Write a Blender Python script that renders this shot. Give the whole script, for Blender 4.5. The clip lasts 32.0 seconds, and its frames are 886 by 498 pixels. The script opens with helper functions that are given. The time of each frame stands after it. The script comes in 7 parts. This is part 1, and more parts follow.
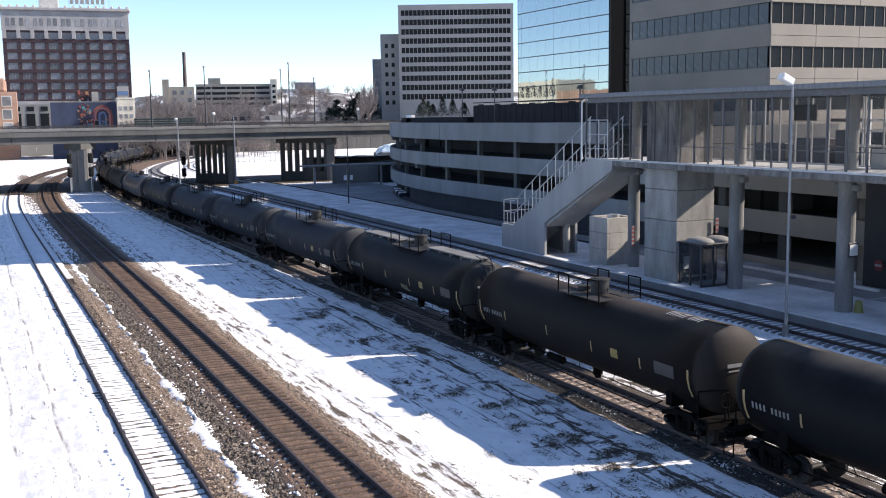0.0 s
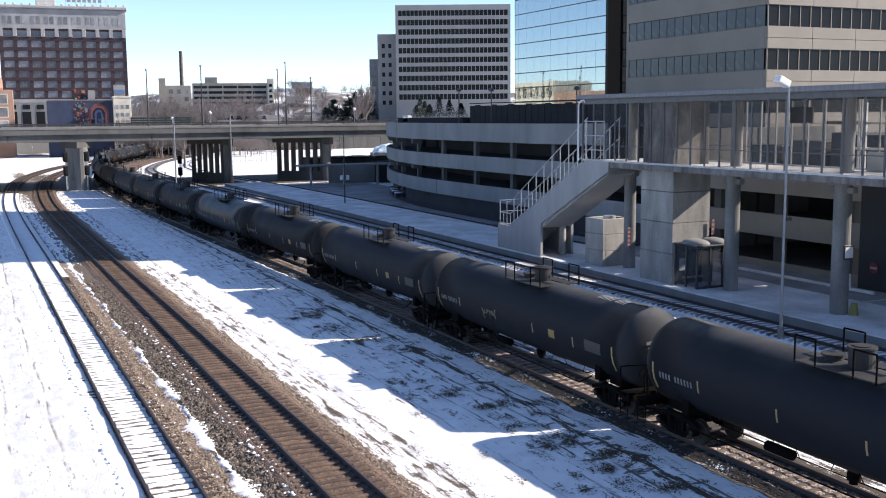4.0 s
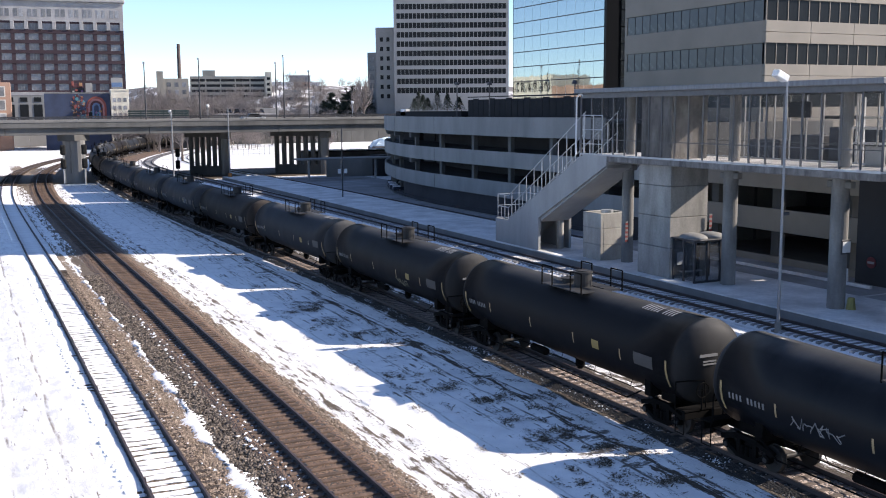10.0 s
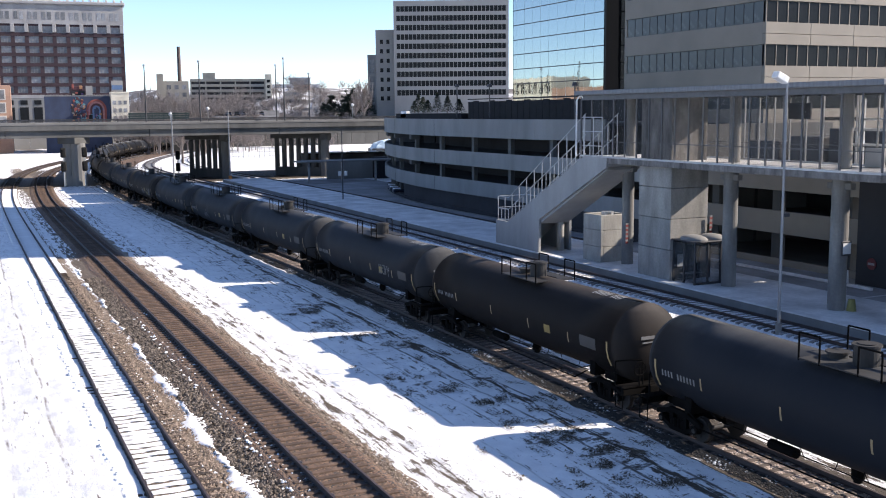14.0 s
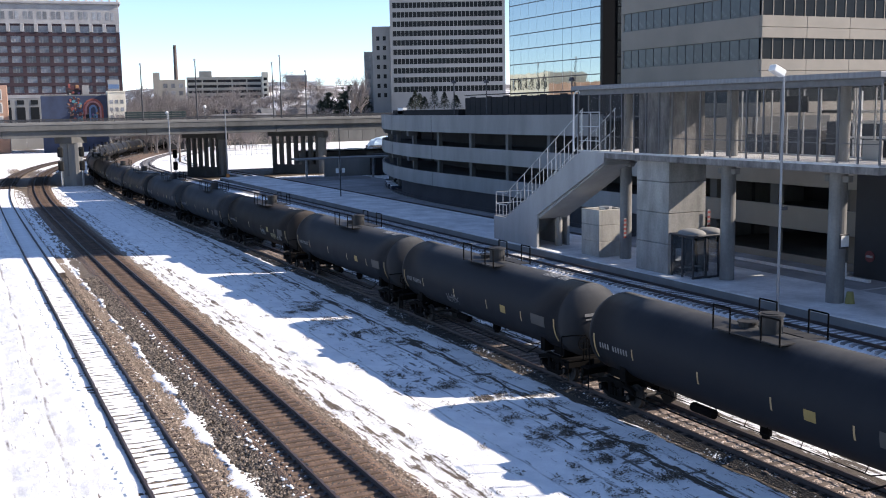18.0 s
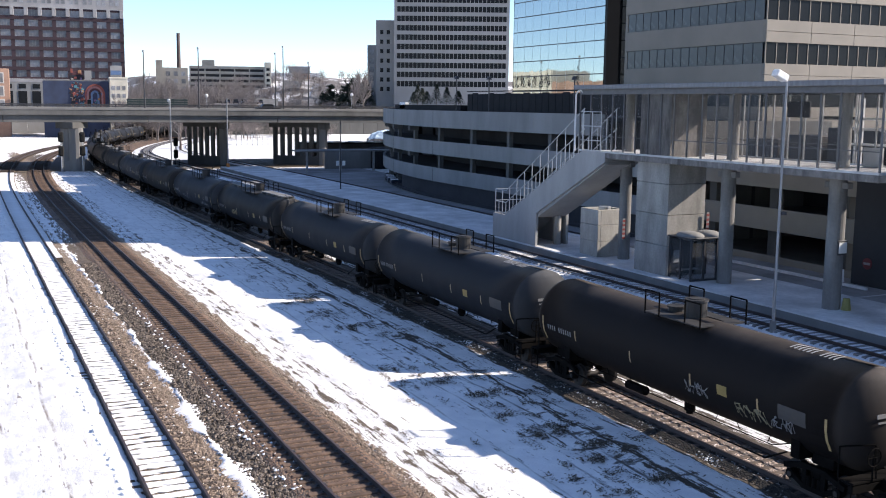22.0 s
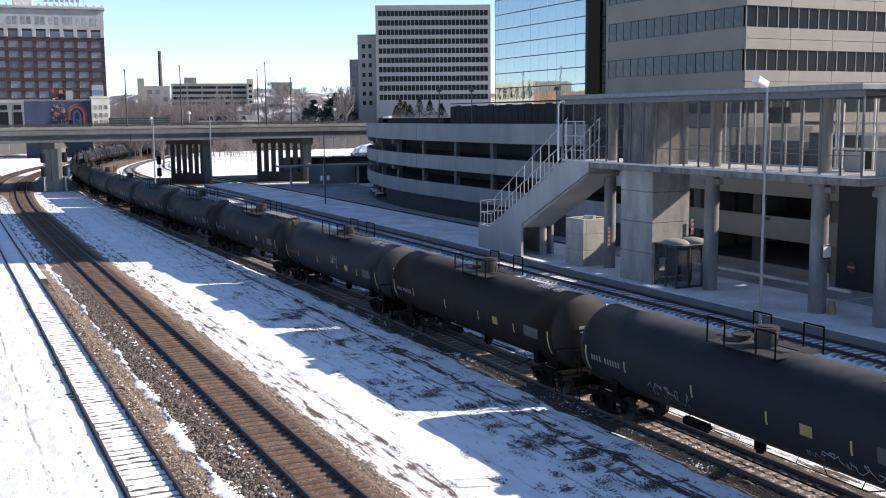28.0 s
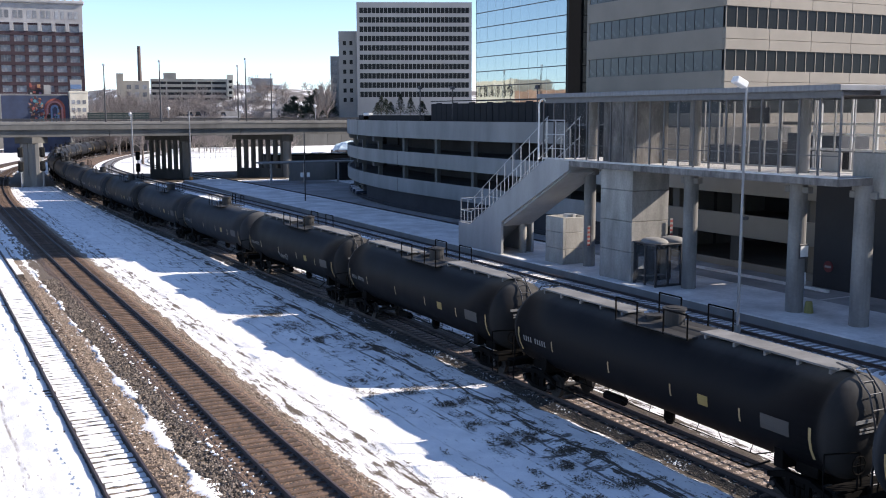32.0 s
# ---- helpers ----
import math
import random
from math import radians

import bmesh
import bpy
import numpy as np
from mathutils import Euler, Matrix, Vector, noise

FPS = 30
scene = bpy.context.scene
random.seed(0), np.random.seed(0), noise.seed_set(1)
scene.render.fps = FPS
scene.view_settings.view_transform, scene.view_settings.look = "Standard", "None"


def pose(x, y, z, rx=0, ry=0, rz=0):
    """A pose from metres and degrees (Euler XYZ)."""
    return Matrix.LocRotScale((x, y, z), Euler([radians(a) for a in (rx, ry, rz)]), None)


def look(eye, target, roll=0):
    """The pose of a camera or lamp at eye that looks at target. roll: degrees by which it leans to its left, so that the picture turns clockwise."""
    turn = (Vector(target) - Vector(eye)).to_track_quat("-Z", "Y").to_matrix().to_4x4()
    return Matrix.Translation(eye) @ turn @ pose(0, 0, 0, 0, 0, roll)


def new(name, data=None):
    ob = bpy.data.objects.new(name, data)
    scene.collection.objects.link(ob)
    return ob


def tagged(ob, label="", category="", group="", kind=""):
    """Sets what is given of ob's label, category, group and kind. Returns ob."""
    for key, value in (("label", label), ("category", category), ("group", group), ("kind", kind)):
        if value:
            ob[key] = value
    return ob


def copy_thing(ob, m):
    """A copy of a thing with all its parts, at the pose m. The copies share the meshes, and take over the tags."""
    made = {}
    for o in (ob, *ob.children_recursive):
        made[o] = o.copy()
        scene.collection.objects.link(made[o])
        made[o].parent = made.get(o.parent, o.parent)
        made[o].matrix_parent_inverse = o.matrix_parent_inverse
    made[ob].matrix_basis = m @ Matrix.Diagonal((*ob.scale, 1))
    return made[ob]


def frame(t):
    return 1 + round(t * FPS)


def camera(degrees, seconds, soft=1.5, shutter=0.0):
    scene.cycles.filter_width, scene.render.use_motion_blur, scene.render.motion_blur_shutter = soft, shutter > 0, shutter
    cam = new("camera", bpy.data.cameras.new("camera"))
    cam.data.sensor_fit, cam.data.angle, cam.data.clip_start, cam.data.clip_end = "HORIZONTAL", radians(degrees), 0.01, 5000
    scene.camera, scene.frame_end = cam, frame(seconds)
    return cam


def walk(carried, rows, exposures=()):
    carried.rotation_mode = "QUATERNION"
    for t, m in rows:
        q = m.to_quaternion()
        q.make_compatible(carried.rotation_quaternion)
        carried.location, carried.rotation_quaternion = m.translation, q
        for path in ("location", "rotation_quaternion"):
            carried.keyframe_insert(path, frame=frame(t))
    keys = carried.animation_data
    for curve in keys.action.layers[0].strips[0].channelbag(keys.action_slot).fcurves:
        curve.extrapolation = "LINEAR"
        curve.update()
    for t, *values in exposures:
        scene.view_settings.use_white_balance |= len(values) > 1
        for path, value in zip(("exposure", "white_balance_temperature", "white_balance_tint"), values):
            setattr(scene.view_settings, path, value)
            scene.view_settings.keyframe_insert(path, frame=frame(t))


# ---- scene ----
import itertools

EXPOSURES = [(0, 0.88, 6600, 15), (32, 0.88, 6600, 15)]
cam = camera(47.072, 32.0, 1.05)
EYE = (0.0, 0.0, 11.345)
walk(cam, [(t, pose(*EYE, rx, ry, rz)) for t, rx, ry, rz in (
    (0, 82.548, 0.844, -25.130), (0.5, 82.465, 0.716, -25.052), (1, 82.387, 0.665, -25.125), (1.5, 82.428, 0.730, -25.162),
    (2, 82.456, 0.730, -25.269), (2.5, 82.534, 0.691, -25.191), (3, 82.521, 0.669, -25.040), (3.5, 82.450, 0.642, -25.179),
    (5.5, 83.117, 0.312, -25.635), (6, 82.926, 0.584, -25.536), (6.5, 82.437, 0.407, -25.465), (7, 82.124, 0.415, -25.444),
    (7.5, 82.070, 0.534, -25.451), (8, 82.095, 0.491, -25.489), (8.5, 82.102, 0.495, -25.370), (9, 82.088, 0.515, -25.321),
    (9.5, 82.103, 0.355, -25.419), (10, 82.217, 0.399, -25.424), (10.5, 82.307, 0.318, -25.340), (11, 82.321, 0.210, -25.205),
    (11.5, 82.338, 0.217, -25.141), (12, 82.347, 0.270, -25.289), (12.5, 82.374, 0.267, -25.434), (13, 82.377, 0.256, -25.378),
    (13.5, 82.376, 0.348, -25.393), (14, 82.336, 0.497, -25.420), (14.5, 82.343, 0.582, -25.444), (16.5, 82.244, 0.779, -25.592),
    (17, 82.247, 0.838, -25.723), (17.5, 82.194, 1.019, -25.676), (18, 82.127, 0.997, -25.584), (18.5, 82.132, 0.943, -25.579),
    (19, 82.058, 0.866, -25.659), (19.5, 82.110, 0.875, -25.740), (20, 82.113, 0.896, -25.904), (20.5, 82.047, 0.931, -25.945),
    (21, 81.942, 0.616, -25.830), (21.5, 81.945, 0.244, -25.702), (22, 81.874, -0.590, -25.465), (22.5, 82.044, 0.455, -25.314),
    (23, 82.263, 0.280, -25.763), (23.5, 82.470, 0.221, -26.096), (24, 82.548, 0.181, -26.140), (24.5, 82.631, 0.175, -26.163),
    (25, 82.709, 0.217, -26.171), (25.5, 82.708, 0.207, -26.311), (27.5, 82.720, 0.187, -26.299), (28, 82.578, 0.539, -26.412),
    (28.5, 82.569, 0.234, -26.475), (29, 82.508, -0.023, -26.800), (29.5, 82.380, 0.056, -27.252), (30, 82.371, 0.198, -27.559),
    (30.5, 82.383, 0.145, -27.704), (31, 82.383, 0.099, -27.595), (31.5, 82.369, 0.104, -27.558), (32, 82.437, 0.100, -27.485),
)], EXPOSURES)

# ---- light ----
SUN_AZ, SUN_EL = 108.5, 30.3          # degrees: clockwise from +y, above the horizon
world = bpy.data.worlds.new("sky")
scene.world = world
world.use_nodes = True
_n = world.node_tree.nodes
_sky = _n.new("ShaderNodeTexSky")
_sky.sky_type, _sky.sun_disc = "NISHITA", False
_sky.sun_elevation, _sky.sun_rotation = radians(SUN_EL), radians(SUN_AZ)
_sky.altitude, _sky.air_density, _sky.dust_density, _sky.ozone_density = 2600, 0.85, 0.0, 2.2
_n["Background"].inputs["Strength"].default_value = 0.138
world.node_tree.links.new(_sky.outputs[0], _n["Background"].inputs["Color"])
sun = new("sun", bpy.data.lights.new("sun", "SUN"))
sun.data.energy, sun.data.angle, sun.data.color = 4.95, radians(0.53), (1.0, 0.93, 0.82)
_to = Vector((math.sin(radians(SUN_AZ)) * math.cos(radians(SUN_EL)), math.cos(radians(SUN_AZ)) * math.cos(radians(SUN_EL)), math.sin(radians(SUN_EL))))
sun.matrix_world = look(_to * 300, (0, 0, 0))

# ---- materials ----
def nodes_of(name):
    m = bpy.data.materials.new(name)
    m.use_nodes = True
    nt = m.node_tree
    return m, nt, nt.nodes["Principled BSDF"]


def coords(nt, world_space=False):
    if world_space:
        return nt.nodes.new("ShaderNodeNewGeometry").outputs["Position"]
    return nt.nodes.new("ShaderNodeTexCoord").outputs["Object"]


def noise_of(nt, co, scale, detail=5.0, rough=0.6, stretch=None):
    if stretch:
        mp = nt.nodes.new("ShaderNodeMapping")
        mp.inputs["Scale"].default_value = stretch
        nt.links.new(co, mp.inputs["Vector"])
        co = mp.outputs[0]
    n = nt.nodes.new("ShaderNodeTexNoise")
    n.inputs["Scale"].default_value, n.inputs["Detail"].default_value, n.inputs["Roughness"].default_value = scale, detail, rough
    nt.links.new(co, n.inputs["Vector"])
    return n.outputs["Fac"]


def ramp(nt, fac, stops):
    r = nt.nodes.new("ShaderNodeValToRGB")
    els = r.color_ramp.elements
    while len(els) < len(stops):
        els.new(0.5)
    for e, (p, c) in zip(els, stops):
        e.position = p
        e.color = (*c, 1) if not isinstance(c, (int, float)) else (c, c, c, 1)
    nt.links.new(fac, r.inputs[0])
    return r.outputs[0]


def mix(nt, fac, a, b, how="MIX"):
    m = nt.nodes.new("ShaderNodeMix")
    m.data_type, m.blend_type = "RGBA", how
    for sock, v in ((m.inputs[0], fac), (m.inputs[6], a), (m.inputs[7], b)):
        if isinstance(v, bpy.types.NodeSocket):
            nt.links.new(v, sock)
        elif isinstance(v, (int, float)):
            sock.default_value = v if sock == m.inputs[0] else (v, v, v, 1)
        else:
            sock.default_value = (*v, 1)
    return m.outputs[2]


def maths(nt, op, a, b=0.0, c=None):
    m = nt.nodes.new("ShaderNodeMath")
    m.operation = op
    for sock, v in zip(m.inputs, (a, b, c)):
        if v is None:
            continue
        if isinstance(v, bpy.types.NodeSocket):
            nt.links.new(v, sock)
        else:
            sock.default_value = v
    return m.outputs[0]


def bump(nt, bsdf, height, strength=0.3, dist=0.02):
    b = nt.nodes.new("ShaderNodeBump")
    b.inputs["Strength"].default_value, b.inputs["Distance"].default_value = strength, dist
    nt.links.new(height, b.inputs["Height"])
    nt.links.new(b.outputs[0], bsdf.inputs["Normal"])


def stuff_mat(name, colour, rough=0.8, metal=0.0, vary=0.25, grain=12.0, stain=0.6, relief=0.25, dist=0.01, random_part=0.0, streak=None, world_space=False):
    """A surface with fine grain, broad stains and relief; random_part shifts the tone from piece to piece."""
    m, nt, b = nodes_of(name)
    co = coords(nt, world_space)
    fine, broad = noise_of(nt, co, grain, 6, 0.65), noise_of(nt, co, stain, 4, 0.6, streak)
    lo, hi = [c * (1 - vary) for c in colour], [min(1, c * (1 + vary)) for c in colour]
    c = ramp(nt, broad, [(0.3, lo), (0.7, hi)])
    g = ramp(nt, fine, [(0.25, 1 - vary * 0.7), (0.75, 1 + 0.0)])
    c = mix(nt, 1.0, c, g, "MULTIPLY")
    if random_part:
        rnd = nt.nodes.new("ShaderNodeObjectInfo").outputs["Random"]
        c = mix(nt, 1.0, c, ramp(nt, rnd, [(0.0, 1 - random_part), (1.0, 1.0)]), "MULTIPLY")
    nt.links.new(c, b.inputs["Base Color"])
    nt.links.new(maths(nt, "MULTIPLY_ADD", fine, 0.25, rough - 0.125), b.inputs["Roughness"])
    b.inputs["Metallic"].default_value = metal
    if relief:
        bump(nt, b, fine, relief, dist)
    return m


def plain(name, colour, rough=0.6, metal=0.0):
    return stuff_mat(name, colour, rough, metal, 0.12, 25, 1.5, 0.08, 0.004)


def glass_mat(name, tint=(0.8, 0.85, 0.85), clear=0.8, rough=0.04):
    """Thin glazing: partly see-through, partly a dusty gloss."""
    m, nt, b = nodes_of(name)
    tr = nt.nodes.new("ShaderNodeBsdfTransparent")
    tr.inputs[0].default_value = (*tint, 1)
    b.inputs["Base Color"].default_value = (*[t * 0.5 for t in tint], 1)
    b.inputs["Roughness"].default_value = rough
    ms = nt.nodes.new("ShaderNodeMixShader")
    ms.inputs[0].default_value = clear
    nt.links.new(b.outputs[0], ms.inputs[1])
    nt.links.new(tr.outputs[0], ms.inputs[2])
    nt.links.new(ms.outputs[0], nt.nodes["Material Output"].inputs[0])
    return m


CONCRETE = stuff_mat("concrete", (0.19, 0.187, 0.18), 0.85, 0, 0.22, 9, 0.35, 0.3, 0.01, streak=(1, 1, 0.35))
CONCRETE_PALE = stuff_mat("pale_concrete", (0.235, 0.233, 0.226), 0.85, 0, 0.2, 8, 0.3, 0.25, 0.01, streak=(1, 1, 0.3))
CONCRETE_MID = stuff_mat("grey_bridge_concrete", (0.125, 0.124, 0.12), 0.88, 0, 0.28, 7, 0.3, 0.3, 0.012, streak=(1, 1, 0.25))
CONCRETE_DARK = stuff_mat("dark_weathered_concrete", (0.095, 0.093, 0.088), 0.9, 0, 0.3, 8, 0.25, 0.3, 0.015, streak=(1, 1, 0.25))
PANEL_BEIGE = stuff_mat("beige_precast", (0.235, 0.208, 0.172), 0.8, 0, 0.1, 14, 0.25, 0.15, 0.006)
# near-black colour stands for the shade inside buildings
VOID = stuff_mat("shaded_interior", (0.035, 0.035, 0.04), 0.9, 0, 0.3, 4, 0.3, 0.1)
STEEL = stuff_mat("galvanised_steel", (0.42, 0.43, 0.44), 0.45, 0.6, 0.2, 30, 2.5, 0.1, 0.003)
STEEL_DARK = stuff_mat("dark_steel", (0.06, 0.06, 0.065), 0.5, 0.4, 0.3, 20, 2, 0.15, 0.004)
RAIL = stuff_mat("rail_steel", (0.045, 0.032, 0.03), 0.75, 0.1, 0.3, 18, 1.2, 0.2, 0.004)
RAIL_TOP = stuff_mat("worn_rail_head", (0.075, 0.055, 0.055), 0.6, 0.35, 0.2, 18, 1.2, 0.05, 0.002)
TIE = stuff_mat("creosoted_tie", (0.155, 0.1, 0.07), 0.9, 0, 0.4, 14, 2.0, 0.5, 0.02, random_part=0.45, streak=(3, 0.4, 3))
BRICK_RED = stuff_mat("dark_red_brick", (0.047, 0.028, 0.035), 0.9, 0, 0.3, 3, 0.15, 0.2)
BRICK_ORANGE = stuff_mat("orange_brick", (0.36, 0.225, 0.165), 0.9, 0, 0.3, 3, 0.15, 0.2)
FAR_BEIGE = stuff_mat("beige_far_concrete", (0.36, 0.335, 0.285), 0.85, 0, 0.15, 3, 0.2, 0.2)
ATTIC_STONE = stuff_mat("weathered_terracotta", (0.33, 0.32, 0.32), 0.85, 0, 0.2, 3, 0.2, 0.2)
STONE_PALE = stuff_mat("pale_stone", (0.5, 0.48, 0.45), 0.85, 0, 0.2, 3, 0.2, 0.2)
OFFICE_GLASS = stuff_mat("grey_office_glazing", (0.075, 0.085, 0.088), 0.25, 0, 0.3, 1.2, 0.3, 0.0, random_part=0.25)
OFFICE_GLASS.node_tree.nodes["Principled BSDF"].inputs["Specular IOR Level"].default_value = 0.3
WHITE_PAINT = stuff_mat("white_paint", (0.7, 0.7, 0.69), 0.6, 0, 0.1, 8, 1.0, 0.08, 0.004)
WHITE_PANEL = stuff_mat("white_precast", (0.29, 0.286, 0.278), 0.8, 0, 0.12, 4, 0.1, 0.1)
GREY_PANEL = stuff_mat("grey_precast", (0.27, 0.27, 0.265), 0.8, 0, 0.15, 4, 0.1, 0.1)
WINDOW_DARK = plain("dark_window", (0.018, 0.02, 0.022), 0.2)
WINDOW_DARK.node_tree.nodes["Principled BSDF"].inputs["Specular IOR Level"].default_value = 0.07
WINDOW_GREY = stuff_mat("curtained_window", (0.36, 0.37, 0.39), 0.4, 0, 0.4, 1.2, 0.3, 0.0, random_part=0.6)
ROOF_GREY = stuff_mat("roof_felt", (0.16, 0.16, 0.16), 0.9, 0, 0.3, 5, 0.3, 0.2)

# ---- building helpers ----
def box(bm, x0, x1, y0, y1, z0, z1, bevel=0.0):
    r = bmesh.ops.create_cube(bm, size=1.0, matrix=Matrix.Translation(((x0 + x1) / 2, (y0 + y1) / 2, (z0 + z1) / 2)) @ Matrix.Diagonal((abs(x1 - x0), abs(y1 - y0), abs(z1 - z0), 1)))
    if bevel:
        edges = list({e for v in r["verts"] for e in v.link_edges})
        bmesh.ops.bevel(bm, geom=edges, offset=bevel, segments=1, affect="EDGES", profile=0.6)


def rod(bm, a, b, r=0.03, seg=6, r2=None):
    a, b = Vector(a), Vector(b)
    d = b - a
    m = Matrix.Translation((a + b) / 2) @ d.to_track_quat("Z", "Y").to_matrix().to_4x4()
    bmesh.ops.create_cone(bm, cap_ends=True, segments=seg, radius1=r, radius2=r if r2 is None else r2, depth=d.length, matrix=m)


def tube(bm, pts, r=0.02, seg=6):
    for a, b in zip(pts, pts[1:]):
        rod(bm, a, b, r, seg)


def beam(bm, a, b, w, h):
    """A square bar from a to b, w wide and h high."""
    a, b = Vector(a), Vector(b)
    d = b - a
    m = Matrix.Translation((a + b) / 2) @ d.to_track_quat("X", "Z").to_matrix().to_4x4()
    bmesh.ops.create_cube(bm, size=1.0, matrix=m @ Matrix.Diagonal((d.length, w, h, 1)))


def mesh_of(name, bm, mat, smooth=False):
    me = bpy.data.meshes.new(name)
    bmesh.ops.recalc_face_normals(bm, faces=bm.faces)
    bm.to_mesh(me)
    bm.free()
    for m in (mat if isinstance(mat, (list, tuple)) else [mat]):
        me.materials.append(m)
    if smooth:
        for p in me.polygons:
            p.use_smooth = True
    return me


def part(name, bm, mat, parent=None, label="", m=None, smooth=False):
    ob = new(name, bm if isinstance(bm, bpy.types.Mesh) else mesh_of(name, bm, mat, smooth))
    ob.parent = parent
    if m is not None:
        ob.matrix_basis = m
    return tagged(ob, label)


def thing(name, m, label, category, group="", kind=""):
    ob = new(name)
    ob.empty_display_size = 0.5
    ob.matrix_basis = m if isinstance(m, Matrix) else pose(*m)
    return tagged(ob, label, category, group, kind)


def boxes(*bs, bevel=0.0):
    bm = bmesh.new()
    for b in bs:
        box(bm, *b, bevel)
    return bm


def rods(*rs):
    bm = bmesh.new()
    for r in rs:
        rod(bm, *r)
    return bm


def sheet(name, verts, faces, mat, smooth=False):
    me = bpy.data.meshes.new(name)
    me.from_pydata(verts, [], faces)
    for m in (mat if isinstance(mat, (list, tuple)) else [mat]):
        me.materials.append(m)
    if smooth:
        for p in me.polygons:
            p.use_smooth = True
    return me


class Line:
    """A track's centre line: a smooth curve through a few points, walked by its length. s is 0 where y is 0."""

    def __init__(self, pts):
        p = [Vector((x, y)) for x, y in pts]
        out = []
        for i in range(len(p) - 1):
            a, b = p[i], p[i + 1]
            before, after = p[max(i - 1, 0)], p[min(i + 2, len(p) - 1)]
            h = (b - a).length
            ta = (b - before) * (h / max((b - before).length, 1e-6))
            tb = (after - a) * (h / max((after - a).length, 1e-6))
            n = max(2, int(h / 2))
            for k in range(n):
                u = k / n
                out.append(a * (2 * u ** 3 - 3 * u * u + 1) + ta * (u ** 3 - 2 * u * u + u) + b * (3 * u * u - 2 * u ** 3) + tb * (u ** 3 - u * u))
        out.append(p[-1])
        xy = np.array([(v.x, v.y) for v in out])
        s = np.r_[0, np.cumsum(np.hypot(*np.diff(xy, axis=0).T))]
        self.x, self.y = xy.T
        self.s = s - np.interp(0, self.y, s)

    def at(self, s):
        return float(np.interp(s, self.s, self.x)), float(np.interp(s, self.s, self.y))

    def turn(self, s, d=1.0):
        a, b = self.at(s - d), self.at(s + d)
        return math.degrees(math.atan2(-(b[0] - a[0]), b[1] - a[1]))

    def stand(self, s, z=0.0, d=1.0):
        x, y = self.at(s)
        return pose(x, y, z, 0, 0, self.turn(s, d))

    def ribbon(self, name, s0, s1, profile, step, mat):
        """Sweeps an open profile of (offset, height) along the line."""
        n = max(2, int((s1 - s0) / step))
        v, f = [], []
        for i in range(n + 1):
            s = s0 + (s1 - s0) * i / n
            x, y = self.at(s)
            a = radians(self.turn(s))
            for o, z in profile:
                v.append((x + o * math.cos(a), y + o * math.sin(a), z))
        k = len(profile)
        for i in range(n):
            for j in range(k - 1):
                a = i * k + j
                f.append((a, a + 1, a + k + 1, a + k))
        return sheet(name, v, f, mat)


TRAIN_LINE = Line([(22.92, -480), (22.92, -200), (22.92, 0), (22.92, 50), (22.6, 70), (22.1, 90), (21.6, 115), (21.4, 145), (22.0, 175), (24.4, 208), (29.7, 243),
                   (37.5, 273), (48, 303), (62, 340), (82, 395), (110, 470), (150, 575), (200, 700), (270, 870)])
MAIN_LINE = Line([(10.05, -60), (10.05, 0), (10.05, 60), (10.05, 125), (10.5, 150), (11.8, 176), (14.6, 206), (20, 237), (28, 266), (39, 297), (53, 334)])
LEFT_LINE = Line([(5.25, -60), (5.25, 0), (5.25, 60), (5.25, 125), (5.7, 152), (7.0, 178), (9.8, 208), (15.3, 239), (23.3, 268), (34.5, 299), (48.5, 336)])
SIDE_LINE = Line([(38.4, -60), (38.4, 0), (38.6, 60), (38.6, 110), (38.2, 140), (37.3, 170), (36.4, 200), (37.5, 228), (42, 253), (50, 280), (62, 310), (80, 350)])
REAR_LINE = Line([(48.6, -10), (48.6, 40), (48.6, 100), (48.5, 150), (47.8, 180), (46.6, 210), (48.0, 240), (54, 270), (66, 300)])

# ---- ground and tracks ----
def smooth(a, b, v):
    t = np.clip((v - a) / (b - a), 0, 1)
    return t * t * (3 - 2 * t)


def ground_height(x, y):
    """Level snowfield, rising behind the road bridge to a wooded hill."""
    h = -0.13 + 0.0 * x
    h = h + 6.3 * smooth(331, 335, y) * smooth(68, 77, x)
    h = h + 19.0 * smooth(335, 560, y) * smooth(95, 160, x)
    h = h + 9.0 * smooth(500, 1000, y)
    return h


def across(nt, x, span, stops):
    """A value that changes across the yard: stops of (metres, value)."""
    bw = nt.nodes.new("ShaderNodeRGBToBW")
    nt.links.new(ramp(nt, maths(nt, "DIVIDE", x, span), [(p / span, v) for p, v in stops]), bw.inputs[0])
    return bw.outputs[0]


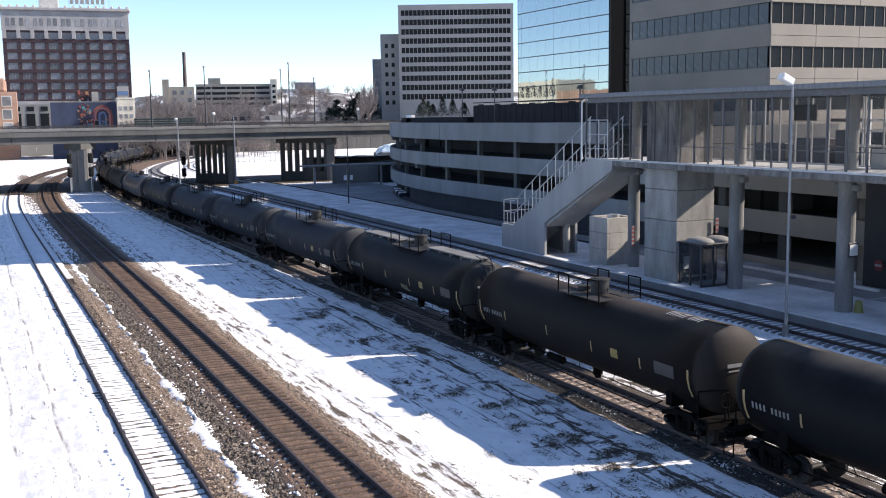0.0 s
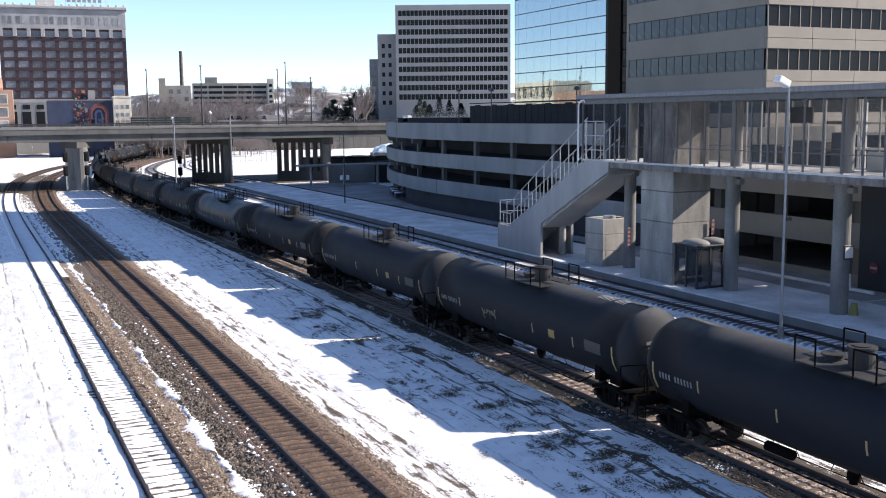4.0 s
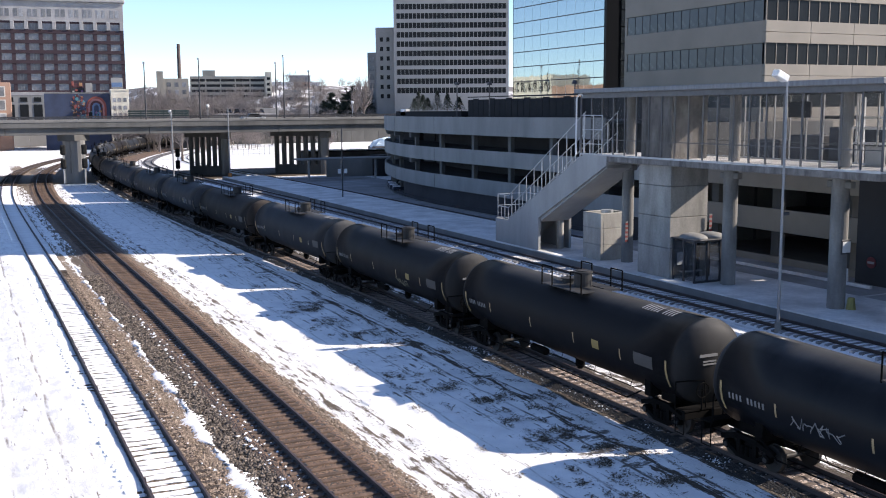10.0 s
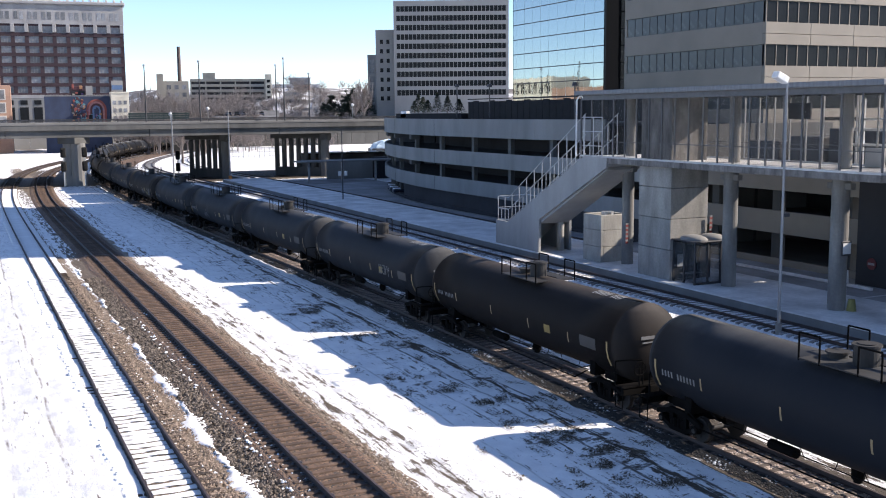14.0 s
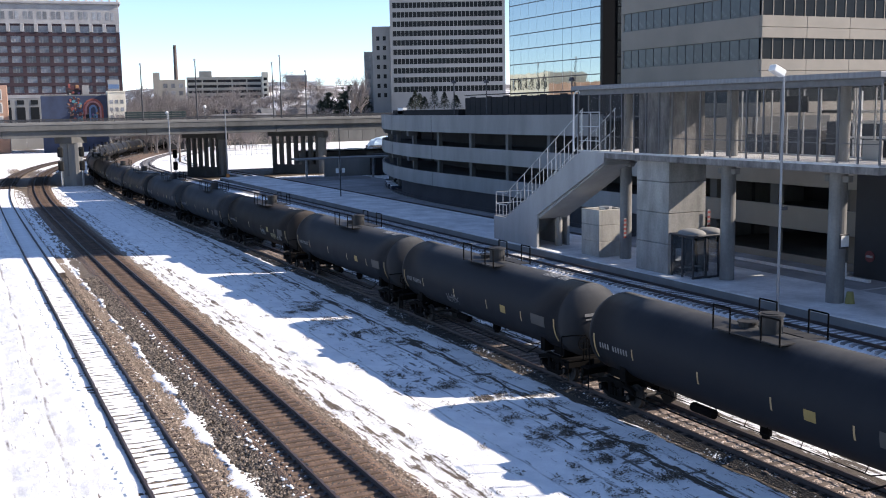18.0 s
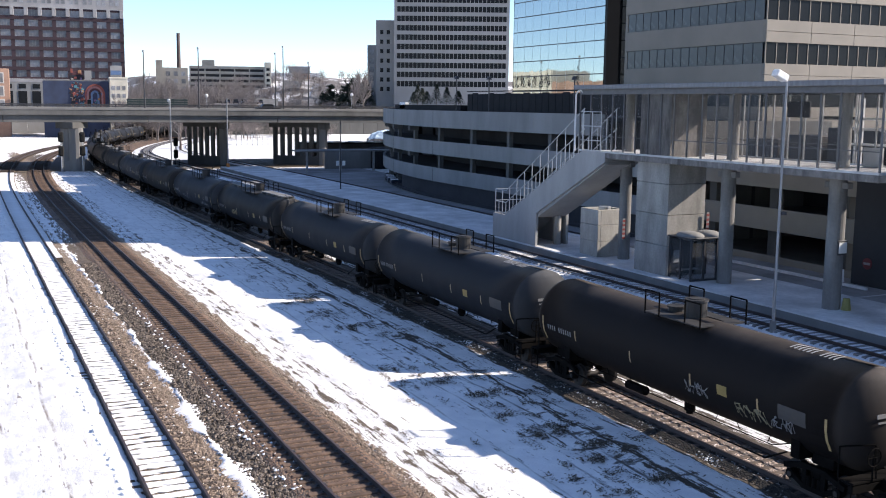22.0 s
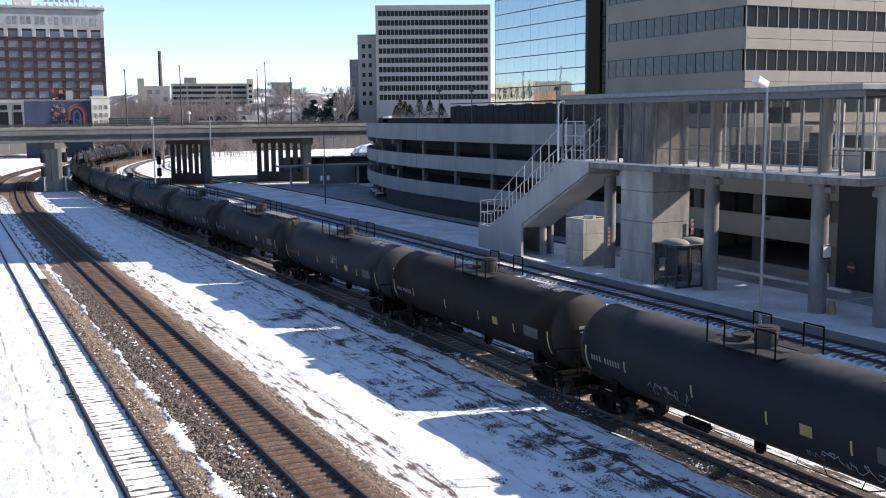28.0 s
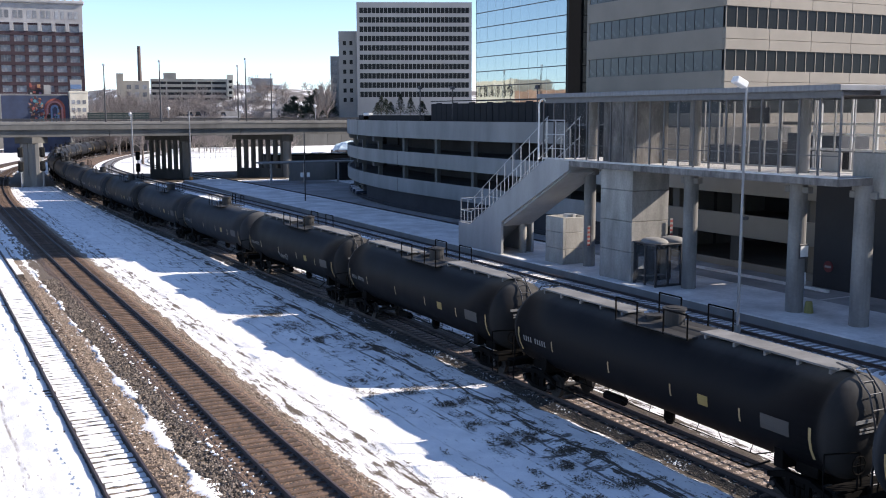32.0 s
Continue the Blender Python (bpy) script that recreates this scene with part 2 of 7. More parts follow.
def snow_ground_mat():
    m, nt, b = nodes_of("trampled_snow")
    co = coords(nt, True)
    sep = nt.nodes.new("ShaderNodeSeparateXYZ")
    nt.links.new(co, sep.inputs[0])
    wob = noise_of(nt, co, 0.5, 5, 0.65)
    x = maths(nt, "MULTIPLY_ADD", wob, 0.9, maths(nt, "SUBTRACT", sep.outputs[0], 0.45))
    rut = noise_of(nt, co, 1.0, 6, 0.66, (3.0, 0.22, 1))
    patch = noise_of(nt, co, 0.42, 5, 0.62, (1.0, 0.8, 1))
    speck = noise_of(nt, co, 2.6, 7, 0.74, (1.0, 0.5, 1))
    clump = noise_of(nt, co, 8.0, 5, 0.75)
    # bare soil across the yard
    bare = across(nt, x, 60.0, [(0, 0.26), (2.2, 0.32), (3.6, 0.3), (4.1, 0.12), (5.95, 0.1), (6.15, 0.9), (7.15, 0.85), (7.32, 0.25), (7.5, 0.9), (11.7, 1.0), (12.15, 0.6), (12.4, 0.36), (12.75, 0.54), (13.05, 0.36), (13.6, 0.52), (13.9, 0.24),
                                (15.6, 0.30), (17.2, 0.34), (18.6, 0.38), (19.5, 0.30), (19.85, 0.75), (20.1, 0.3), (20.9, 0.3), (21.3, 0.5), (21.5, 0.85), (24.3, 0.85), (25.0, 0.5), (27.5, 0.34), (40.0, 0.3)])
    soil = maths(nt, "ADD", maths(nt, "MULTIPLY", rut, 0.30), maths(nt, "ADD", maths(nt, "MULTIPLY", patch, 0.35), maths(nt, "MULTIPLY", speck, 0.55)))
    soil = maths(nt, "ADD", soil, maths(nt, "MULTIPLY_ADD", clump, 0.35, -0.175))
    under = across(nt, maths(nt, "MULTIPLY_ADD", wob, 3.0, sep.outputs[1]), 400.0, [(0, 0.0), (176, 0.0), (179, 0.9), (203, 0.9), (207, 0.0)])
    soil = maths(nt, "ADD", soil, under)
    beyond = across(nt, sep.outputs[1], 400.0, [(0, 0.0), (203, 0.0), (207, 1.0), (400, 1.0)])
    soil = maths(nt, "SUBTRACT", soil, maths(nt, "MULTIPLY", beyond, 0.45))
    lot = maths(nt, "MULTIPLY", across(nt, x, 60.0, [(0, 0.0), (9, 0.0), (13, 1.0), (20, 1.0), (24, 0.0)]), across(nt, sep.outputs[1], 400.0, [(0, 0.0), (196, 0.0), (204, 1.0), (225, 1.0), (245, 0.0)]))
    soil = maths(nt, "ADD", soil, maths(nt, "MULTIPLY", lot, 0.85))
    dash = noise_of(nt, co, 1.0, 7, 0.68, (5.5, 0.5, 1))
    soil = maths(nt, "ADD", soil, maths(nt, "MULTIPLY_ADD", dash, 1.15, -0.575))
    lane = across(nt, x, 60.0, [(0, 0.0), (6.2, 0.0), (6.8, 1.0), (8.6, 1.0), (9.2, 0.0)])
    later = across(nt, sep.outputs[1], 400.0, [(0, 0.0), (70, 0.0), (95, 1.0), (172, 1.0), (182, 0.0)])
    soil = maths(nt, "SUBTRACT", soil, maths(nt, "MULTIPLY", maths(nt, "MULTIPLY", lane, later), 0.30))
    mask = maths(nt, "ADD", soil, maths(nt, "MULTIPLY_ADD", bare, 0.8, -0.40))
    mk = ramp(nt, mask, [(0.60, 0.0), (0.66, 1.0)])
    # matted weeds in clumps, and thin wheel ruts that break off and go on
    clumps = noise_of(nt, co, 1.0, 7, 0.72, (0.8, 1.9, 1))
    where = across(nt, x, 60.0, [(0, 0.0), (15.8, 0.0), (17.2, 0.09), (20.2, 0.11), (20.9, 0.0)])
    broad = noise_of(nt, co, 0.16, 3, 0.5)
    cl = ramp(nt, maths(nt, "ADD", maths(nt, "MULTIPLY_ADD", broad, 0.35, clumps), where), [(0.87, 0.0), (0.90, 0.9)])
    x2 = maths(nt, "MULTIPLY_ADD", noise_of(nt, co, 0.12, 3, 0.5), 0.8, maths(nt, "SUBTRACT", sep.outputs[0], 0.4))
    line = across(nt, x2, 30.0, [(0, 0), (0.8, 0), (0.9, 1), (1.0, 0), (2.4, 0), (2.5, 1), (2.6, 0), (14.4, 0), (14.47, 1), (14.54, 0), (15.9, 0), (15.98, 1), (16.06, 0), (17.3, 0), (17.38, 1), (17.46, 0), (18.8, 0), (18.87, 1), (18.94, 0), (20.15, 0), (20.25, 1), (20.35, 0)])
    broken = ramp(nt, noise_of(nt, co, 1.0, 6, 0.7, (1.5, 0.45, 1)), [(0.42, 0.0), (0.56, 1.0)])
    mk = maths(nt, "MAXIMUM", mk, maths(nt, "MAXIMUM", cl, maths(nt, "MULTIPLY", ramp(nt, line, [(0.25, 0.0), (0.6, 0.9)]), broken)))
    hill = across(nt, sep.outputs[1], 800.0, [(0, 0.0), (333, 0.0), (340, 1.0), (800, 1.0)])
    scrub = ramp(nt, noise_of(nt, co, 0.05, 6, 0.7, (1.0, 0.45, 1)), [(0.44, 0.0), (0.52, 0.9)])
    mk = maths(nt, "MAXIMUM", mk, maths(nt, "MULTIPLY", hill, scrub))
    snow = ramp(nt, noise_of(nt, co, 0.8, 6, 0.6), [(0.34, (0.76, 0.76, 0.765)), (0.66, (0.91, 0.905, 0.895))])
    scuff = maths(nt, "MULTIPLY_ADD", noise_of(nt, co, 1.0, 8, 0.76, (2.2, 0.5, 1)), 0.7, maths(nt, "MULTIPLY", noise_of(nt, co, 1.1, 8, 0.8), 0.3))
    worn = across(nt, x, 60.0, [(0, 0.7), (3.6, 0.7), (4.2, 0.15), (12.3, 0.2), (12.6, 1.0), (14.6, 0.6), (15.5, 0.12), (20.8, 0.15), (21.5, 1.0), (40, 1.0)])
    dirty = maths(nt, "MULTIPLY", ramp(nt, scuff, [(0.48, 0.0), (0.58, 0.9)]), worn)
    snow = mix(nt, dirty, snow, (0.54, 0.535, 0.545))
    stone = noise_of(nt, co, 13, 5, 0.75)
    tone = across(nt, x, 30.0, [(0, 0.45), (6.1, 0.85), (7.2, 0.9), (7.6, 0.42), (8.8, 0.55), (10.5, 0.85), (12.1, 0.95), (12.5, 0.5), (14, 0.45), (17, 0.3), (22, 0.25), (30, 0.35)])
    earth = ramp(nt, stone, [(0.26, (0.04, 0.032, 0.026)), (0.48, (0.20, 0.15, 0.105)), (0.72, (0.45, 0.355, 0.26))])
    earth = mix(nt, 1.0, earth, tone, "MULTIPLY")
    nt.links.new(mix(nt, mk, snow, earth), b.inputs["Base Color"])
    b.inputs["Roughness"].default_value = 0.8
    h = maths(nt, "ADD", maths(nt, "MULTIPLY", speck, 0.5), maths(nt, "MULTIPLY", clump, 0.5))
    bump(nt, b, maths(nt, "ADD", h, maths(nt, "MULTIPLY", stone, 0.5)), 0.85, 0.07)
    return m


def gravel_mat(name, snow=0.0, tone=1.0, light=(0.36, 0.29, 0.21)):
    m, nt, b = nodes_of(name)
    co = coords(nt, True)
    v = nt.nodes.new("ShaderNodeTexVoronoi")
    v.inputs["Scale"].default_value = 16
    nt.links.new(co, v.inputs["Vector"])
    bw = nt.nodes.new("ShaderNodeRGBToBW")
    nt.links.new(v.outputs["Color"], bw.inputs[0])
    broad = noise_of(nt, co, 0.9, 5, 0.65, (1.4, 0.35, 1))
    c = ramp(nt, bw.outputs[0], [(0.15, [0.07 * tone] * 3), (0.5, [l * 0.62 * tone for l in light]), (0.85, [l * tone for l in light])])
    c = mix(nt, 1.0, c, ramp(nt, broad, [(0.3, 0.55), (0.7, 1.0)]), "MULTIPLY")
    if snow:
        sn = maths(nt, "ADD", maths(nt, "MULTIPLY", noise_of(nt, co, 1.3, 6, 0.7, (1, 0.35, 1)), 0.75), maths(nt, "MULTIPLY", bw.outputs[0], 0.3))
        c = mix(nt, ramp(nt, sn, [(0.72 - 0.3 * snow, 0.0), (0.8 - 0.3 * snow, 1.0)]), c, (0.82, 0.84, 0.88))
    nt.links.new(c, b.inputs["Base Color"])
    b.inputs["Roughness"].default_value = 0.95
    bump(nt, b, maths(nt, "ADD", maths(nt, "MULTIPLY", v.outputs["Distance"], -1.0), maths(nt, "MULTIPLY", broad, 0.6)), 0.9, 0.06)
    return m


SNOW_GROUND = snow_ground_mat()
BALLAST = gravel_mat("brown_ballast", 0.0, 0.9, (0.34, 0.215, 0.145))
# pale copy for the sunlit strip between rails, dark copy for the shaded shoulder
BALLAST_PINK = gravel_mat("pinkish_ballast", 0.16, 1.3, (0.50, 0.395, 0.335))
BALLAST_SHADED = gravel_mat("snow_flecked_shaded_ballast", 0.30, 0.12, (0.30, 0.25, 0.22))
BALLAST_TIES = gravel_mat("tan_track_gravel", 0.0, 0.95, (0.36, 0.27, 0.19))
BALLAST_SNOW = gravel_mat("snowy_ballast", 0.75, 0.8)
SNOW_BED = stuff_mat("snow_over_ballast", (0.80, 0.80, 0.81), 0.8, 0, 0.2, 5, 0.8, 0.5, 0.03, world_space=True)
SNOW = stuff_mat("clean_snow", (0.86, 0.88, 0.91), 0.7, 0, 0.06, 5, 0.8, 0.5, 0.03)


def axis(*runs):
    out = []
    for a, b, step in runs:
        out += list(np.arange(a, b, step))
    return np.array(out + [runs[-1][1]])


def ground():
    xs = axis((-2500, -300, 200), (-300, -20, 20), (-20, -2, 1.5), (-2, 4.2, 0.28), (4.2, 4.6, 0.04), (4.6, 26, 0.28), (26, 70, 1.5), (70, 300, 10), (300, 2600, 150))
    ys = axis((-500, -20, 40), (-20, 20, 4), (20, 100, 0.4), (100, 260, 2), (260, 600, 12), (600, 4200, 200))
    X, Y = np.meshgrid(xs, ys)
    Z = ground_height(X, Y)
    rng = np.random.RandomState(3)
    near = smooth(-2, 0, X) * (1 - smooth(24, 26, X)) * smooth(20, 22, Y) * (1 - smooth(96, 100, Y))
    rough_up = sum(np.sin(X * a + Y * b + p) * k for a, b, p, k in [(2.1, 0.3, 1, 0.012), (4.7, 0.9, 2, 0.01), (1.1, 2.3, 0.5, 0.012), (7.3, 1.9, 4, 0.006), (3.1, 5.2, 3, 0.006)])
    lump = rng.rand(*X.shape) * (0.02 + 0.05 * (X < 4))
    wheel = sum(-0.04 * np.exp(-((X - c - 0.25 * np.sin(Y / 9 + c)) / 0.16) ** 2) for c in (13.6, 15.0, 18.2, 19.5, 1.2, 2.6))
    bank = 0.165 * smooth(0.5, 3.4, X) * (1 - smooth(4.39, 4.46, X))
    Z = Z + near * (rough_up + lump + wheel + bank)
    v = np.c_[X.ravel(), Y.ravel(), Z.ravel()].tolist()
    n, k = X.shape[1], X.shape[0]
    f = [(j * n + i, j * n + i + 1, (j + 1) * n + i + 1, (j + 1) * n + i) for j in range(k - 1) for i in range(n - 1)]
    ob = new("ground", sheet("ground", v, f, SNOW_GROUND, True))
    return tagged(ob, "snow-covered rail yard ground with ruts and bare soil", "ground", kind="structure")


ground()


def rail_mesh(line, s0, s1, off, step):
    prof = [(off - 0.07, 0.03), (off - 0.035, 0.05), (off - 0.02, 0.13), (off - 0.036, 0.145), (off - 0.036, 0.178), (off + 0.036, 0.178), (off + 0.036, 0.145), (off + 0.02, 0.13), (off + 0.035, 0.05), (off + 0.07, 0.03)]
    me = line.ribbon("rail", s0, s1, prof, step, [RAIL, RAIL_TOP])
    for i, p in enumerate(me.polygons):
        if i % (len(prof) - 1) == 4:
            p.material_index = 1
    return me


def tie_mesh(mat, w=0.23, l=2.6, h=0.16, seed=0):
    bm = boxes((-l / 2, l / 2, -w / 2, w / 2, 0.03 - h, 0.03), bevel=0.018)
    r = random.Random(seed)
    for v in bm.verts:
        v.co += Vector((r.uniform(-0.03, 0.03), r.uniform(-0.012, 0.012), r.uniform(-0.006, 0.006)))
    return mesh_of("tie", bm, mat)


def plate_mesh():
    """Two tie plates with spikes and clips, one under each rail."""
    bm = bmesh.new()
    for g in (-0.7525, 0.7525):
        box(bm, g - 0.18, g + 0.18, -0.09, 0.09, 0.03, 0.045)
        for o in (-0.11, 0.11):
            box(bm, g + o - 0.03, g + o + 0.03, -0.06, 0.06, 0.045, 0.085)
    return mesh_of("rail_clip", bm, STEEL_DARK)


TIE_DARK = stuff_mat("sodden_tie", (0.085, 0.06, 0.045), 0.9, 0, 0.4, 14, 2.0, 0.5, 0.02, random_part=0.4)
TIE_WORN = stuff_mat("weathered_tie", (0.19, 0.145, 0.12), 0.9, 0, 0.4, 14, 2.0, 0.5, 0.02, random_part=0.5, streak=(0.4, 3, 3))
DUSTED_TIE = stuff_mat("snow_dusted_tie", (0.48, 0.475, 0.48), 0.9, 0, 0.6, 5, 1.5, 0.4, 0.03, random_part=0.7)
SNOW_TIE = stuff_mat("snow_capped_tie", (0.83, 0.83, 0.83), 0.8, 0, 0.1, 6, 1.5, 0.4, 0.03, random_part=0.12)


def track(name, line, s0, s1, bed, width, label, tie_mat, pitch=0.52, part_from=22, parts=290, snow_cap=False, step=2.0, top=0.0, clips=True, tie_w=0.23, tie_l=2.6, lift=0.0, snow=False, edge=-0.02):
    t = thing(name, pose(0, 0, 0), label, "railway track", kind="structure")
    w = width / 2
    rr = random.Random(hash(len(name)))
    bed_me = line.ribbon("ballast_bed", s0, s1, [(-w - 0.55, -0.2), (-w, top + edge), (-w * 0.6, top), (w * 0.6, top), (w, top + edge), (w + 0.55, -0.2)], step, bed)
    if snow:
        # drifted over: the open side all along, the whole bed farther off
        bed_me.materials.append(SNOW_BED)
        for i, p in enumerate(bed_me.polygons):
            if not 174 < p.center.y < 208 and (i % 5 < 2 or (p.center.y > 84 and i % 5 < 4)):
                p.material_index = 1
    part("ballast_bed", bed_me, None, t)
    for g in (-0.7525, 0.7525):
        part("rail", rail_mesh(line, s0, s1, g, step), None, t)
    meshes = [tie_mesh(tie_mat, tie_w + (0.025 * k if tie_w > 0.3 else 0), tie_l, seed=k) for k in range(5)]
    white = [tie_mesh(SNOW_TIE, tie_w + 0.2, tie_l, seed=20 + k) for k in range(3)] if snow else []
    clip = plate_mesh() if clips else None
    slabs, heads = [], []
    for k in range(5 if snow else 0):
        bm = boxes((-0.69, 0.69, -0.15 - 0.012 * k, 0.15 + 0.01 * k, 0.0, 0.045), bevel=0.02)
        r2 = random.Random(60 + k)
        bmesh.ops.subdivide_edges(bm, edges=[e for e in bm.edges if e.calc_length() > 0.5], cuts=5)
        for v in bm.verts:
            v.co += Vector((0, r2.uniform(-0.045, 0.045), r2.uniform(-0.010, 0.008)))
        slabs.append(mesh_of("snow_slab", bm, SNOW_TIE))
        bm = boxes((-1.42 - 0.02 * k, -1.12, -0.13, 0.11 + 0.01 * k, -0.05, 0.115), bevel=0.04)
        for v in bm.verts:
            v.co += Vector((r2.uniform(-0.05, 0.05), r2.uniform(-0.03, 0.03), r2.uniform(-0.02, 0.02)))
        heads.append(mesh_of("snow_cap", bm, SNOW_TIE))
    s, n = s0, 0
    rest = bmesh.new()
    while s < s1:
        m = line.stand(s) @ pose(rr.uniform(-0.05, 0.05), 0, lift + rr.uniform(-0.012, 0.004), 0, 0, rr.uniform(-0.7, 0.7))
        if s >= part_from and n < parts:
            tie = part("tie", white[n % 3] if snow and 78 < s < 174 else meshes[n % 5], None, t, m=m)
            if snow and s < 174:
                part("snow_slab", slabs[rr.randrange(5)], None, tie)
                if s < 75:
                    part("snow_cap", heads[rr.randrange(5)], None, tie)
            if clips and s < 75 and not snow:
                part("rail_clip", clip, None, tie)
            n += 1
        else:
            bmesh.ops.create_cube(rest, size=1.0, matrix=m @ Matrix.Translation((0, 0, -0.05)) @ Matrix.Diagonal((tie_l, tie_w, 0.16, 1)))
        s += pitch + rr.uniform(-0.02, 0.02)
    if len(rest.verts):
        tagged(part("more_ties", rest, tie_mat, t), kind="stuff")
    return t


main_track = track("main_track", MAIN_LINE, -30, 330, BALLAST, 2.9, "railway track with rusty rails on brown ballast", TIE, top=-0.02, edge=0.01)
for ob in main_track.children:
    if ob.name.startswith("ballast_bed"):
        ob.data.materials.append(BALLAST_SNOW)
        for i, p in enumerate(ob.data.polygons):
            p.material_index = int(p.center.y > 212)
left_track = track("snowy_track", LEFT_LINE, -30, 330, BALLAST_TIES, 2.2, "snow-filled railway track with dark rails", TIE_DARK, part_from=22, snow=True)
train_track = track("freight_track", TRAIN_LINE, -120, 560, BALLAST_PINK, 2.1, "railway track under the tank train, brown ballast", TIE_WORN, part_from=20, parts=200, top=0.005, edge=0.02, clips=False, tie_l=2.1)
for ob in train_track.children:
    if ob.name.startswith("ballast_bed"):
        ob.data.materials.append(BALLAST_SHADED)
        # outer faces take the dark copy, as the shade beside the rails
        for i, p in enumerate(ob.data.polygons):
            p.material_index = int(i % 5 in (0, 1, 4))
tagged(part("ballast_shoulder", TRAIN_LINE.ribbon("ballast_shoulder", 196, 430, [(1.6, -0.06), (3.5, -0.03), (6.4, -0.05), (7.6, -0.2)], 3.0, BALLAST), None), "wide brown ballast shoulder along the curve", "ballast", kind="structure")
side_track = track("platform_track", SIDE_LINE, -30, 330, SNOW_BED, 2.2, "railway track with snow-dusted ties beside the platform", DUSTED_TIE, part_from=28, parts=120, clips=False)
rear_track = track("rear_track", REAR_LINE, 72, 300, SNOW_BED, 2.8, "snow-filled railway track behind the platform", SNOW_TIE, part_from=72, parts=100, clips=False)


for pts in ([(4.6, 196), (7.8, 211), (10.4, 225), (14.2, 258), (15.5, 300)], [(6.5, 198), (9.0, 212), (12.4, 230.5), (16.0, 258), (17.6, 300)]):
    ln = Line(pts)
    yt = thing("yard_track", pose(0, 0, 0.0), "snowed-in yard track with only the rails showing", "railway track", kind="structure")
    for g in (-0.7525, 0.7525):
        part("rail", rail_mesh(ln, 197 - 0.0, 296, g, 3.0), None, yt)


def scatter_stones(name, n, x0, x1, y0, y1, size, mat, label, z=-0.1, seed=1, power=1.6):
    """Loose stones as small uneven octahedra, denser near the camera end."""
    r = np.random.RandomState(seed)
    base = np.array([(1, 0, 0), (-1, 0, 0), (0, 1, 0), (0, -1, 0), (0, 0, 1), (0, 0, -0.6)], float)
    tri = np.array([(0, 2, 4), (2, 1, 4), (1, 3, 4), (3, 0, 4), (2, 0, 5), (1, 2, 5), (3, 1, 5), (0, 3, 5)])
    px = r.uniform(x0, x1, n)
    py = y0 + (y1 - y0) * r.rand(n) ** power
    sc = size * r.uniform(0.5, 1.25, (n, 1, 3)) * np.array([1.2, 1.0, 0.7])
    v = base[None] * sc * r.uniform(0.75, 1.25, (n, 6, 1))
    a = r.uniform(0, 6.28, n)
    c, s = np.cos(a)[:, None], np.sin(a)[:, None]
    v = np.stack([v[..., 0] * c - v[..., 1] * s, v[..., 0] * s + v[..., 1] * c, v[..., 2]], -1)
    v += np.stack([px, py, z + 0.0 * px], -1)[:, None]
    f = (tri[None] + 6 * np.arange(n)[:, None, None]).reshape(-1, 3)
    me = bpy.data.meshes.new(name)
    me.from_pydata(v.reshape(-1, 3).tolist(), [], f.tolist())
    me.materials.append(mat)
    return tagged(new(name, me), label, "gravel", kind="stuff")


def island_mat(name, lo, hi, rough=0.95):
    m, nt, b = nodes_of(name)
    g = nt.nodes.new("ShaderNodeNewGeometry")
    c = ramp(nt, g.outputs["Random Per Island"], [(0.0, lo), (0.6, [(a + b2) / 2 for a, b2 in zip(lo, hi)]), (1.0, hi)])
    nt.links.new(mix(nt, 1.0, c, ramp(nt, noise_of(nt, coords(nt, True), 30, 3), [(0.3, 0.7), (0.7, 1.0)]), "MULTIPLY"), b.inputs["Base Color"])
    b.inputs["Roughness"].default_value = rough
    return m


GREY_STONE = island_mat("grey_ballast_stone", (0.018, 0.014, 0.012), (0.29, 0.235, 0.19))
TAN_STONE = island_mat("tan_gravel_stone", (0.17, 0.125, 0.095), (0.5, 0.39, 0.3))
BROWN_STONE = island_mat("rusty_gravel_stone", (0.05, 0.03, 0.022), (0.40, 0.27, 0.18))
DRY_STALK = island_mat("dry_weed", (0.035, 0.028, 0.022), (0.24, 0.19, 0.135))
scatter_stones("dark_ballast_stones", 10000, 7.45, 9.1, 22, 75, 0.07, GREY_STONE, "loose grey ballast stones beside the main track", -0.08, 1)
scatter_stones("tan_gravel", 9000, 6.1, 7.3, 22, 75, 0.045, TAN_STONE, "loose tan gravel between the tracks", -0.1, 2)
scatter_stones("tie_end_gravel", 5200, 6.1, 6.66, 22, 75, 0.045, TAN_STONE, "tan gravel lying between the tie ends", 0.012, 6)
scatter_stones("track_gravel", 9000, 10.9, 12.2, 20, 75, 0.05, TAN_STONE, "loose tan gravel on the track shoulder", -0.1, 3)
scatter_stones("between_rail_gravel", 7000, 9.35, 10.75, 22, 75, 0.04, BROWN_STONE, "brown gravel between the rails", -0.035, 4)
scatter_stones("sooty_stones", 3000, 21.55, 22.0, 20, 90, 0.04, GREY_STONE, "dark ballast stones beside the freight track", -0.1, 5)


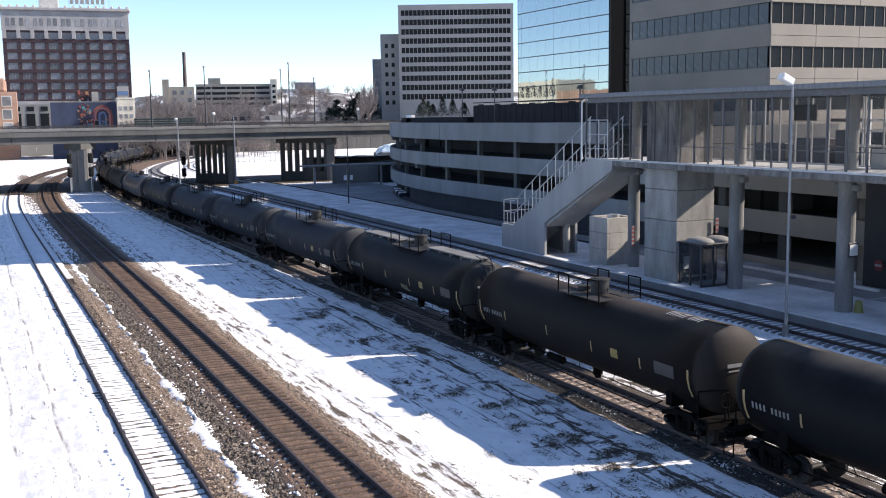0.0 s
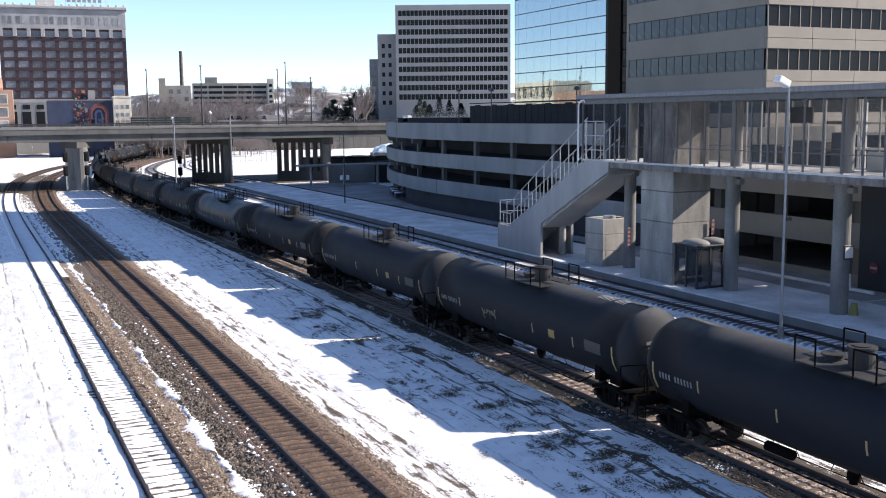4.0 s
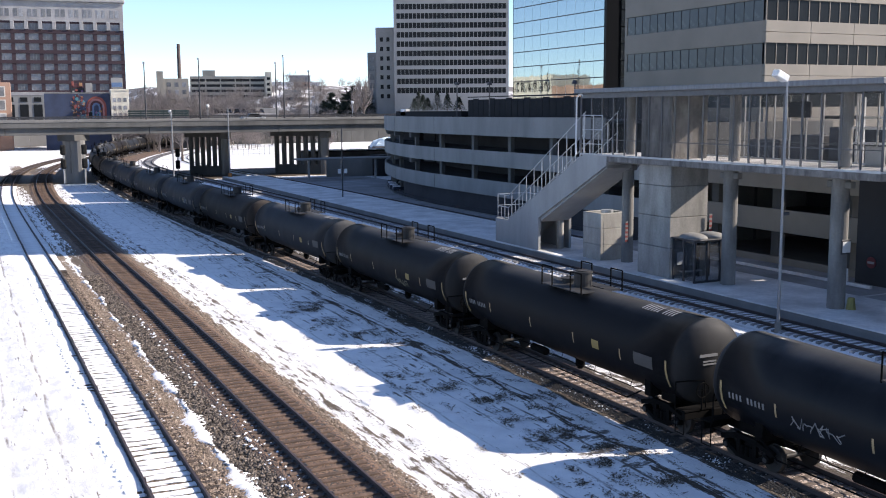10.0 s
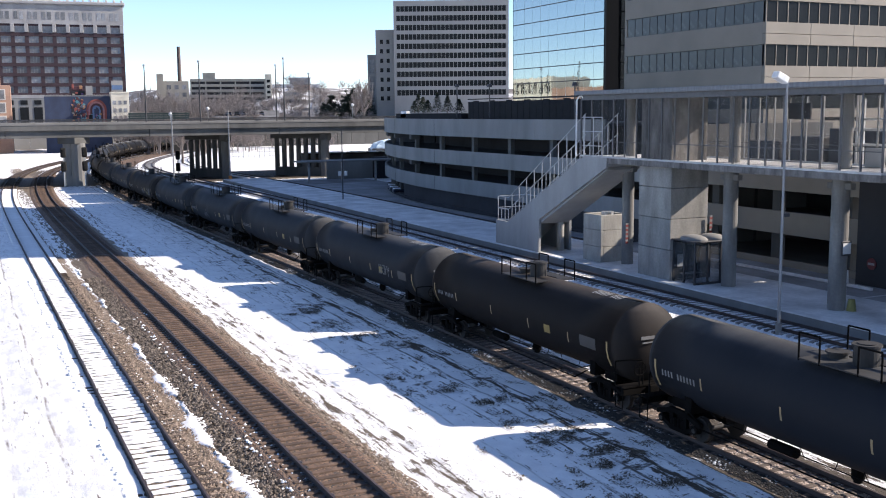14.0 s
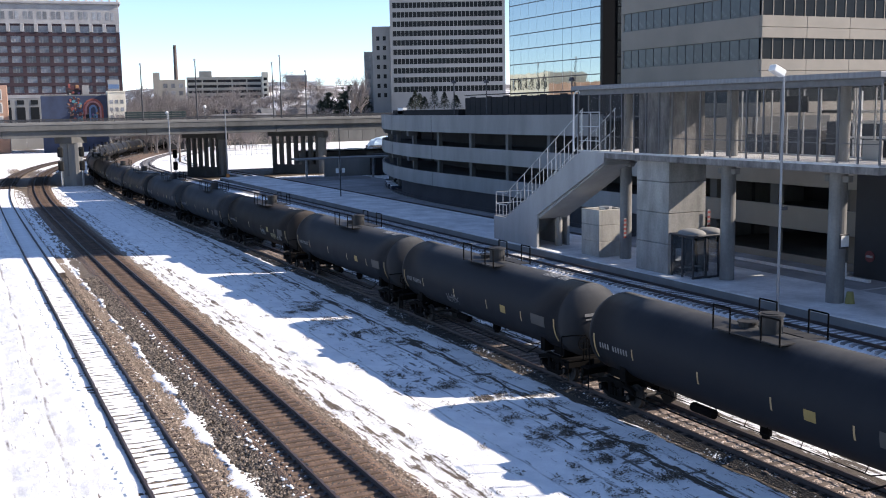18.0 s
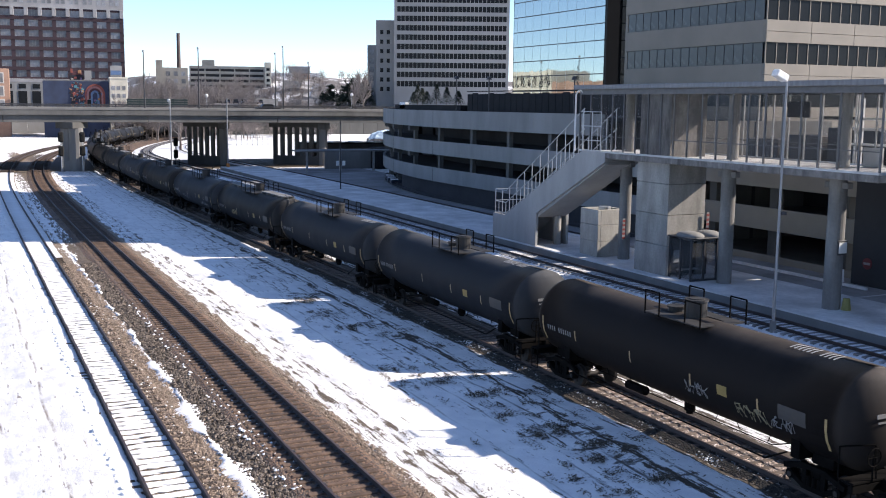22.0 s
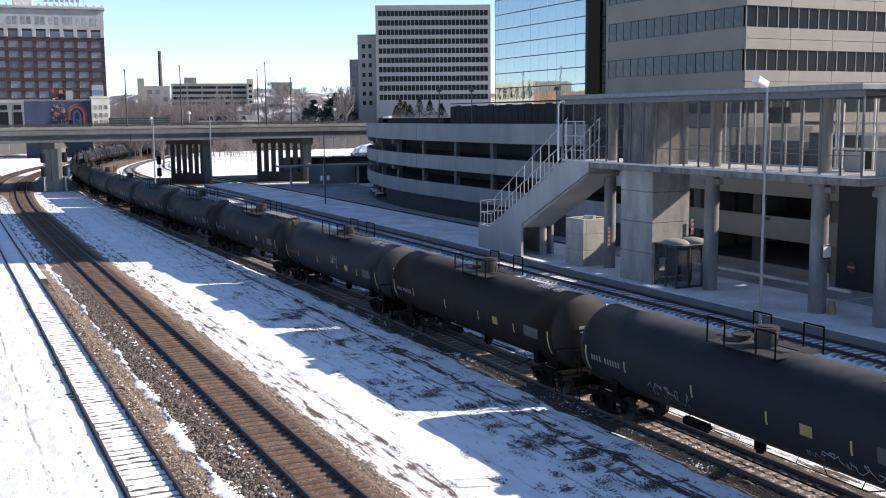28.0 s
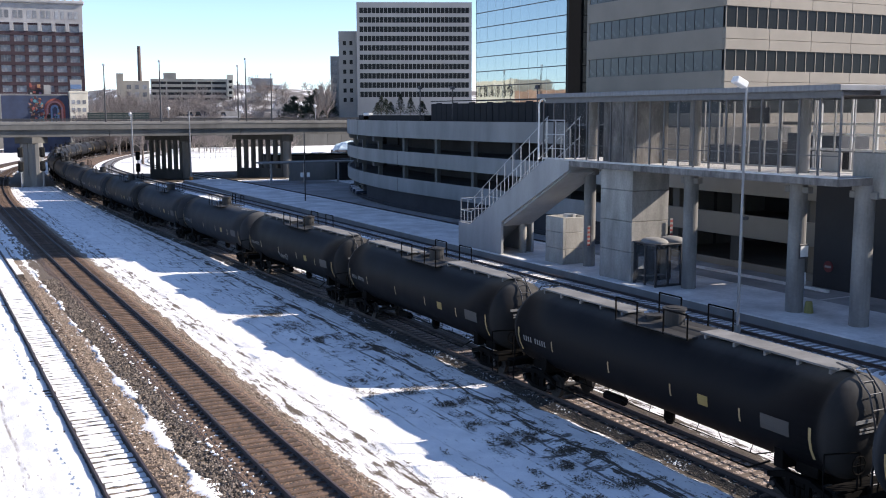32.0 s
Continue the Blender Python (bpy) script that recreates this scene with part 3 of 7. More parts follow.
def weed_patches(seed=8):
    """Flattened dry weeds poking through the snow, in patches and along the ruts."""
    r = random.Random(seed)
    v, f = [], []

    def tuft(x, y, n, spread, ht):
        for _ in range(n):
            a, b2 = r.uniform(0, 6.28), r.gauss(0, spread * 2.2)
            px, py = x + r.gauss(0, spread), y + b2
            l, w = r.uniform(0.06, 0.22) * ht, r.uniform(0.015, 0.04)
            dx, dy = math.cos(a) * l, math.sin(a) * l
            z = -0.1
            k = len(v)
            v.extend([(px - dy / l * w, py + dx / l * w, z), (px + dy / l * w, py - dx / l * w, z), (px + dx, py + dy, z + r.uniform(0.01, 0.06) * ht)])
            f.append((k, k + 1, k + 2))
    # mats of dead stalks, wider across the yard than along it
    for _ in range(46):
        cx, cy = r.gauss(18.3, 1.1), 24 + 34 * r.random() ** 1.2
        for _ in range(r.randrange(4, 9)):
            tuft(cx + r.gauss(0, 0.6), cy + r.gauss(0, 0.2), 24, 0.08, 0.68)
    for _ in range(60):
        tuft(r.uniform(15.2, 20.8), 24 + 50 * r.random(), 26, 0.13, 0.9)
    for _ in range(60):
        tuft(r.choice((12.6, 13.6, 13.7, 19.9, 20.6)) + r.gauss(0, 0.12), 22 + 55 * r.random() ** 1.2, 24, 0.16, 0.5)
    for _ in range(60):
        tuft(r.uniform(6.1, 12.2), 22 + 40 * r.random(), 20, 0.2, 0.8)
    ob = new("dry_weeds", sheet("dry_weeds", v, f, DRY_STALK))
    return tagged(ob, "flattened dry weeds poking through the snow", "weeds", kind="stuff")


weed_patches()
SNOW_LUMP = stuff_mat("old_snow", (0.86, 0.86, 0.86), 0.75, 0, 0.08, 6, 1.0, 0.5, 0.03, world_space=True)


def snow_streak():
    """A ragged ridge of old snow left lying along the gravel."""
    r = np.random.RandomState(11)
    ys = np.arange(23, 80, 0.12)
    wid = np.clip(0.24 + 0.18 * np.sin(ys * 0.9) + 0.12 * np.sin(ys * 2.7 + 1) + r.uniform(-0.07, 0.07, len(ys)) - np.clip((ys - 36) / 60, 0, 0.3), 0.0, 0.5)
    mid = 7.36 + 0.09 * np.sin(ys * 0.5)
    v, f = [], []
    for y, w, c in zip(ys, wid, mid):
        for o, z in ((-1, -0.16), (-0.6, -0.075), (0, -0.05), (0.6, -0.075), (1, -0.16)):
            v.append((c + o * w * 1.2 + r.uniform(-0.09, 0.09), y, z + r.uniform(-0.015, 0.015)))
    for i in range(len(ys) - 1):
        if wid[i] > 0.02 or wid[i + 1] > 0.02:
            for j in range(4):
                a = i * 5 + j
                f.append((a, a + 1, a + 6, a + 5))
    ob = new("snow_ridge", sheet("snow_ridge", v, f, SNOW_LUMP, True))
    return tagged(ob, "ragged ridge of old snow on the gravel", "snow", kind="stuff")


snow_streak()
scatter_stones("snow_bits", 300, 8.3, 9.25, 22, 60, 0.075, SNOW_LUMP, "bits of snow left on the dark ballast", -0.03, 15)
scatter_stones("snow_crumbs", 90, 6.12, 6.8, 22, 60, 0.055, SNOW_LUMP, "crumbs of snow on the tan gravel", 0.02, 16)

# ---- the tank train ----
def tank_mat(name, colour, rough=0.45, paling=0.35, warm=(0.16, 0.14, 0.12), sheen=0.07):
    """Sooty tank paint: dusty blotches that run down the sides; crown and heads paled as if sunlit."""
    m, nt, b = nodes_of(name)
    co = coords(nt)
    run = noise_of(nt, co, 1.0, 6, 0.65, (0.9, 1.3, 0.12))
    blot = noise_of(nt, co, 0.45, 5, 0.6)
    fine = noise_of(nt, co, 22, 4, 0.6)
    d = maths(nt, "ADD", maths(nt, "MULTIPLY", run, 0.55), maths(nt, "MULTIPLY_ADD", blot, 0.5, maths(nt, "MULTIPLY", fine, 0.08)))
    sep = nt.nodes.new("ShaderNodeSeparateXYZ")
    nt.links.new(co, sep.inputs[0])
    # crown and heads are paled by position, as sun would light them
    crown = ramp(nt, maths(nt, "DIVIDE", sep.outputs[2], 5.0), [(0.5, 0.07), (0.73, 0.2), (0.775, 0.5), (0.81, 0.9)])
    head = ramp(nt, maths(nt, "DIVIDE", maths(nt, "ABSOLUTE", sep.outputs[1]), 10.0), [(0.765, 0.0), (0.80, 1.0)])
    f = mix(nt, 1.0, ramp(nt, d, [(0.42, 0.0), (0.78, paling)]), crown, "MULTIPLY")
    f = maths(nt, "ADD", f, ramp(nt, maths(nt, "DIVIDE", sep.outputs[2], 5.0), [(0.775, 0.0), (0.825, paling * 0.7)]))
    f = mix(nt, 1.0, f, mix(nt, 1.0, head, ramp(nt, d, [(0.3, paling * 0.2), (0.8, paling * 0.6)]), "MULTIPLY"), "ADD")
    nt.links.new(mix(nt, f, colour, warm), b.inputs["Base Color"])
    nt.links.new(maths(nt, "MULTIPLY_ADD", d, 0.5, rough - 0.3), b.inputs["Roughness"])
    b.inputs["Specular IOR Level"].default_value = sheen
    bump(nt, b, fine, 0.06, 0.004)
    return m


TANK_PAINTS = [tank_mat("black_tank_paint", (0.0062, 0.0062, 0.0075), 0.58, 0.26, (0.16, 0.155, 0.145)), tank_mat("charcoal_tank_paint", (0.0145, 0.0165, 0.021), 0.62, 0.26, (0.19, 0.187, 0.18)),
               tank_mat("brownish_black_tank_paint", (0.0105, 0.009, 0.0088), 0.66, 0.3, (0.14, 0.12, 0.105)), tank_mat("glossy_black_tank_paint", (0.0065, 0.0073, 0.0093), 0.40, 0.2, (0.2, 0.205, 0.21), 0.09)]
UNDER = stuff_mat("sooty_running_gear", (0.006, 0.0053, 0.005), 0.9, 0.0, 0.45, 14, 1.5, 0.3, 0.01)
UNDER.node_tree.nodes["Principled BSDF"].inputs["Specular IOR Level"].default_value = 0.06
WHEEL_TREAD = stuff_mat("wheel_steel", (0.025, 0.021, 0.019), 0.7, 0.2, 0.3, 14, 2, 0.2, 0.004)
LETTER = plain("faded_white_lettering", (0.16, 0.16, 0.16), 0.7)
LETTER_TOP = plain("white_stencil", (0.34, 0.34, 0.335), 0.7)
SCRAWL = plain("ochre_spray", (0.17, 0.15, 0.09), 0.7)
LETTER_DIM = plain("dirty_lettering", (0.045, 0.042, 0.04), 0.7)
YELLOW = plain("yellow_placard", (0.24, 0.17, 0.05), 0.6)
STRIPE = plain("reflective_stripe", (0.33, 0.24, 0.12), 0.4)
STRIPE_END = plain("yellow_end_stripe", (0.30, 0.21, 0.09), 0.5)
HOUSING = stuff_mat("dirty_housing_paint", (0.022, 0.021, 0.021), 0.7, 0.1, 0.4, 10, 2, 0.2, 0.005)

TANK_R, TANK_Z, TANK_L = 1.52, 2.66, 15.6       # radius, centre height, length between the head seams


def tank_shell(length=TANK_L, r=TANK_R, slope=0.0):
    """A lathe about the y axis: cylinder with bulged heads, weld rings and a slight sag to the middle."""
    prof = []
    h = 0.76
    for k in range(9):
        a = math.pi / 2 * k / 8
        prof.append((-length / 2 - h * math.cos(a), r * math.sin(a) ** 0.95))
    n = 7
    for i in range(n + 1):
        y = -length / 2 + length * i / n
        prof.append((y, r))
    for k in range(9):
        a = math.pi / 2 * (8 - k) / 8
        prof.append((length / 2 + h * math.cos(a), r * math.sin(a) ** 0.95))
    seg = 40
    v, f = [], []
    for y, rad in prof:
        drop = slope * (1 - min(1.0, abs(y) / (length / 2)))
        for k in range(seg):
            a = 2 * math.pi * k / seg
            v.append((rad * math.cos(a), y, rad * math.sin(a) - drop))
    for i in range(len(prof) - 1):
        for k in range(seg):
            f.append((i * seg + k, i * seg + (k + 1) % seg, (i + 1) * seg + (k + 1) % seg, (i + 1) * seg + k))
    return v, f


def wheelset_bm():
    bm = bmesh.new()
    rod(bm, (-1.15, 0, 0), (1.15, 0, 0), 0.085, 10)
    for s in (-1, 1):
        rod(bm, (s * 0.69, 0, 0), (s * 0.82, 0, 0), 0.42, 20)
        rod(bm, (s * 0.66, 0, 0), (s * 0.69, 0, 0), 0.455, 20)
        for k in range(4):
            a = k * math.pi / 2
            box(bm, s * 0.83 - 0.02, s * 0.83 + 0.02, 0.22 * math.cos(a) - 0.05, 0.22 * math.cos(a) + 0.05, 0.22 * math.sin(a) - 0.05, 0.22 * math.sin(a) + 0.05)
    return bm


def side_frame_bm(s):
    """A cast truck side frame: arch, spring nest and axle boxes."""
    bm = bmesh.new()
    x = s * 1.02
    for y0, z0, y1, z1, w in ((-1.15, 0.62, -0.45, 0.82, 0.16), (1.15, 0.62, 0.45, 0.82, 0.16), (-0.5, 0.84, 0.5, 0.84, 0.16), (-0.95, 0.48, -0.4, 0.24, 0.14), (0.95, 0.48, 0.4, 0.24, 0.14), (-0.45, 0.22, 0.45, 0.22, 0.14),
                              (-0.36, 0.24, -0.36, 0.84, 0.12), (0.36, 0.24, 0.36, 0.84, 0.12)):
        beam(bm, (x, y0, z0), (x, y1, z1), 0.16, w)
    for y in (-0.89, 0.89):
        rod(bm, (x - 0.1, y, 0.44), (x + 0.14, y, 0.44), 0.15, 10)
    for y in (-0.2, 0.0, 0.2):
        rod(bm, (x, y, 0.27), (x, y, 0.58), 0.08, 8)
    return bm


def tube_bm(pts, r=0.022):
    bm = bmesh.new()
    tube(bm, pts, r)
    return bm


def brake_wheel_bm():
    """A spoked hand wheel on its shaft."""
    bm = bmesh.new()
    ring = [(-0.75 + 0.26 * math.cos(k * math.pi / 6), -8.65, 1.9 + 0.26 * math.sin(k * math.pi / 6)) for k in range(13)]
    tube(bm, ring, 0.022)
    for k in range(0, 12, 3):
        rod(bm, ring[k], (-0.75, -8.65, 1.9), 0.012, 5)
    rod(bm, (-0.75, -8.62, 1.2), (-0.75, -8.62, 1.95), 0.03, 6)
    return bm


def crown_letters(y, n, gap, x):
    """Small bars of lettering that run along the tank's crown."""
    bm = bmesh.new()
    for k in range(n):
        if k != 4:
            for a, b2 in ((-0.24, -0.08), (-0.08, 0.08), (0.08, 0.24)):
                za, zb = (TANK_Z + math.sqrt(TANK_R ** 2 - (x + c) ** 2) + 0.012 for c in (a, b2))
                q = [bm.verts.new((x + c, y + k * gap + o, zz)) for c, o, zz in ((a, 0, za), (b2, 0, zb), (b2, 0.07, zb), (a, 0.07, za))]
                bm.faces.new(q)
    return bm


def side_ladder(q, top):
    """Ladder from below the belly up over the shoulder of the tank."""
    bm = bmesh.new()
    for y in (-0.22, 0.22):
        tube(bm, [(q * 1.0, y, top), (q * 1.60, y, 3.1), (q * 1.60, y, 1.0)], 0.02)
    for k in range(8):
        rod(bm, (q * 1.60, -0.22, 1.05 + 0.29 * k), (q * 1.60, 0.22, 1.05 + 0.29 * k), 0.013, 5)
    return bm


def hung_pipe(q):
    """A thin pipe under the tank's flank on its welded hangers."""
    bm = tube_bm([(q * 0.8, -5.6, 1.36), (q * 0.92, -5.0, 1.14), (q * 0.92, 1.2, 1.14), (q * 0.92, 1.9, 1.2), (q * 0.92, 5.0, 1.2), (q * 0.8, 5.6, 1.36)], 0.02)
    for k in range(9):
        y = -4.8 + 1.2 * k
        rod(bm, (q * 0.92, y, 1.14), (q * 0.92, y + (0.25 if k % 2 else -0.15), 1.5), 0.014, 5)
    return bm


CAR_MESHES = {}


def shared(key, make, mat, smooth=False):
    if key not in CAR_MESHES:
        CAR_MESHES[key] = mesh_of(key.split("#")[0], make(), mat, smooth)
    return CAR_MESHES[key]


def bar_on_side(y, z, w, h, side=-1, r=TANK_R):
    """A thin patch that hugs the tank's round side."""
    n = 3
    bm = bmesh.new()
    grid = []
    for i in range(n + 1):
        zz = z - h / 2 + h * i / n
        x = side * (math.sqrt(max(0.01, r * r - (zz - TANK_Z) ** 2)) + 0.012)
        grid.append((bm.verts.new((x, y - w / 2, zz)), bm.verts.new((x, y + w / 2, zz))))
    for a, b in zip(grid, grid[1:]):
        bm.faces.new((a[0], a[1], b[1], b[0]) if side > 0 else (a[0], b[0], b[1], a[1]))
    return bm


def letters_on_side(y, z, first, last, w, h, gap, side=-1):
    """A run of unreadable lettering as plain bars."""
    bm = bmesh.new()
    for k in range(first, last):
        b2 = bar_on_side(y - k * (w + gap), z, w, h, side)
        me = bpy.data.meshes.new("t")
        b2.to_mesh(me)
        b2.free()
        bm.from_mesh(me)
        bpy.data.meshes.remove(me)
    return bm


def end_bars(rows):
    """Bars of lettering on the tank's bulged end, which faces -y."""
    bm = bmesh.new()
    for x, z, w, h in rows:
        rr = math.hypot(x, z - TANK_Z) / TANK_R
        y = -TANK_L / 2 - 0.76 * math.sqrt(max(0.0, 1 - min(1, rr) ** 2.2)) - 0.035
        box(bm, x - w / 2, x + w / 2, y - 0.01, y + 0.012, z - h / 2, z + h / 2)
    return bm


def tank_car(paint, style, mark, label):
    """One tank car, standing on z = 0.17 rails, its near end at -y. style: 0 round housing, 1 wide platform, 2 end ladders and jacket, 3 dark fittings."""
    car = thing("tank_car", pose(0, 0, 0), label, "tank car", "cars of the tank train")
    z0 = 0.0
    key = "tank#%d%d" % (paint, style in (2, 4))
    if key not in CAR_MESHES:
        v, f = tank_shell(slope=0.06 if style not in (2, 4) else 0.0)
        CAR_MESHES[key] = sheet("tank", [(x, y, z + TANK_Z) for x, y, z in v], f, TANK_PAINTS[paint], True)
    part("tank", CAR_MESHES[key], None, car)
    # centre sill stubs, bolsters, couplers
    for s in (-1, 1):
        part("stub_sill", shared("stub_sill#%d" % s, lambda: boxes((-0.32, 0.32, s * 6.0, s * 8.72, 0.86, 1.22), (-1.45, 1.45, s * 8.42, s * 8.6, 0.92, 1.16), (-0.9, 0.9, s * 6.6, s * 7.4, 1.1, 1.5), bevel=0.02), UNDER), None, car)
        part("coupler", shared("coupler#%d" % s, lambda: boxes((-0.09, 0.09, s * 8.7, s * 9.02, 0.8, 0.98), (-0.16, 0.16, s * 8.92, s * 9.1, 0.74, 1.02), bevel=0.02), UNDER), None, car)
        part("saddle", shared("saddle#%d" % s, lambda: boxes((-1.2, 1.2, s * 6.2 - 0.18, s * 6.2 + 0.18, 1.15, 1.75), (-0.8, 0.8, s * 6.8 - 0.3, s * 6.8 + 0.3, 1.1, 1.5), bevel=0.02), UNDER), None, car)
        # truck
        tr = part("truck", shared("truck", lambda: boxes((-1.0, 1.0, -0.18, 0.18, 0.5, 0.74), (-0.3, 0.3, -0.3, 0.3, 0.74, 0.92), bevel=0.03), UNDER), None, car, m=pose(0, s * 6.85, z0 + 0.17))
        for q in (-1, 1):
            part("side_frame", shared("side_frame#%d" % q, lambda: side_frame_bm(q), UNDER), None, tr)
        for ax in (-0.89, 0.89):
            part("wheelset", shared("wheelset", wheelset_bm, WHEEL_TREAD), None, car, m=pose(0, s * 6.85 + ax, z0 + 0.17 + 0.42))
        # end platform with grab irons and a ladder
        part("end_platform", shared("end_platform#%d" % s, lambda: boxes((-1.45, 1.45, s * 8.15, s * 8.62, 1.2, 1.25)), UNDER), None, car)
        for q in (-1, 1):
            part("grab_iron", shared("grab_iron#%d%d" % (s, q), lambda: tube_bm([(q * 1.42, s * 8.05, 1.22), (q * 1.42, s * 8.05, 2.12), (q * 1.1, s * 8.3, 2.18), (q * 0.55, s * 8.5, 2.18), (q * 0.55, s * 8.58, 1.22)], 0.024), UNDER), None, car)
            part("step_ladder", shared("step_ladder#%d%d" % (s, q), lambda: tube_bm([(q * 1.44, s * 8.1, 1.24), (q * 1.44, s * 8.1, 0.42), (q * 1.44, s * 8.55, 0.42), (q * 1.44, s * 8.55, 1.24)], 0.022), UNDER), None, car)
        part("brake_wheel" if s < 0 else "air_hose", shared("brake_wheel" if s < 0 else "air_hose", brake_wheel_bm if s < 0 else (lambda: tube_bm([(0.3, 8.7, 0.85), (0.32, 8.95, 0.55), (0.2, 9.05, 0.5)], 0.03)), UNDER), None, car)
    # side running pipe and brake rigging below the tank
    for q in (-1, 1):
        part("side_sill_pipe", shared("side_sill_pipe#%d" % q, lambda: tube_bm([(q * 1.3, -6.0, 1.3), (q * 1.36, -5.2, 0.86), (q * 1.36, 5.2, 0.86), (q * 1.3, 6.0, 1.3)], 0.03), UNDER), None, car)
        part("brake_pipe", shared("brake_pipe#%d" % q, lambda: hung_pipe(q), UNDER), None, car)
    part("bottom_outlet", shared("bottom_outlet", lambda: rods((Vector((0, 0, 0.72)), Vector((0, 0, 1.2)), 0.2, 12), (Vector((0, 0, 0.6)), Vector((0, 0, 0.72)), 0.13, 10)), UNDER), None, car)
    part("air_reservoir", shared("air_reservoir", lambda: rods((Vector((-0.5, 1.9, 0.95)), Vector((-0.5, 3.0, 0.95)), 0.17, 10)), UNDER), None, car)
    # top fittings
    top = TANK_Z + TANK_R - 0.06
    plat_l = 1.5 if style in (0, 3) else 1.9
    plat = part("top_platform", shared("top_platform#%d" % style, lambda: boxes((-1.0, -0.42, -plat_l, plat_l, top - 0.06, top - 0.02), (0.42, 1.0, -plat_l, plat_l, top - 0.06, top - 0.02), (-0.42, 0.42, -plat_l, -plat_l + 0.4, top - 0.06, top - 0.02)), HOUSING), None, car)
    for q in (-1, 1):
        part("platform_rail", shared("platform_rail#%d%d" % (style, q), lambda: tube_bm([(q * 0.98, -plat_l, top - 0.1), (q * 0.98, -plat_l, top + 0.74), (q * 0.98, -0.7, top + 0.74), (q * 0.98, -0.7, top - 0.1)], 0.03), UNDER), None, plat)
        part("platform_rail", shared("platform_rail_b#%d%d" % (style, q), lambda: tube_bm([(q * 0.98, plat_l, top - 0.1), (q * 0.98, plat_l, top + 0.74), (q * 0.98, 0.7, top + 0.74), (q * 0.98, 0.7, top - 0.1)], 0.03), UNDER), None, plat)
        if q > 0:
            part("top_ladder", shared("top_ladder#%d" % q, lambda: side_ladder(q, top), UNDER), None, car)
    hr = 0.37 if style != 1 else 0.33
    hh = 0.55 if style != 1 else 0.42
    hous = part("valve_housing", shared("valve_housing#%d" % style, lambda: rods((Vector((0, -0.1, top - 0.1)), Vector((0, -0.1, top + hh)), hr, 20)), HOUSING), None, car)
    part("housing_lid", shared("housing_lid#%d" % style, lambda: rods((Vector((0, -0.1, top + hh)), Vector((0, -0.1, top + hh + 0.06)), hr + 0.05, 20), (Vector((0, -0.1, top + hh + 0.06)), Vector((0, -0.1, top + hh + 0.09)), hr - 0.1, 20)), HOUSING), None, hous)
    part("manway", shared("manway", lambda: rods((Vector((0, 0.95, top - 0.08)), Vector((0, 0.95, top + 0.14)), 0.3, 16), (Vector((0, 0.95, top + 0.14)), Vector((0, 0.95, top + 0.19)), 0.36, 16)), HOUSING), None, car)
    if style in (2, 4):
        for s in (-1, 1):
            part("end_ladder", shared("end_ladder#%d" % s, lambda: end_ladder(s), STEEL_DARK), None, car)
        for s in (-1, 1):
            part("roof_walk", shared("roof_walk#%d" % s, lambda: boxes((-0.45, 0.45, s * 1.9, s * 7.5, top + 0.1, top + 0.16), *[(-0.5, 0.5, s * y - 0.05, s * y + 0.05, top - 0.1, top + 0.1) for y in (2.2, 3.5, 4.8, 6.1, 7.3)], bevel=0.01), WALK_GREY), None, car, "frosted grey walkway along the tank top")
    # marks
    for s in (-1, 1):
        part("placard", shared("placard#%d" % s, lambda: bar_on_side(-s * -3.3 if s > 0 else -3.3, 2.46, 0.46, 0.34, s), YELLOW), None, car, "yellow warning placard")
        for y in (-4.9, -1.75, 1.6, 5.2):
            part("reflector", shared("reflector#%d%g" % (s, y), lambda: bar_on_side(y, 2.42, 0.075, 0.42, s), STRIPE), None, car)
        for e in (-1, 1):
            part("end_stripe", shared("end_stripe#%d%d" % (s, e), lambda: bar_on_side(e * 7.6, 2.3, 0.1, 0.95, s), STRIPE_END), None, car)
        for word, first, last in (("reporting_mark", 0, 4), ("car_number", 5, 11 - mark % 2)):
            tagged(part(word, shared("%s#%d%d" % (word, s, mark), lambda: letters_on_side(7.2 if s < 0 else -5.4, 2.4, first, last, 0.085, 0.18 + 0.02 * (mark % 3), 0.08, s), LETTER if mark % 3 else LETTER_DIM), None, car), "faint lettering as plain bars", kind="stuff")
        part("stencil_panel", shared("stencil_panel#%d" % s, lambda: bar_on_side(-6.3 * -s if s > 0 else -6.3, 2.5, 1.1, 0.45, s), LETTER_DIM), None, car)
    if style in (0, 1, 3):
        tagged(part("crown_lettering", shared("crown_lettering#%d" % (mark % 2), lambda: crown_letters(-6.7, 11, 0.17, -0.15 - 0.2 * (mark % 2)), LETTER_TOP), None, car), "white lettering along the crown as plain bars", kind="stuff")
    part("end_lettering", shared("end_lettering#%d" % (mark % 2), lambda: end_bars([(-0.45, 3.05, 0.75, 0.1), (-0.42, 2.85, 0.55, 0.05), (-0.42, 2.75, 0.55, 0.05)] if mark % 2 else [(-0.35, 3.0, 0.6, 0.12), (0.35, 3.0, 0.4, 0.12), (-0.35, 2.82, 0.5, 0.05)]), LETTER if mark % 3 else LETTER_DIM), None, car)
    return car


WALK_GREY = stuff_mat("frosted_walkway", (0.16, 0.158, 0.155), 0.85, 0, 0.3, 6, 1.0, 0.3, 0.01)


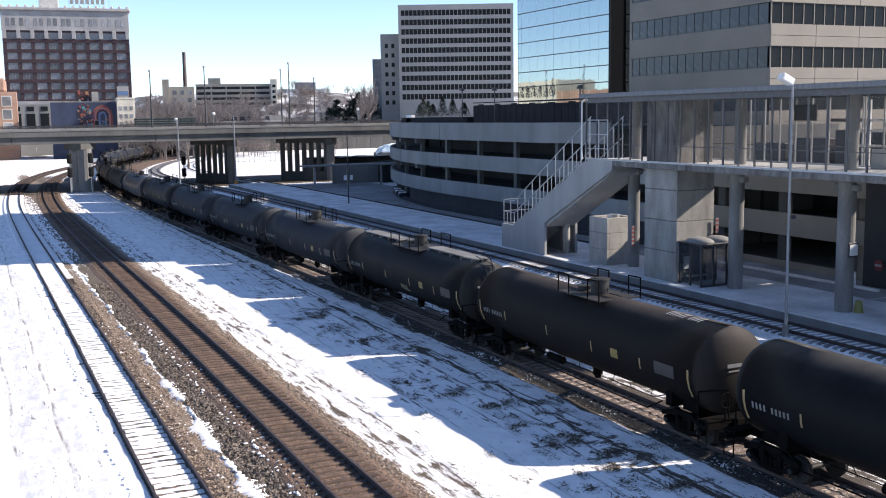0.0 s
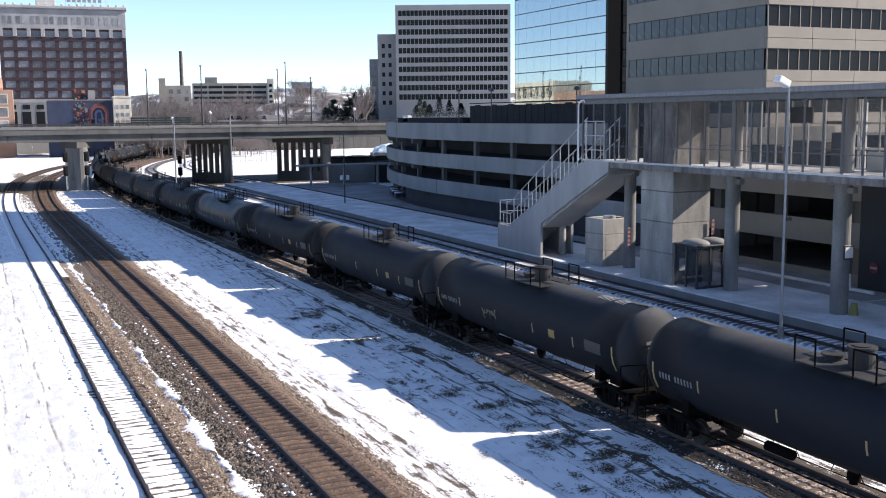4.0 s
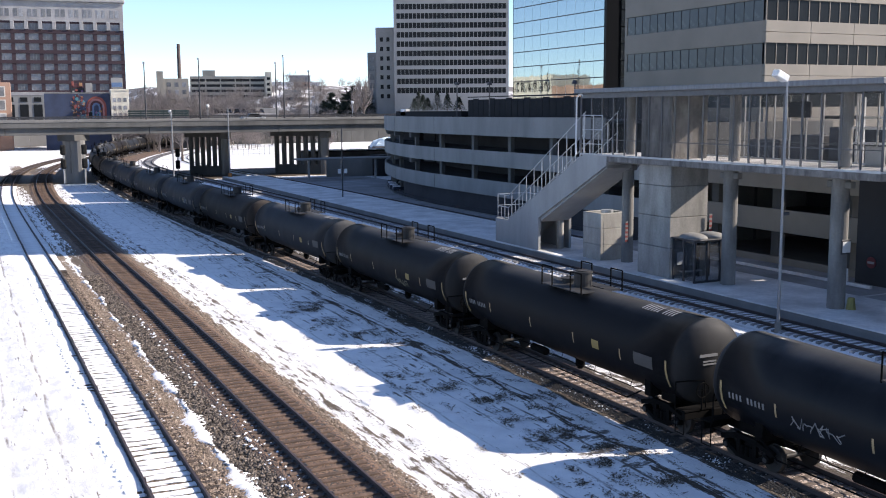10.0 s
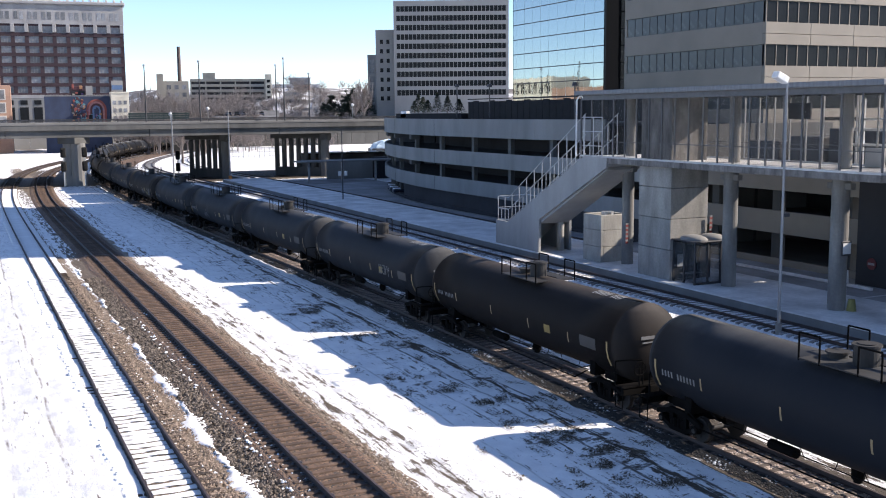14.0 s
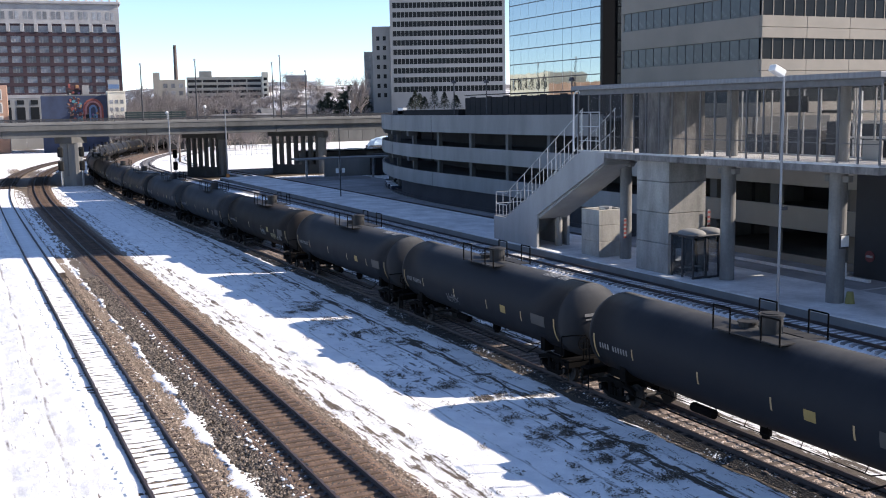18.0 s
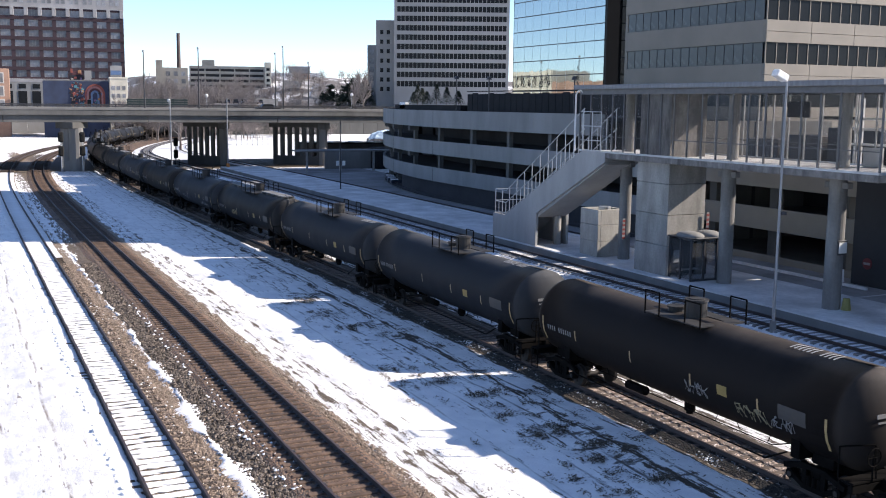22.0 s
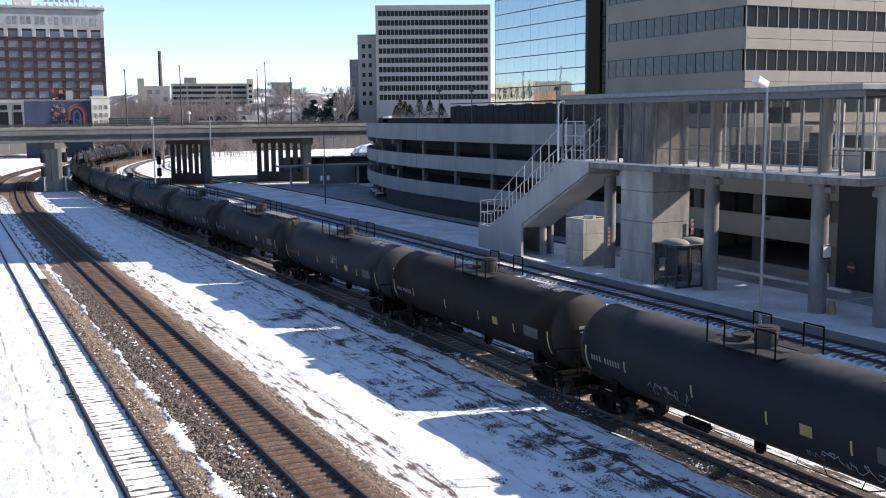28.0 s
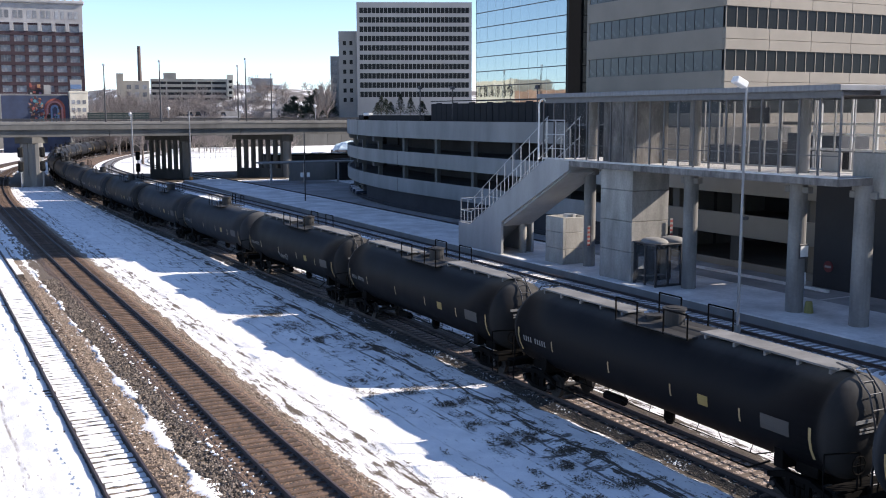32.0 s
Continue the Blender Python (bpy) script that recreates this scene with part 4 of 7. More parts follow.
def end_ladder(s):
    bm = bmesh.new()
    top = TANK_Z + TANK_R
    side = [(s * 8.66, 1.25), (s * 8.70, 2.9), (s * 8.45, 3.75), (s * 7.9, top + 0.12), (s * 7.3, top + 0.22)]
    for x in (-0.24, 0.24):
        tube(bm, [(x, y, z) for y, z in side], 0.028)
    for (y0, za), (y1, zb) in zip(side, side[1:]):
        n = max(1, int(math.hypot(y1 - y0, zb - za) / 0.32))
        for k in range(n):
            u = k / n
            rod(bm, (-0.24, y0 + (y1 - y0) * u, za + (zb - za) * u), (0.24, y0 + (y1 - y0) * u, za + (zb - za) * u), 0.018, 5)
    return bm


CAR_KINDS = {
    "b": (0, 0, 1, "black tank car with a round top housing and yellow placard"),
    "g": (1, 0, 2, "charcoal tank car with platform rails and a round housing"),
    "n": (2, 3, 4, "sooty brownish-black tank car with dark fittings"),
    "l": (0, 2, 5, "black tank car with end ladders and a frosted roof walk"),
    "s": (3, 1, 7, "glossy black tank car with a wide top platform"),
    "d": (0, 4, 5, "black tank car with ladders up both ends"),
    "c": (1, 1, 3, "dusty charcoal tank car with white reflector stripes"),
}
TEMPLATES = {}
CARS = []


def build_train():
    """Cars in running order; each entry is the kind and the length over couplers."""
    u = FIRST_CAR
    for kind, length in TRAIN:
        u += length / 2
        if kind not in TEMPLATES:
            TEMPLATES[kind] = car = tank_car(*CAR_KINDS[kind])
        else:
            car = copy_thing(TEMPLATES[kind], pose(0, 0, 0))
        CARS.append((car, u - float(np.interp(u, SLACK_AT, SLACK))))
        u += length / 2


# distance along the line of the first coupler at the start, and the cars behind it
FIRST_CAR = 7.15
KINDS = "bndgggbsbbgngggg" "nggdgnclll" "ggbgcgngbggcbgnggbgncggb"
LENGTHS = [18.0] * 4 + [17.78] * 2 + [18.1] * 2 + [17.93] * 3 + [18.1] * 2 + [18.09] * 5 + [18.0] * 2 + [17.9] * 4
TRAIN = list(itertools.zip_longest(KINDS, LENGTHS, fillvalue=18.0))
# slack taken up in the couplers along the train
SLACK_AT = [30, 45, 60, 98, 138, 188, 208, 236, 280, 332, 384, 410, 430, 600]
SLACK = [-0.2, 0.0, 0.1, 0.46, 0.54, 0.5, 0.3, 0.14, 0.05, 0.15, 0.2, 0.15, 0.38, 0.38]
build_train()


def scrawl(seed, y0, z0, w, h, n):
    """Sprayed scribble on a tank's side, as one wandering stroke that hugs the shell."""
    r = random.Random(seed)
    bm = bmesh.new()
    last = None
    for k in range(n):
        y = y0 - w * (k / n - 0.5) + r.uniform(-0.16, 0.16)
        z = z0 + r.choice((-0.5, 0.5, 0.1)) * h + r.uniform(-0.1, 0.1) * h
        p = (-math.sqrt(TANK_R ** 2 - (z - TANK_Z) ** 2) - 0.014, y, z)
        if last:
            beam(bm, last, p, 0.012, 0.032)
        last = p
    return bm


for i, y0, z0, w, h, pale in ((22, -1.3, 2.75, 1.0, 0.42, 1), (4, 2.2, 2.3, 1.3, 0.4, 0), (12, -3.8, 2.5, 1.6, 0.5, 1), (7, 3.6, 2.3, 1.9, 0.35, 1), (9, -2.4, 2.0, 1.4, 0.3, 0), (14, 1.9, 2.1, 1.2, 0.4, 1),
                              (16, -4.6, 2.05, 1.4, 0.4, 0), (16, -2.0, 2.2, 1.0, 0.4, 1), (16, -5.9, 2.1, 0.8, 0.35, 1), (19, 2.6, 2.2, 1.5, 0.35, 0), (25, 0.8, 2.1, 1.8, 0.35, 1), (20, 2.8, 2.0, 2.4, 0.42, 1), (20, -4.5, 1.85, 2.8, 0.35, 1), (2, -0.9, 2.0, 0.9, 0.3, 0)):
    tagged(part("scrawl", scrawl(i + int(10 * w), y0, z0, w, h, 34), LETTER if pale else SCRAWL, CARS[i][0]), "sprayed scribble", kind="stuff")


def travelled(t):
    return 12.2104 * t + 0.02636 * t * t - 0.00046 * t ** 3

# ---- road bridge ----
def pier(name_label, m, n, spread, w, top):
    """A bent: a row of round columns across the deck under a cap beam."""
    p = thing("bridge_pier", m, name_label, "bridge pier", "piers of the road bridge")
    for k in range(n):
        y = spread * (k / (n - 1) - 0.5)
        bm = rods((Vector((0, y, -0.2)), Vector((0, y, top - 0.9)), w, 14))
        # long rows get darker concrete in place of their deep shade
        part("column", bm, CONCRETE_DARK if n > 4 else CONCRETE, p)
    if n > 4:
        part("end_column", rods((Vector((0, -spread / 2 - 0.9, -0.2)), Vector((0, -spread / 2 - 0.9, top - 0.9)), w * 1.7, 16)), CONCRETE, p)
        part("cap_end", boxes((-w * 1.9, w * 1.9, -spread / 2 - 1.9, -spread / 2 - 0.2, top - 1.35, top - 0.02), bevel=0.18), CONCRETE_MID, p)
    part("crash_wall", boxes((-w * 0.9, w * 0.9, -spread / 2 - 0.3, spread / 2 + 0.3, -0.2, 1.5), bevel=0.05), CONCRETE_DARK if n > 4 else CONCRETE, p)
    part("cap_beam", boxes((-w * 1.5, w * 1.5, -spread / 2 - 1.0, spread / 2 + 1.0, top - 1.0, top), bevel=0.06), CONCRETE_DARK, p)
    return p


def bridge():
    b = thing("road_bridge", pose(0, 186.5, 0), "grey concrete road bridge over the tracks", "bridge", kind="structure")
    x0, x1, w = -60.0, 96.0, 22.0
    part("deck", boxes((x0, x1, -w / 2, w / 2, 9.0, 9.5)), CONCRETE_DARK, b)
    for s in (-1, 1):
        for i in range(7):
            a, c = x0 + (x1 - x0) * i / 7, x0 + (x1 - x0) * (i + 1) / 7
            part("girder", boxes((a + 0.05, c - 0.05, s * (w / 2 - 0.5) - 0.25, s * (w / 2 - 0.5) + 0.25, 7.75, 9.0), bevel=0.03), CONCRETE_MID, b)
        part("fascia", boxes((x0, x1, s * w / 2 - 0.18, s * w / 2 + 0.1, 8.9, 9.75), bevel=0.04), CONCRETE_MID, b)
        part("parapet", boxes((x0, x1, s * w / 2 - 0.25, s * w / 2 + 0.05, 9.75, 10.12), bevel=0.03), CONCRETE, b)
        rail = bmesh.new()
        for z in (10.35, 10.6):
            box(rail, x0, x1, s * w / 2 - 0.12, s * w / 2 - 0.06, z - 0.05, z + 0.05)
        part("guard_rail", rail, STEEL_DARK, b)
        n = int((x1 - x0) / 3)
        post = boxes((-0.05, 0.05, -0.06, 0.06, 10.15, 10.68))
        pm = mesh_of("rail_post", post, STEEL_DARK)
        for k in range(n + 1):
            part("rail_post", pm, None, b, m=pose(x0 + 3 * k, s * w / 2 - 0.09, 0))
    # inner girders use the dark concrete for shade under the deck
    for y in (-7.4, -3.7, 0, 3.7, 7.4):
        part("girder", boxes((x0, x1, y - 0.25, y + 0.25, 7.75, 9.0)), CONCRETE_DARK, b)
    return b


bridge()
pier("thick round concrete bridge column beside the tracks", pose(17.2, 177, 0, 0, 0, 40), 2, 1.7, 1.15, 7.75)
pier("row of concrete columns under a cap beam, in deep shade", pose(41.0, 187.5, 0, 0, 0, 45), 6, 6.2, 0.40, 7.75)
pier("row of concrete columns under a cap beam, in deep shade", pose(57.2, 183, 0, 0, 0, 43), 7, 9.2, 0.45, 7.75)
pier("row of concrete columns under a cap beam, in deep shade", pose(-12, 180, 0), 4, 11.0, 0.6, 7.75)

# ---- garage with the rounded end ----
def rounded_path(start, x, y1, r, sweep, depth):
    """Plan of the garage front: a straight run, a long bend and a tight turn at its far end."""
    pts = list(start) + [(x, y1)]
    for k in range(1, 17):
        a = radians(sweep) * k / 16
        pts.append((x + r - r * math.cos(a), y1 + r * math.sin(a)))
    px, py = pts[-1]
    for k in range(1, 9):
        a = radians(sweep + (90 - sweep) * k / 8)
        pts.append((px + 5 * (math.cos(radians(sweep)) - math.cos(a)), py + 5 * (math.sin(a) - math.sin(radians(sweep)))))
    pts.append((x + depth, pts[-1][1]))
    return pts


def wall_along(pts, z0, z1, t, inward=1):
    v, f = [], []
    n = len(pts)
    for i, (x, y) in enumerate(pts):
        a = Vector(pts[min(i + 1, n - 1)]) - Vector(pts[max(i - 1, 0)])
        a.normalize()
        nx, ny = a.y, -a.x
        for o in (0, t):
            for z in (z0, z1):
                v.append((x + nx * o * inward, y + ny * o * inward, z))
    for i in range(n - 1):
        a, b = i * 4, i * 4 + 4
        f += [(a, b, b + 1, a + 1), (a + 2, a + 3, b + 3, b + 2), (a + 1, b + 1, b + 3, a + 3), (a, a + 2, b + 2, b)]
    f += [(0, 1, 3, 2), (n * 4 - 4, n * 4 - 2, n * 4 - 1, n * 4 - 3)]
    return v, f


def garage():
    g = thing("parking_garage", pose(0, 0, 0), "grey concrete parking garage with a rounded end", "parking garage")
    path = rounded_path([(52.4, 66.0), (51.8, 88.0)], 51.7, 108.5, 95.0, 28, 34)
    high = rounded_path([(54.0, 79.0), (51.8, 88.0)], 51.7, 108.5, 95.0, 28, 34)
    for z0, z1 in ((8.55, 10.55), (5.31, 6.93), (2.11, 3.75), (-0.2, 0.02)):
        v, f = wall_along(high if z0 > 8 else path, z0, z1, 0.3)
        part("spandrel", sheet("spandrel", v, f, CONCRETE_PALE), None, g)
        # cast joints along the wall
        if z0 > 0:
            run = high if z0 > 8 else path
            for (xa, ya), (xb, yb) in list(zip(run, run[1:]))[3:18:6]:
                d = Vector((xb - xa, yb - ya)).normalized()
                bm = boxes((-0.012, 0.012, -0.03, 0.03, z0 + 0.01, z1 - 0.01))
                part("joint_strip", bm, CONCRETE_DARK, g, m=pose(xa - 0.004, ya, 0, 0, 0, -math.degrees(math.atan2(d.x, d.y))))
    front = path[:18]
    # slabs and inner walls take the near-black shade colour
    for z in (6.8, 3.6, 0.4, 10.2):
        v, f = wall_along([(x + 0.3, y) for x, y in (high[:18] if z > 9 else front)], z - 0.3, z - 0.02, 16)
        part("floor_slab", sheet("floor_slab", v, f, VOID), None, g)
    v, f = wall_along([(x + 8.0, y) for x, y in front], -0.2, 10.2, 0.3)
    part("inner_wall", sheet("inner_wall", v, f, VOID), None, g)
    # unseen filler boxes that block the daylight behind the garage
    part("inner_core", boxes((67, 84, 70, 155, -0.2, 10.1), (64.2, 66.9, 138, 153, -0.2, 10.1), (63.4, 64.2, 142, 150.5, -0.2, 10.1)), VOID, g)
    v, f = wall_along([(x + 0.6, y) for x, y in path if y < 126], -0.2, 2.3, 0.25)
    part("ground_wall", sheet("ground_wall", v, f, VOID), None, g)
    part("end_wall", boxes((52.8, 69, 66.05, 66.35, -0.2, 10.2)), CONCRETE_DARK, g)
    col = mesh_of("column", boxes((-0.25, 0.25, -0.3, 0.3, -0.1, 10.0), bevel=0.03), CONCRETE_MID)
    corbels = [mesh_of("corbel", boxes((-0.95, 0.3, -0.45, 0.45, *z), bevel=0.03), CONCRETE_MID) for z in ((7.9, 8.5), (4.7, 5.28))]
    for y in (69.5, 77.8, 86.2, 94.6, 103.1, 111.8, 121.0, 130.2, 138.6, 146.5):
        a = math.asin(max(0.0, (y - 108.5) / 95.0))
        m = pose(51.7 + 95.0 * (1 - math.cos(a)) + 1.25 + (0.4 if y < 80 else 0.0), y, 0, 0, 0, -math.degrees(a))
        part("column", col, None, g, m=m)
        if y > 118:
            for corbel in corbels:
                part("corbel", corbel, None, g, m=m)
    return g


garage()


def low_garage():
    g = thing("parking_deck", pose(0, 0, 0), "beige banded parking deck in the shade of the tower", "parking garage")
    x, y0, y1 = 52.2, 46.5, 66.0
    for z0, z1 in ((5.65, 7.4), (2.6, 4.2), (-0.2, 0.8)):
        part("spandrel", boxes((x, x + 0.3, y0, y1, z0, z1), bevel=0.02), PANEL_BEIGE, g)
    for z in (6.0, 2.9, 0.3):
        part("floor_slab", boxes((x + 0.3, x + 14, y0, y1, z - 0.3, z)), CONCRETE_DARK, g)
    # back wall in the shade colour, so the openings read dark
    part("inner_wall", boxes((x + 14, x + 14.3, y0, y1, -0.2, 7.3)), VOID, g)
    part("roof_slab", boxes((x + 0.02, x + 14, y0, y1, 7.1, 7.38)), CONCRETE_DARK, g)
    col = mesh_of("column", boxes((-0.3, 0.3, -0.4, 0.4, 0, 7.1), bevel=0.03), CONCRETE_DARK)
    for y in (49, 55.5, 62):
        part("column", col, None, g, m=pose(x + 0.9, y, 0))
    return g


low_garage()
# near-black colour stands for shade; height raised to shade the platform track
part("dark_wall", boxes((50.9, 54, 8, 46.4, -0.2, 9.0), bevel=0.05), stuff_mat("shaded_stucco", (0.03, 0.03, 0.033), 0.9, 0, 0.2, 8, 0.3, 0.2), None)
tagged(bpy.data.objects["dark_wall"], "stucco wall of the parking deck, coloured near-black for shade", "wall", kind="structure")


# ---- platform and walkway ----
PAVING = stuff_mat("snow_dusted_paving", (0.66, 0.655, 0.65), 0.85, 0, 0.3, 4, 0.35, 0.3, 0.01, world_space=True)
pf = tagged(part("platform", boxes((40.3, 47.0, 8, 172, -0.2, 0.42), bevel=0.04), PAVING), "long snow-dusted concrete station platform", "platform", kind="structure")
part("platform_edge", boxes((40.22, 40.298, 8, 172, -0.2, 0.34)), CONCRETE, pf)

ap = tagged(part("garage_apron", boxes((50.1, 64, 58, 169, -0.3, -0.05), bevel=0.02), stuff_mat("worn_asphalt", (0.27, 0.27, 0.275), 0.9, 0, 0.35, 5, 0.25, 0.3, 0.01, world_space=True)), "worn asphalt apron beside the parking garage", "pavement", kind="structure")
ASPHALT = bpy.data.materials["worn_asphalt"]
tagged(part("driveway", boxes((47.05, 50.85, 14, 70, -0.3, 0.34), (50.85, 52.15, 46.5, 70, -0.3, 0.34), bevel=0.02), ASPHALT), "dark asphalt driveway between platform and parking deck", "driveway", kind="structure")
tagged(part("kerb", boxes((49.6, 49.85, 44, 66, 0.3, 0.5), bevel=0.03), PAVING), "pale concrete kerb along the driveway", "kerb", kind="structure")
tagged(part("painted_line", boxes((47.3, 50.6, 42.4, 42.6, 0.33, 0.345)), PAVING), "faint white line across the driveway", "road marking", kind="structure")
COL_MAT = stuff_mat("cast_concrete", (0.305, 0.292, 0.268), 0.8, 0, 0.4, 7, 0.7, 0.3, 0.01, streak=(1, 1, 0.3))
ROUND_MAT = stuff_mat("grey_column_concrete", (0.215, 0.208, 0.196), 0.8, 0, 0.35, 7, 0.8, 0.25, 0.01, streak=(1, 1, 0.3))
DECK_MAT = stuff_mat("stained_deck_concrete", (0.19, 0.178, 0.168), 0.85, 0, 0.6, 4, 0.9, 0.4, 0.015, streak=(1, 1.6, 0.5))
SKY_GLASS = glass_mat("dusty_glazing", (0.95, 0.945, 0.94), 0.95, 0.4)
SKY_GLASS.node_tree.nodes["Principled BSDF"].inputs["Base Color"].default_value = (0.2, 0.185, 0.17, 1)
FRAME_GREY = stuff_mat("grey_frame_paint", (0.10, 0.10, 0.105), 0.5, 0.3, 0.2, 20, 2, 0.1, 0.003)

SMOKED_BOARD = plain("black_board_face", (0.015, 0.015, 0.018), 0.5)
# paler copy of the frame grey, with the sun put into its colour
FRAME_SUNLIT = stuff_mat("sunlit_frame_paint", (0.30, 0.295, 0.29), 0.5, 0.1, 0.2, 20, 2, 0.1, 0.003)
ROOF_STEEL = stuff_mat("weathered_roof_metal", (0.185, 0.19, 0.2), 0.6, 0.2, 0.2, 12, 0.8, 0.2, 0.005, streak=(1, 6, 1))


def skywalk():
    w = thing("skywalk", pose(0, 0, 0), "glazed steel skywalk on concrete columns", "skywalk", kind="structure")
    x0, x1, y0, y1 = 40.5, 46.2, 35.6, 62.2
    part("deck", boxes((x0, x1, y0, y1, 7.72, 8.1), bevel=0.03), DECK_MAT, w)
    part("roof", boxes((x0 - 0.35, x1 + 0.35, y0 - 0.2, y1 + 0.4, 12.45, 12.75), bevel=0.03), ROOF_STEEL, w)
    # pale colour laid over the deck in place of sun on it
    part("floor_finish", boxes((x0 + 0.14, x1 - 0.14, y0, y1, 8.1, 8.125)), PAVING, w, "pale sheet that stands for the sunlit floor")
    part("soffit", boxes((x0 + 0.14, x1 - 0.14, y0 + 0.1, y1, 12.25, 12.44)), STEEL_DARK, w)
    for s, x in ((-1, x0 + 0.05), (1, x1 - 0.05)):
        part("roof_beam", boxes((x - 0.08, x + 0.08, y0, y1, 12.1, 12.45)), FRAME_GREY, w)
        part("sill", boxes((x - 0.06, x + 0.06, y0, y1, 8.1, 8.22)), STEEL, w)
        part("mid_rail", boxes((x - 0.02, x + 0.02, y0, y1, 9.2, 9.25)), FRAME_GREY, w)
        n = 20
        # rear mullions get the paler copy, as if the sun caught them
        mm = mesh_of("mullion", boxes((-0.05, 0.05, -0.04, 0.04, 8.22, 12.1)), FRAME_GREY if s < 0 else FRAME_SUNLIT)
        pm = mesh_of("pane", boxes((-0.008, 0.008, 0.05, (y1 - y0) / n - 0.05, 8.24, 12.08)), SKY_GLASS)
        for k in range(n + 1):
            part("mullion", mm, None, w, m=pose(x, y0 + (y1 - y0) * k / n, 0))
            if k < n and not (s < 0 and k >= n - 1):
                part("pane", pm, None, w, m=pose(x, y0 + (y1 - y0) * k / n, 0))
    return w


skywalk()


def round_column(x, y, r, top, label):
    c = thing("concrete_column", pose(x, y, 0.42), label, "column", "skywalk columns")
    part("shaft", rods((Vector((0, 0, 0)), Vector((0, 0, top - 0.42)), r, 20)), ROUND_MAT, c)
    part("bracket", boxes((-0.2, 0.2, -r - 0.35, r + 0.35, top - 1.1, top - 0.75), bevel=0.03), ROUND_MAT, c)
    return c


for y, r in ((49.1, 0.45), (40.4, 0.48), (59.8, 0.42), (36.0, 0.5)):
    round_column(43.0, y, r, 7.72, "tall round concrete column carrying the skywalk")
    
core = thing("lift_tower", pose(0, 0, 0), "board-marked concrete lift tower with panel joints", "tower")
for k in range(4):
    z0, z1 = (0.42, 2.4, 4.4, 6.4)[k], (2.37, 4.37, 6.37, 7.7)[k]
    part("concrete_panel", boxes((41.0, 44.0, 52.4, 55.8, z0, z1), bevel=0.02), COL_MAT, core)
part("upper_shaft", boxes((41.05, 43.9, 52.5, 55.7, 8.1, 12.4), bevel=0.02), DECK_MAT, core)
BOX_MAT = stuff_mat("pale_box_concrete", (0.40, 0.38, 0.34), 0.85, 0, 0.3, 8, 0.8, 0.25, 0.01, streak=(1, 1, 0.3))
bx = thing("concrete_box", pose(0, 0, 0), "square concrete service box with an open top", "concrete box")
for k in range(3):
    z0, z1 = (0.42, 1.55, 2.75)[k], (1.53, 2.73, 3.85)[k]
    for a in ((41.6, 41.85, 61.1, 63.4), (43.75, 44.0, 61.1, 63.4), (41.86, 43.74, 61.1, 61.35), (41.86, 43.74, 63.15, 63.4)):
        part("concrete_panel", boxes((*a, z0, z1), bevel=0.02), BOX_MAT, bx)
part("vent_cover", rods((Vector((42.9, 62.2, 3.55)), Vector((42.9, 62.2, 4.0)), 0.45, 12)), STEEL, bx)
part("vent_deck", boxes((41.85, 43.75, 61.35, 63.15, 3.45, 3.55)), STEEL_DARK, bx)

for y in (49.1, 40.4, 59.8):
    uc = thing("upper_column", pose(43.2, y, 8.1), "round concrete column inside the skywalk", "column", "skywalk columns")
    part("shaft", rods((Vector((0, 0, 0)), Vector((0, 0, 4.3)), 0.36, 18)), ROUND_MAT, uc)


fr = thing("steel_frame", pose(0, 0, 0), "white steel frame with rails where the walkways meet", "frame")
for y, z1 in ((36.2, 12.1), (38.4, 12.1), (40.1, 12.1), (42.3, 11.9), (42.75, 12.1), (45.4, 11.9)):
    part("frame_post", boxes((46.5, 46.62, y - 0.06, y + 0.06, 7.9, z1)), WHITE_PAINT, fr)
for z, y1 in ((9.3, 43.0), (10.15, 43.6), (10.75, 42.4)):
    part("frame_rail", boxes((46.48, 46.64, 36.0, y1, z - 0.07, z + 0.07)), WHITE_PAINT, fr)
part("dark_header", boxes((46.65, 46.8, 42.3, 45.6, 10.66, 10.86)), FRAME_GREY, fr)
part("low_panel", boxes((45.2, 45.35, 39.6, 40.9, 8.13, 9.2), bevel=0.02), STONE_PALE, fr)
hb = thing("hanging_board", pose(45.6, 46.25, 10.75), "dark board hung from the skywalk ceiling", "sign board")
part("board", boxes((-0.05, 0.05, -0.9, 0.9, 0, 0.95), bevel=0.01), SMOKED_BOARD, hb)
for y in (-0.7, 0.7):
    part("hanger", rods((Vector((0, y, 0.95)), Vector((0, y, 1.5)), 0.02, 6)), FRAME_GREY, hb)
STRIPE_RED = plain("marker_red", (0.2, 0.03, 0.03), 0.6)
for x, y, z, lab in ((44.14, 52.25, 3.0, "red and white striped marker on the lift tower"), (42.6, 59.35, 1.9, "dark red and white striped marker on a column")):
    mk = thing("striped_marker", pose(x, y, z), lab, "marker", "striped markers")
    part("plate", boxes((-0.12, 0.12, -0.03, 0.0, 0, 1.5), bevel=0.01), CONCRETE_PALE, mk)
    for k in range(5):
        part("stripe", boxes((-0.12, 0.12, -0.037, -0.03, 0.05 + 0.3 * k, 0.2 + 0.3 * k)), STRIPE_RED, mk)


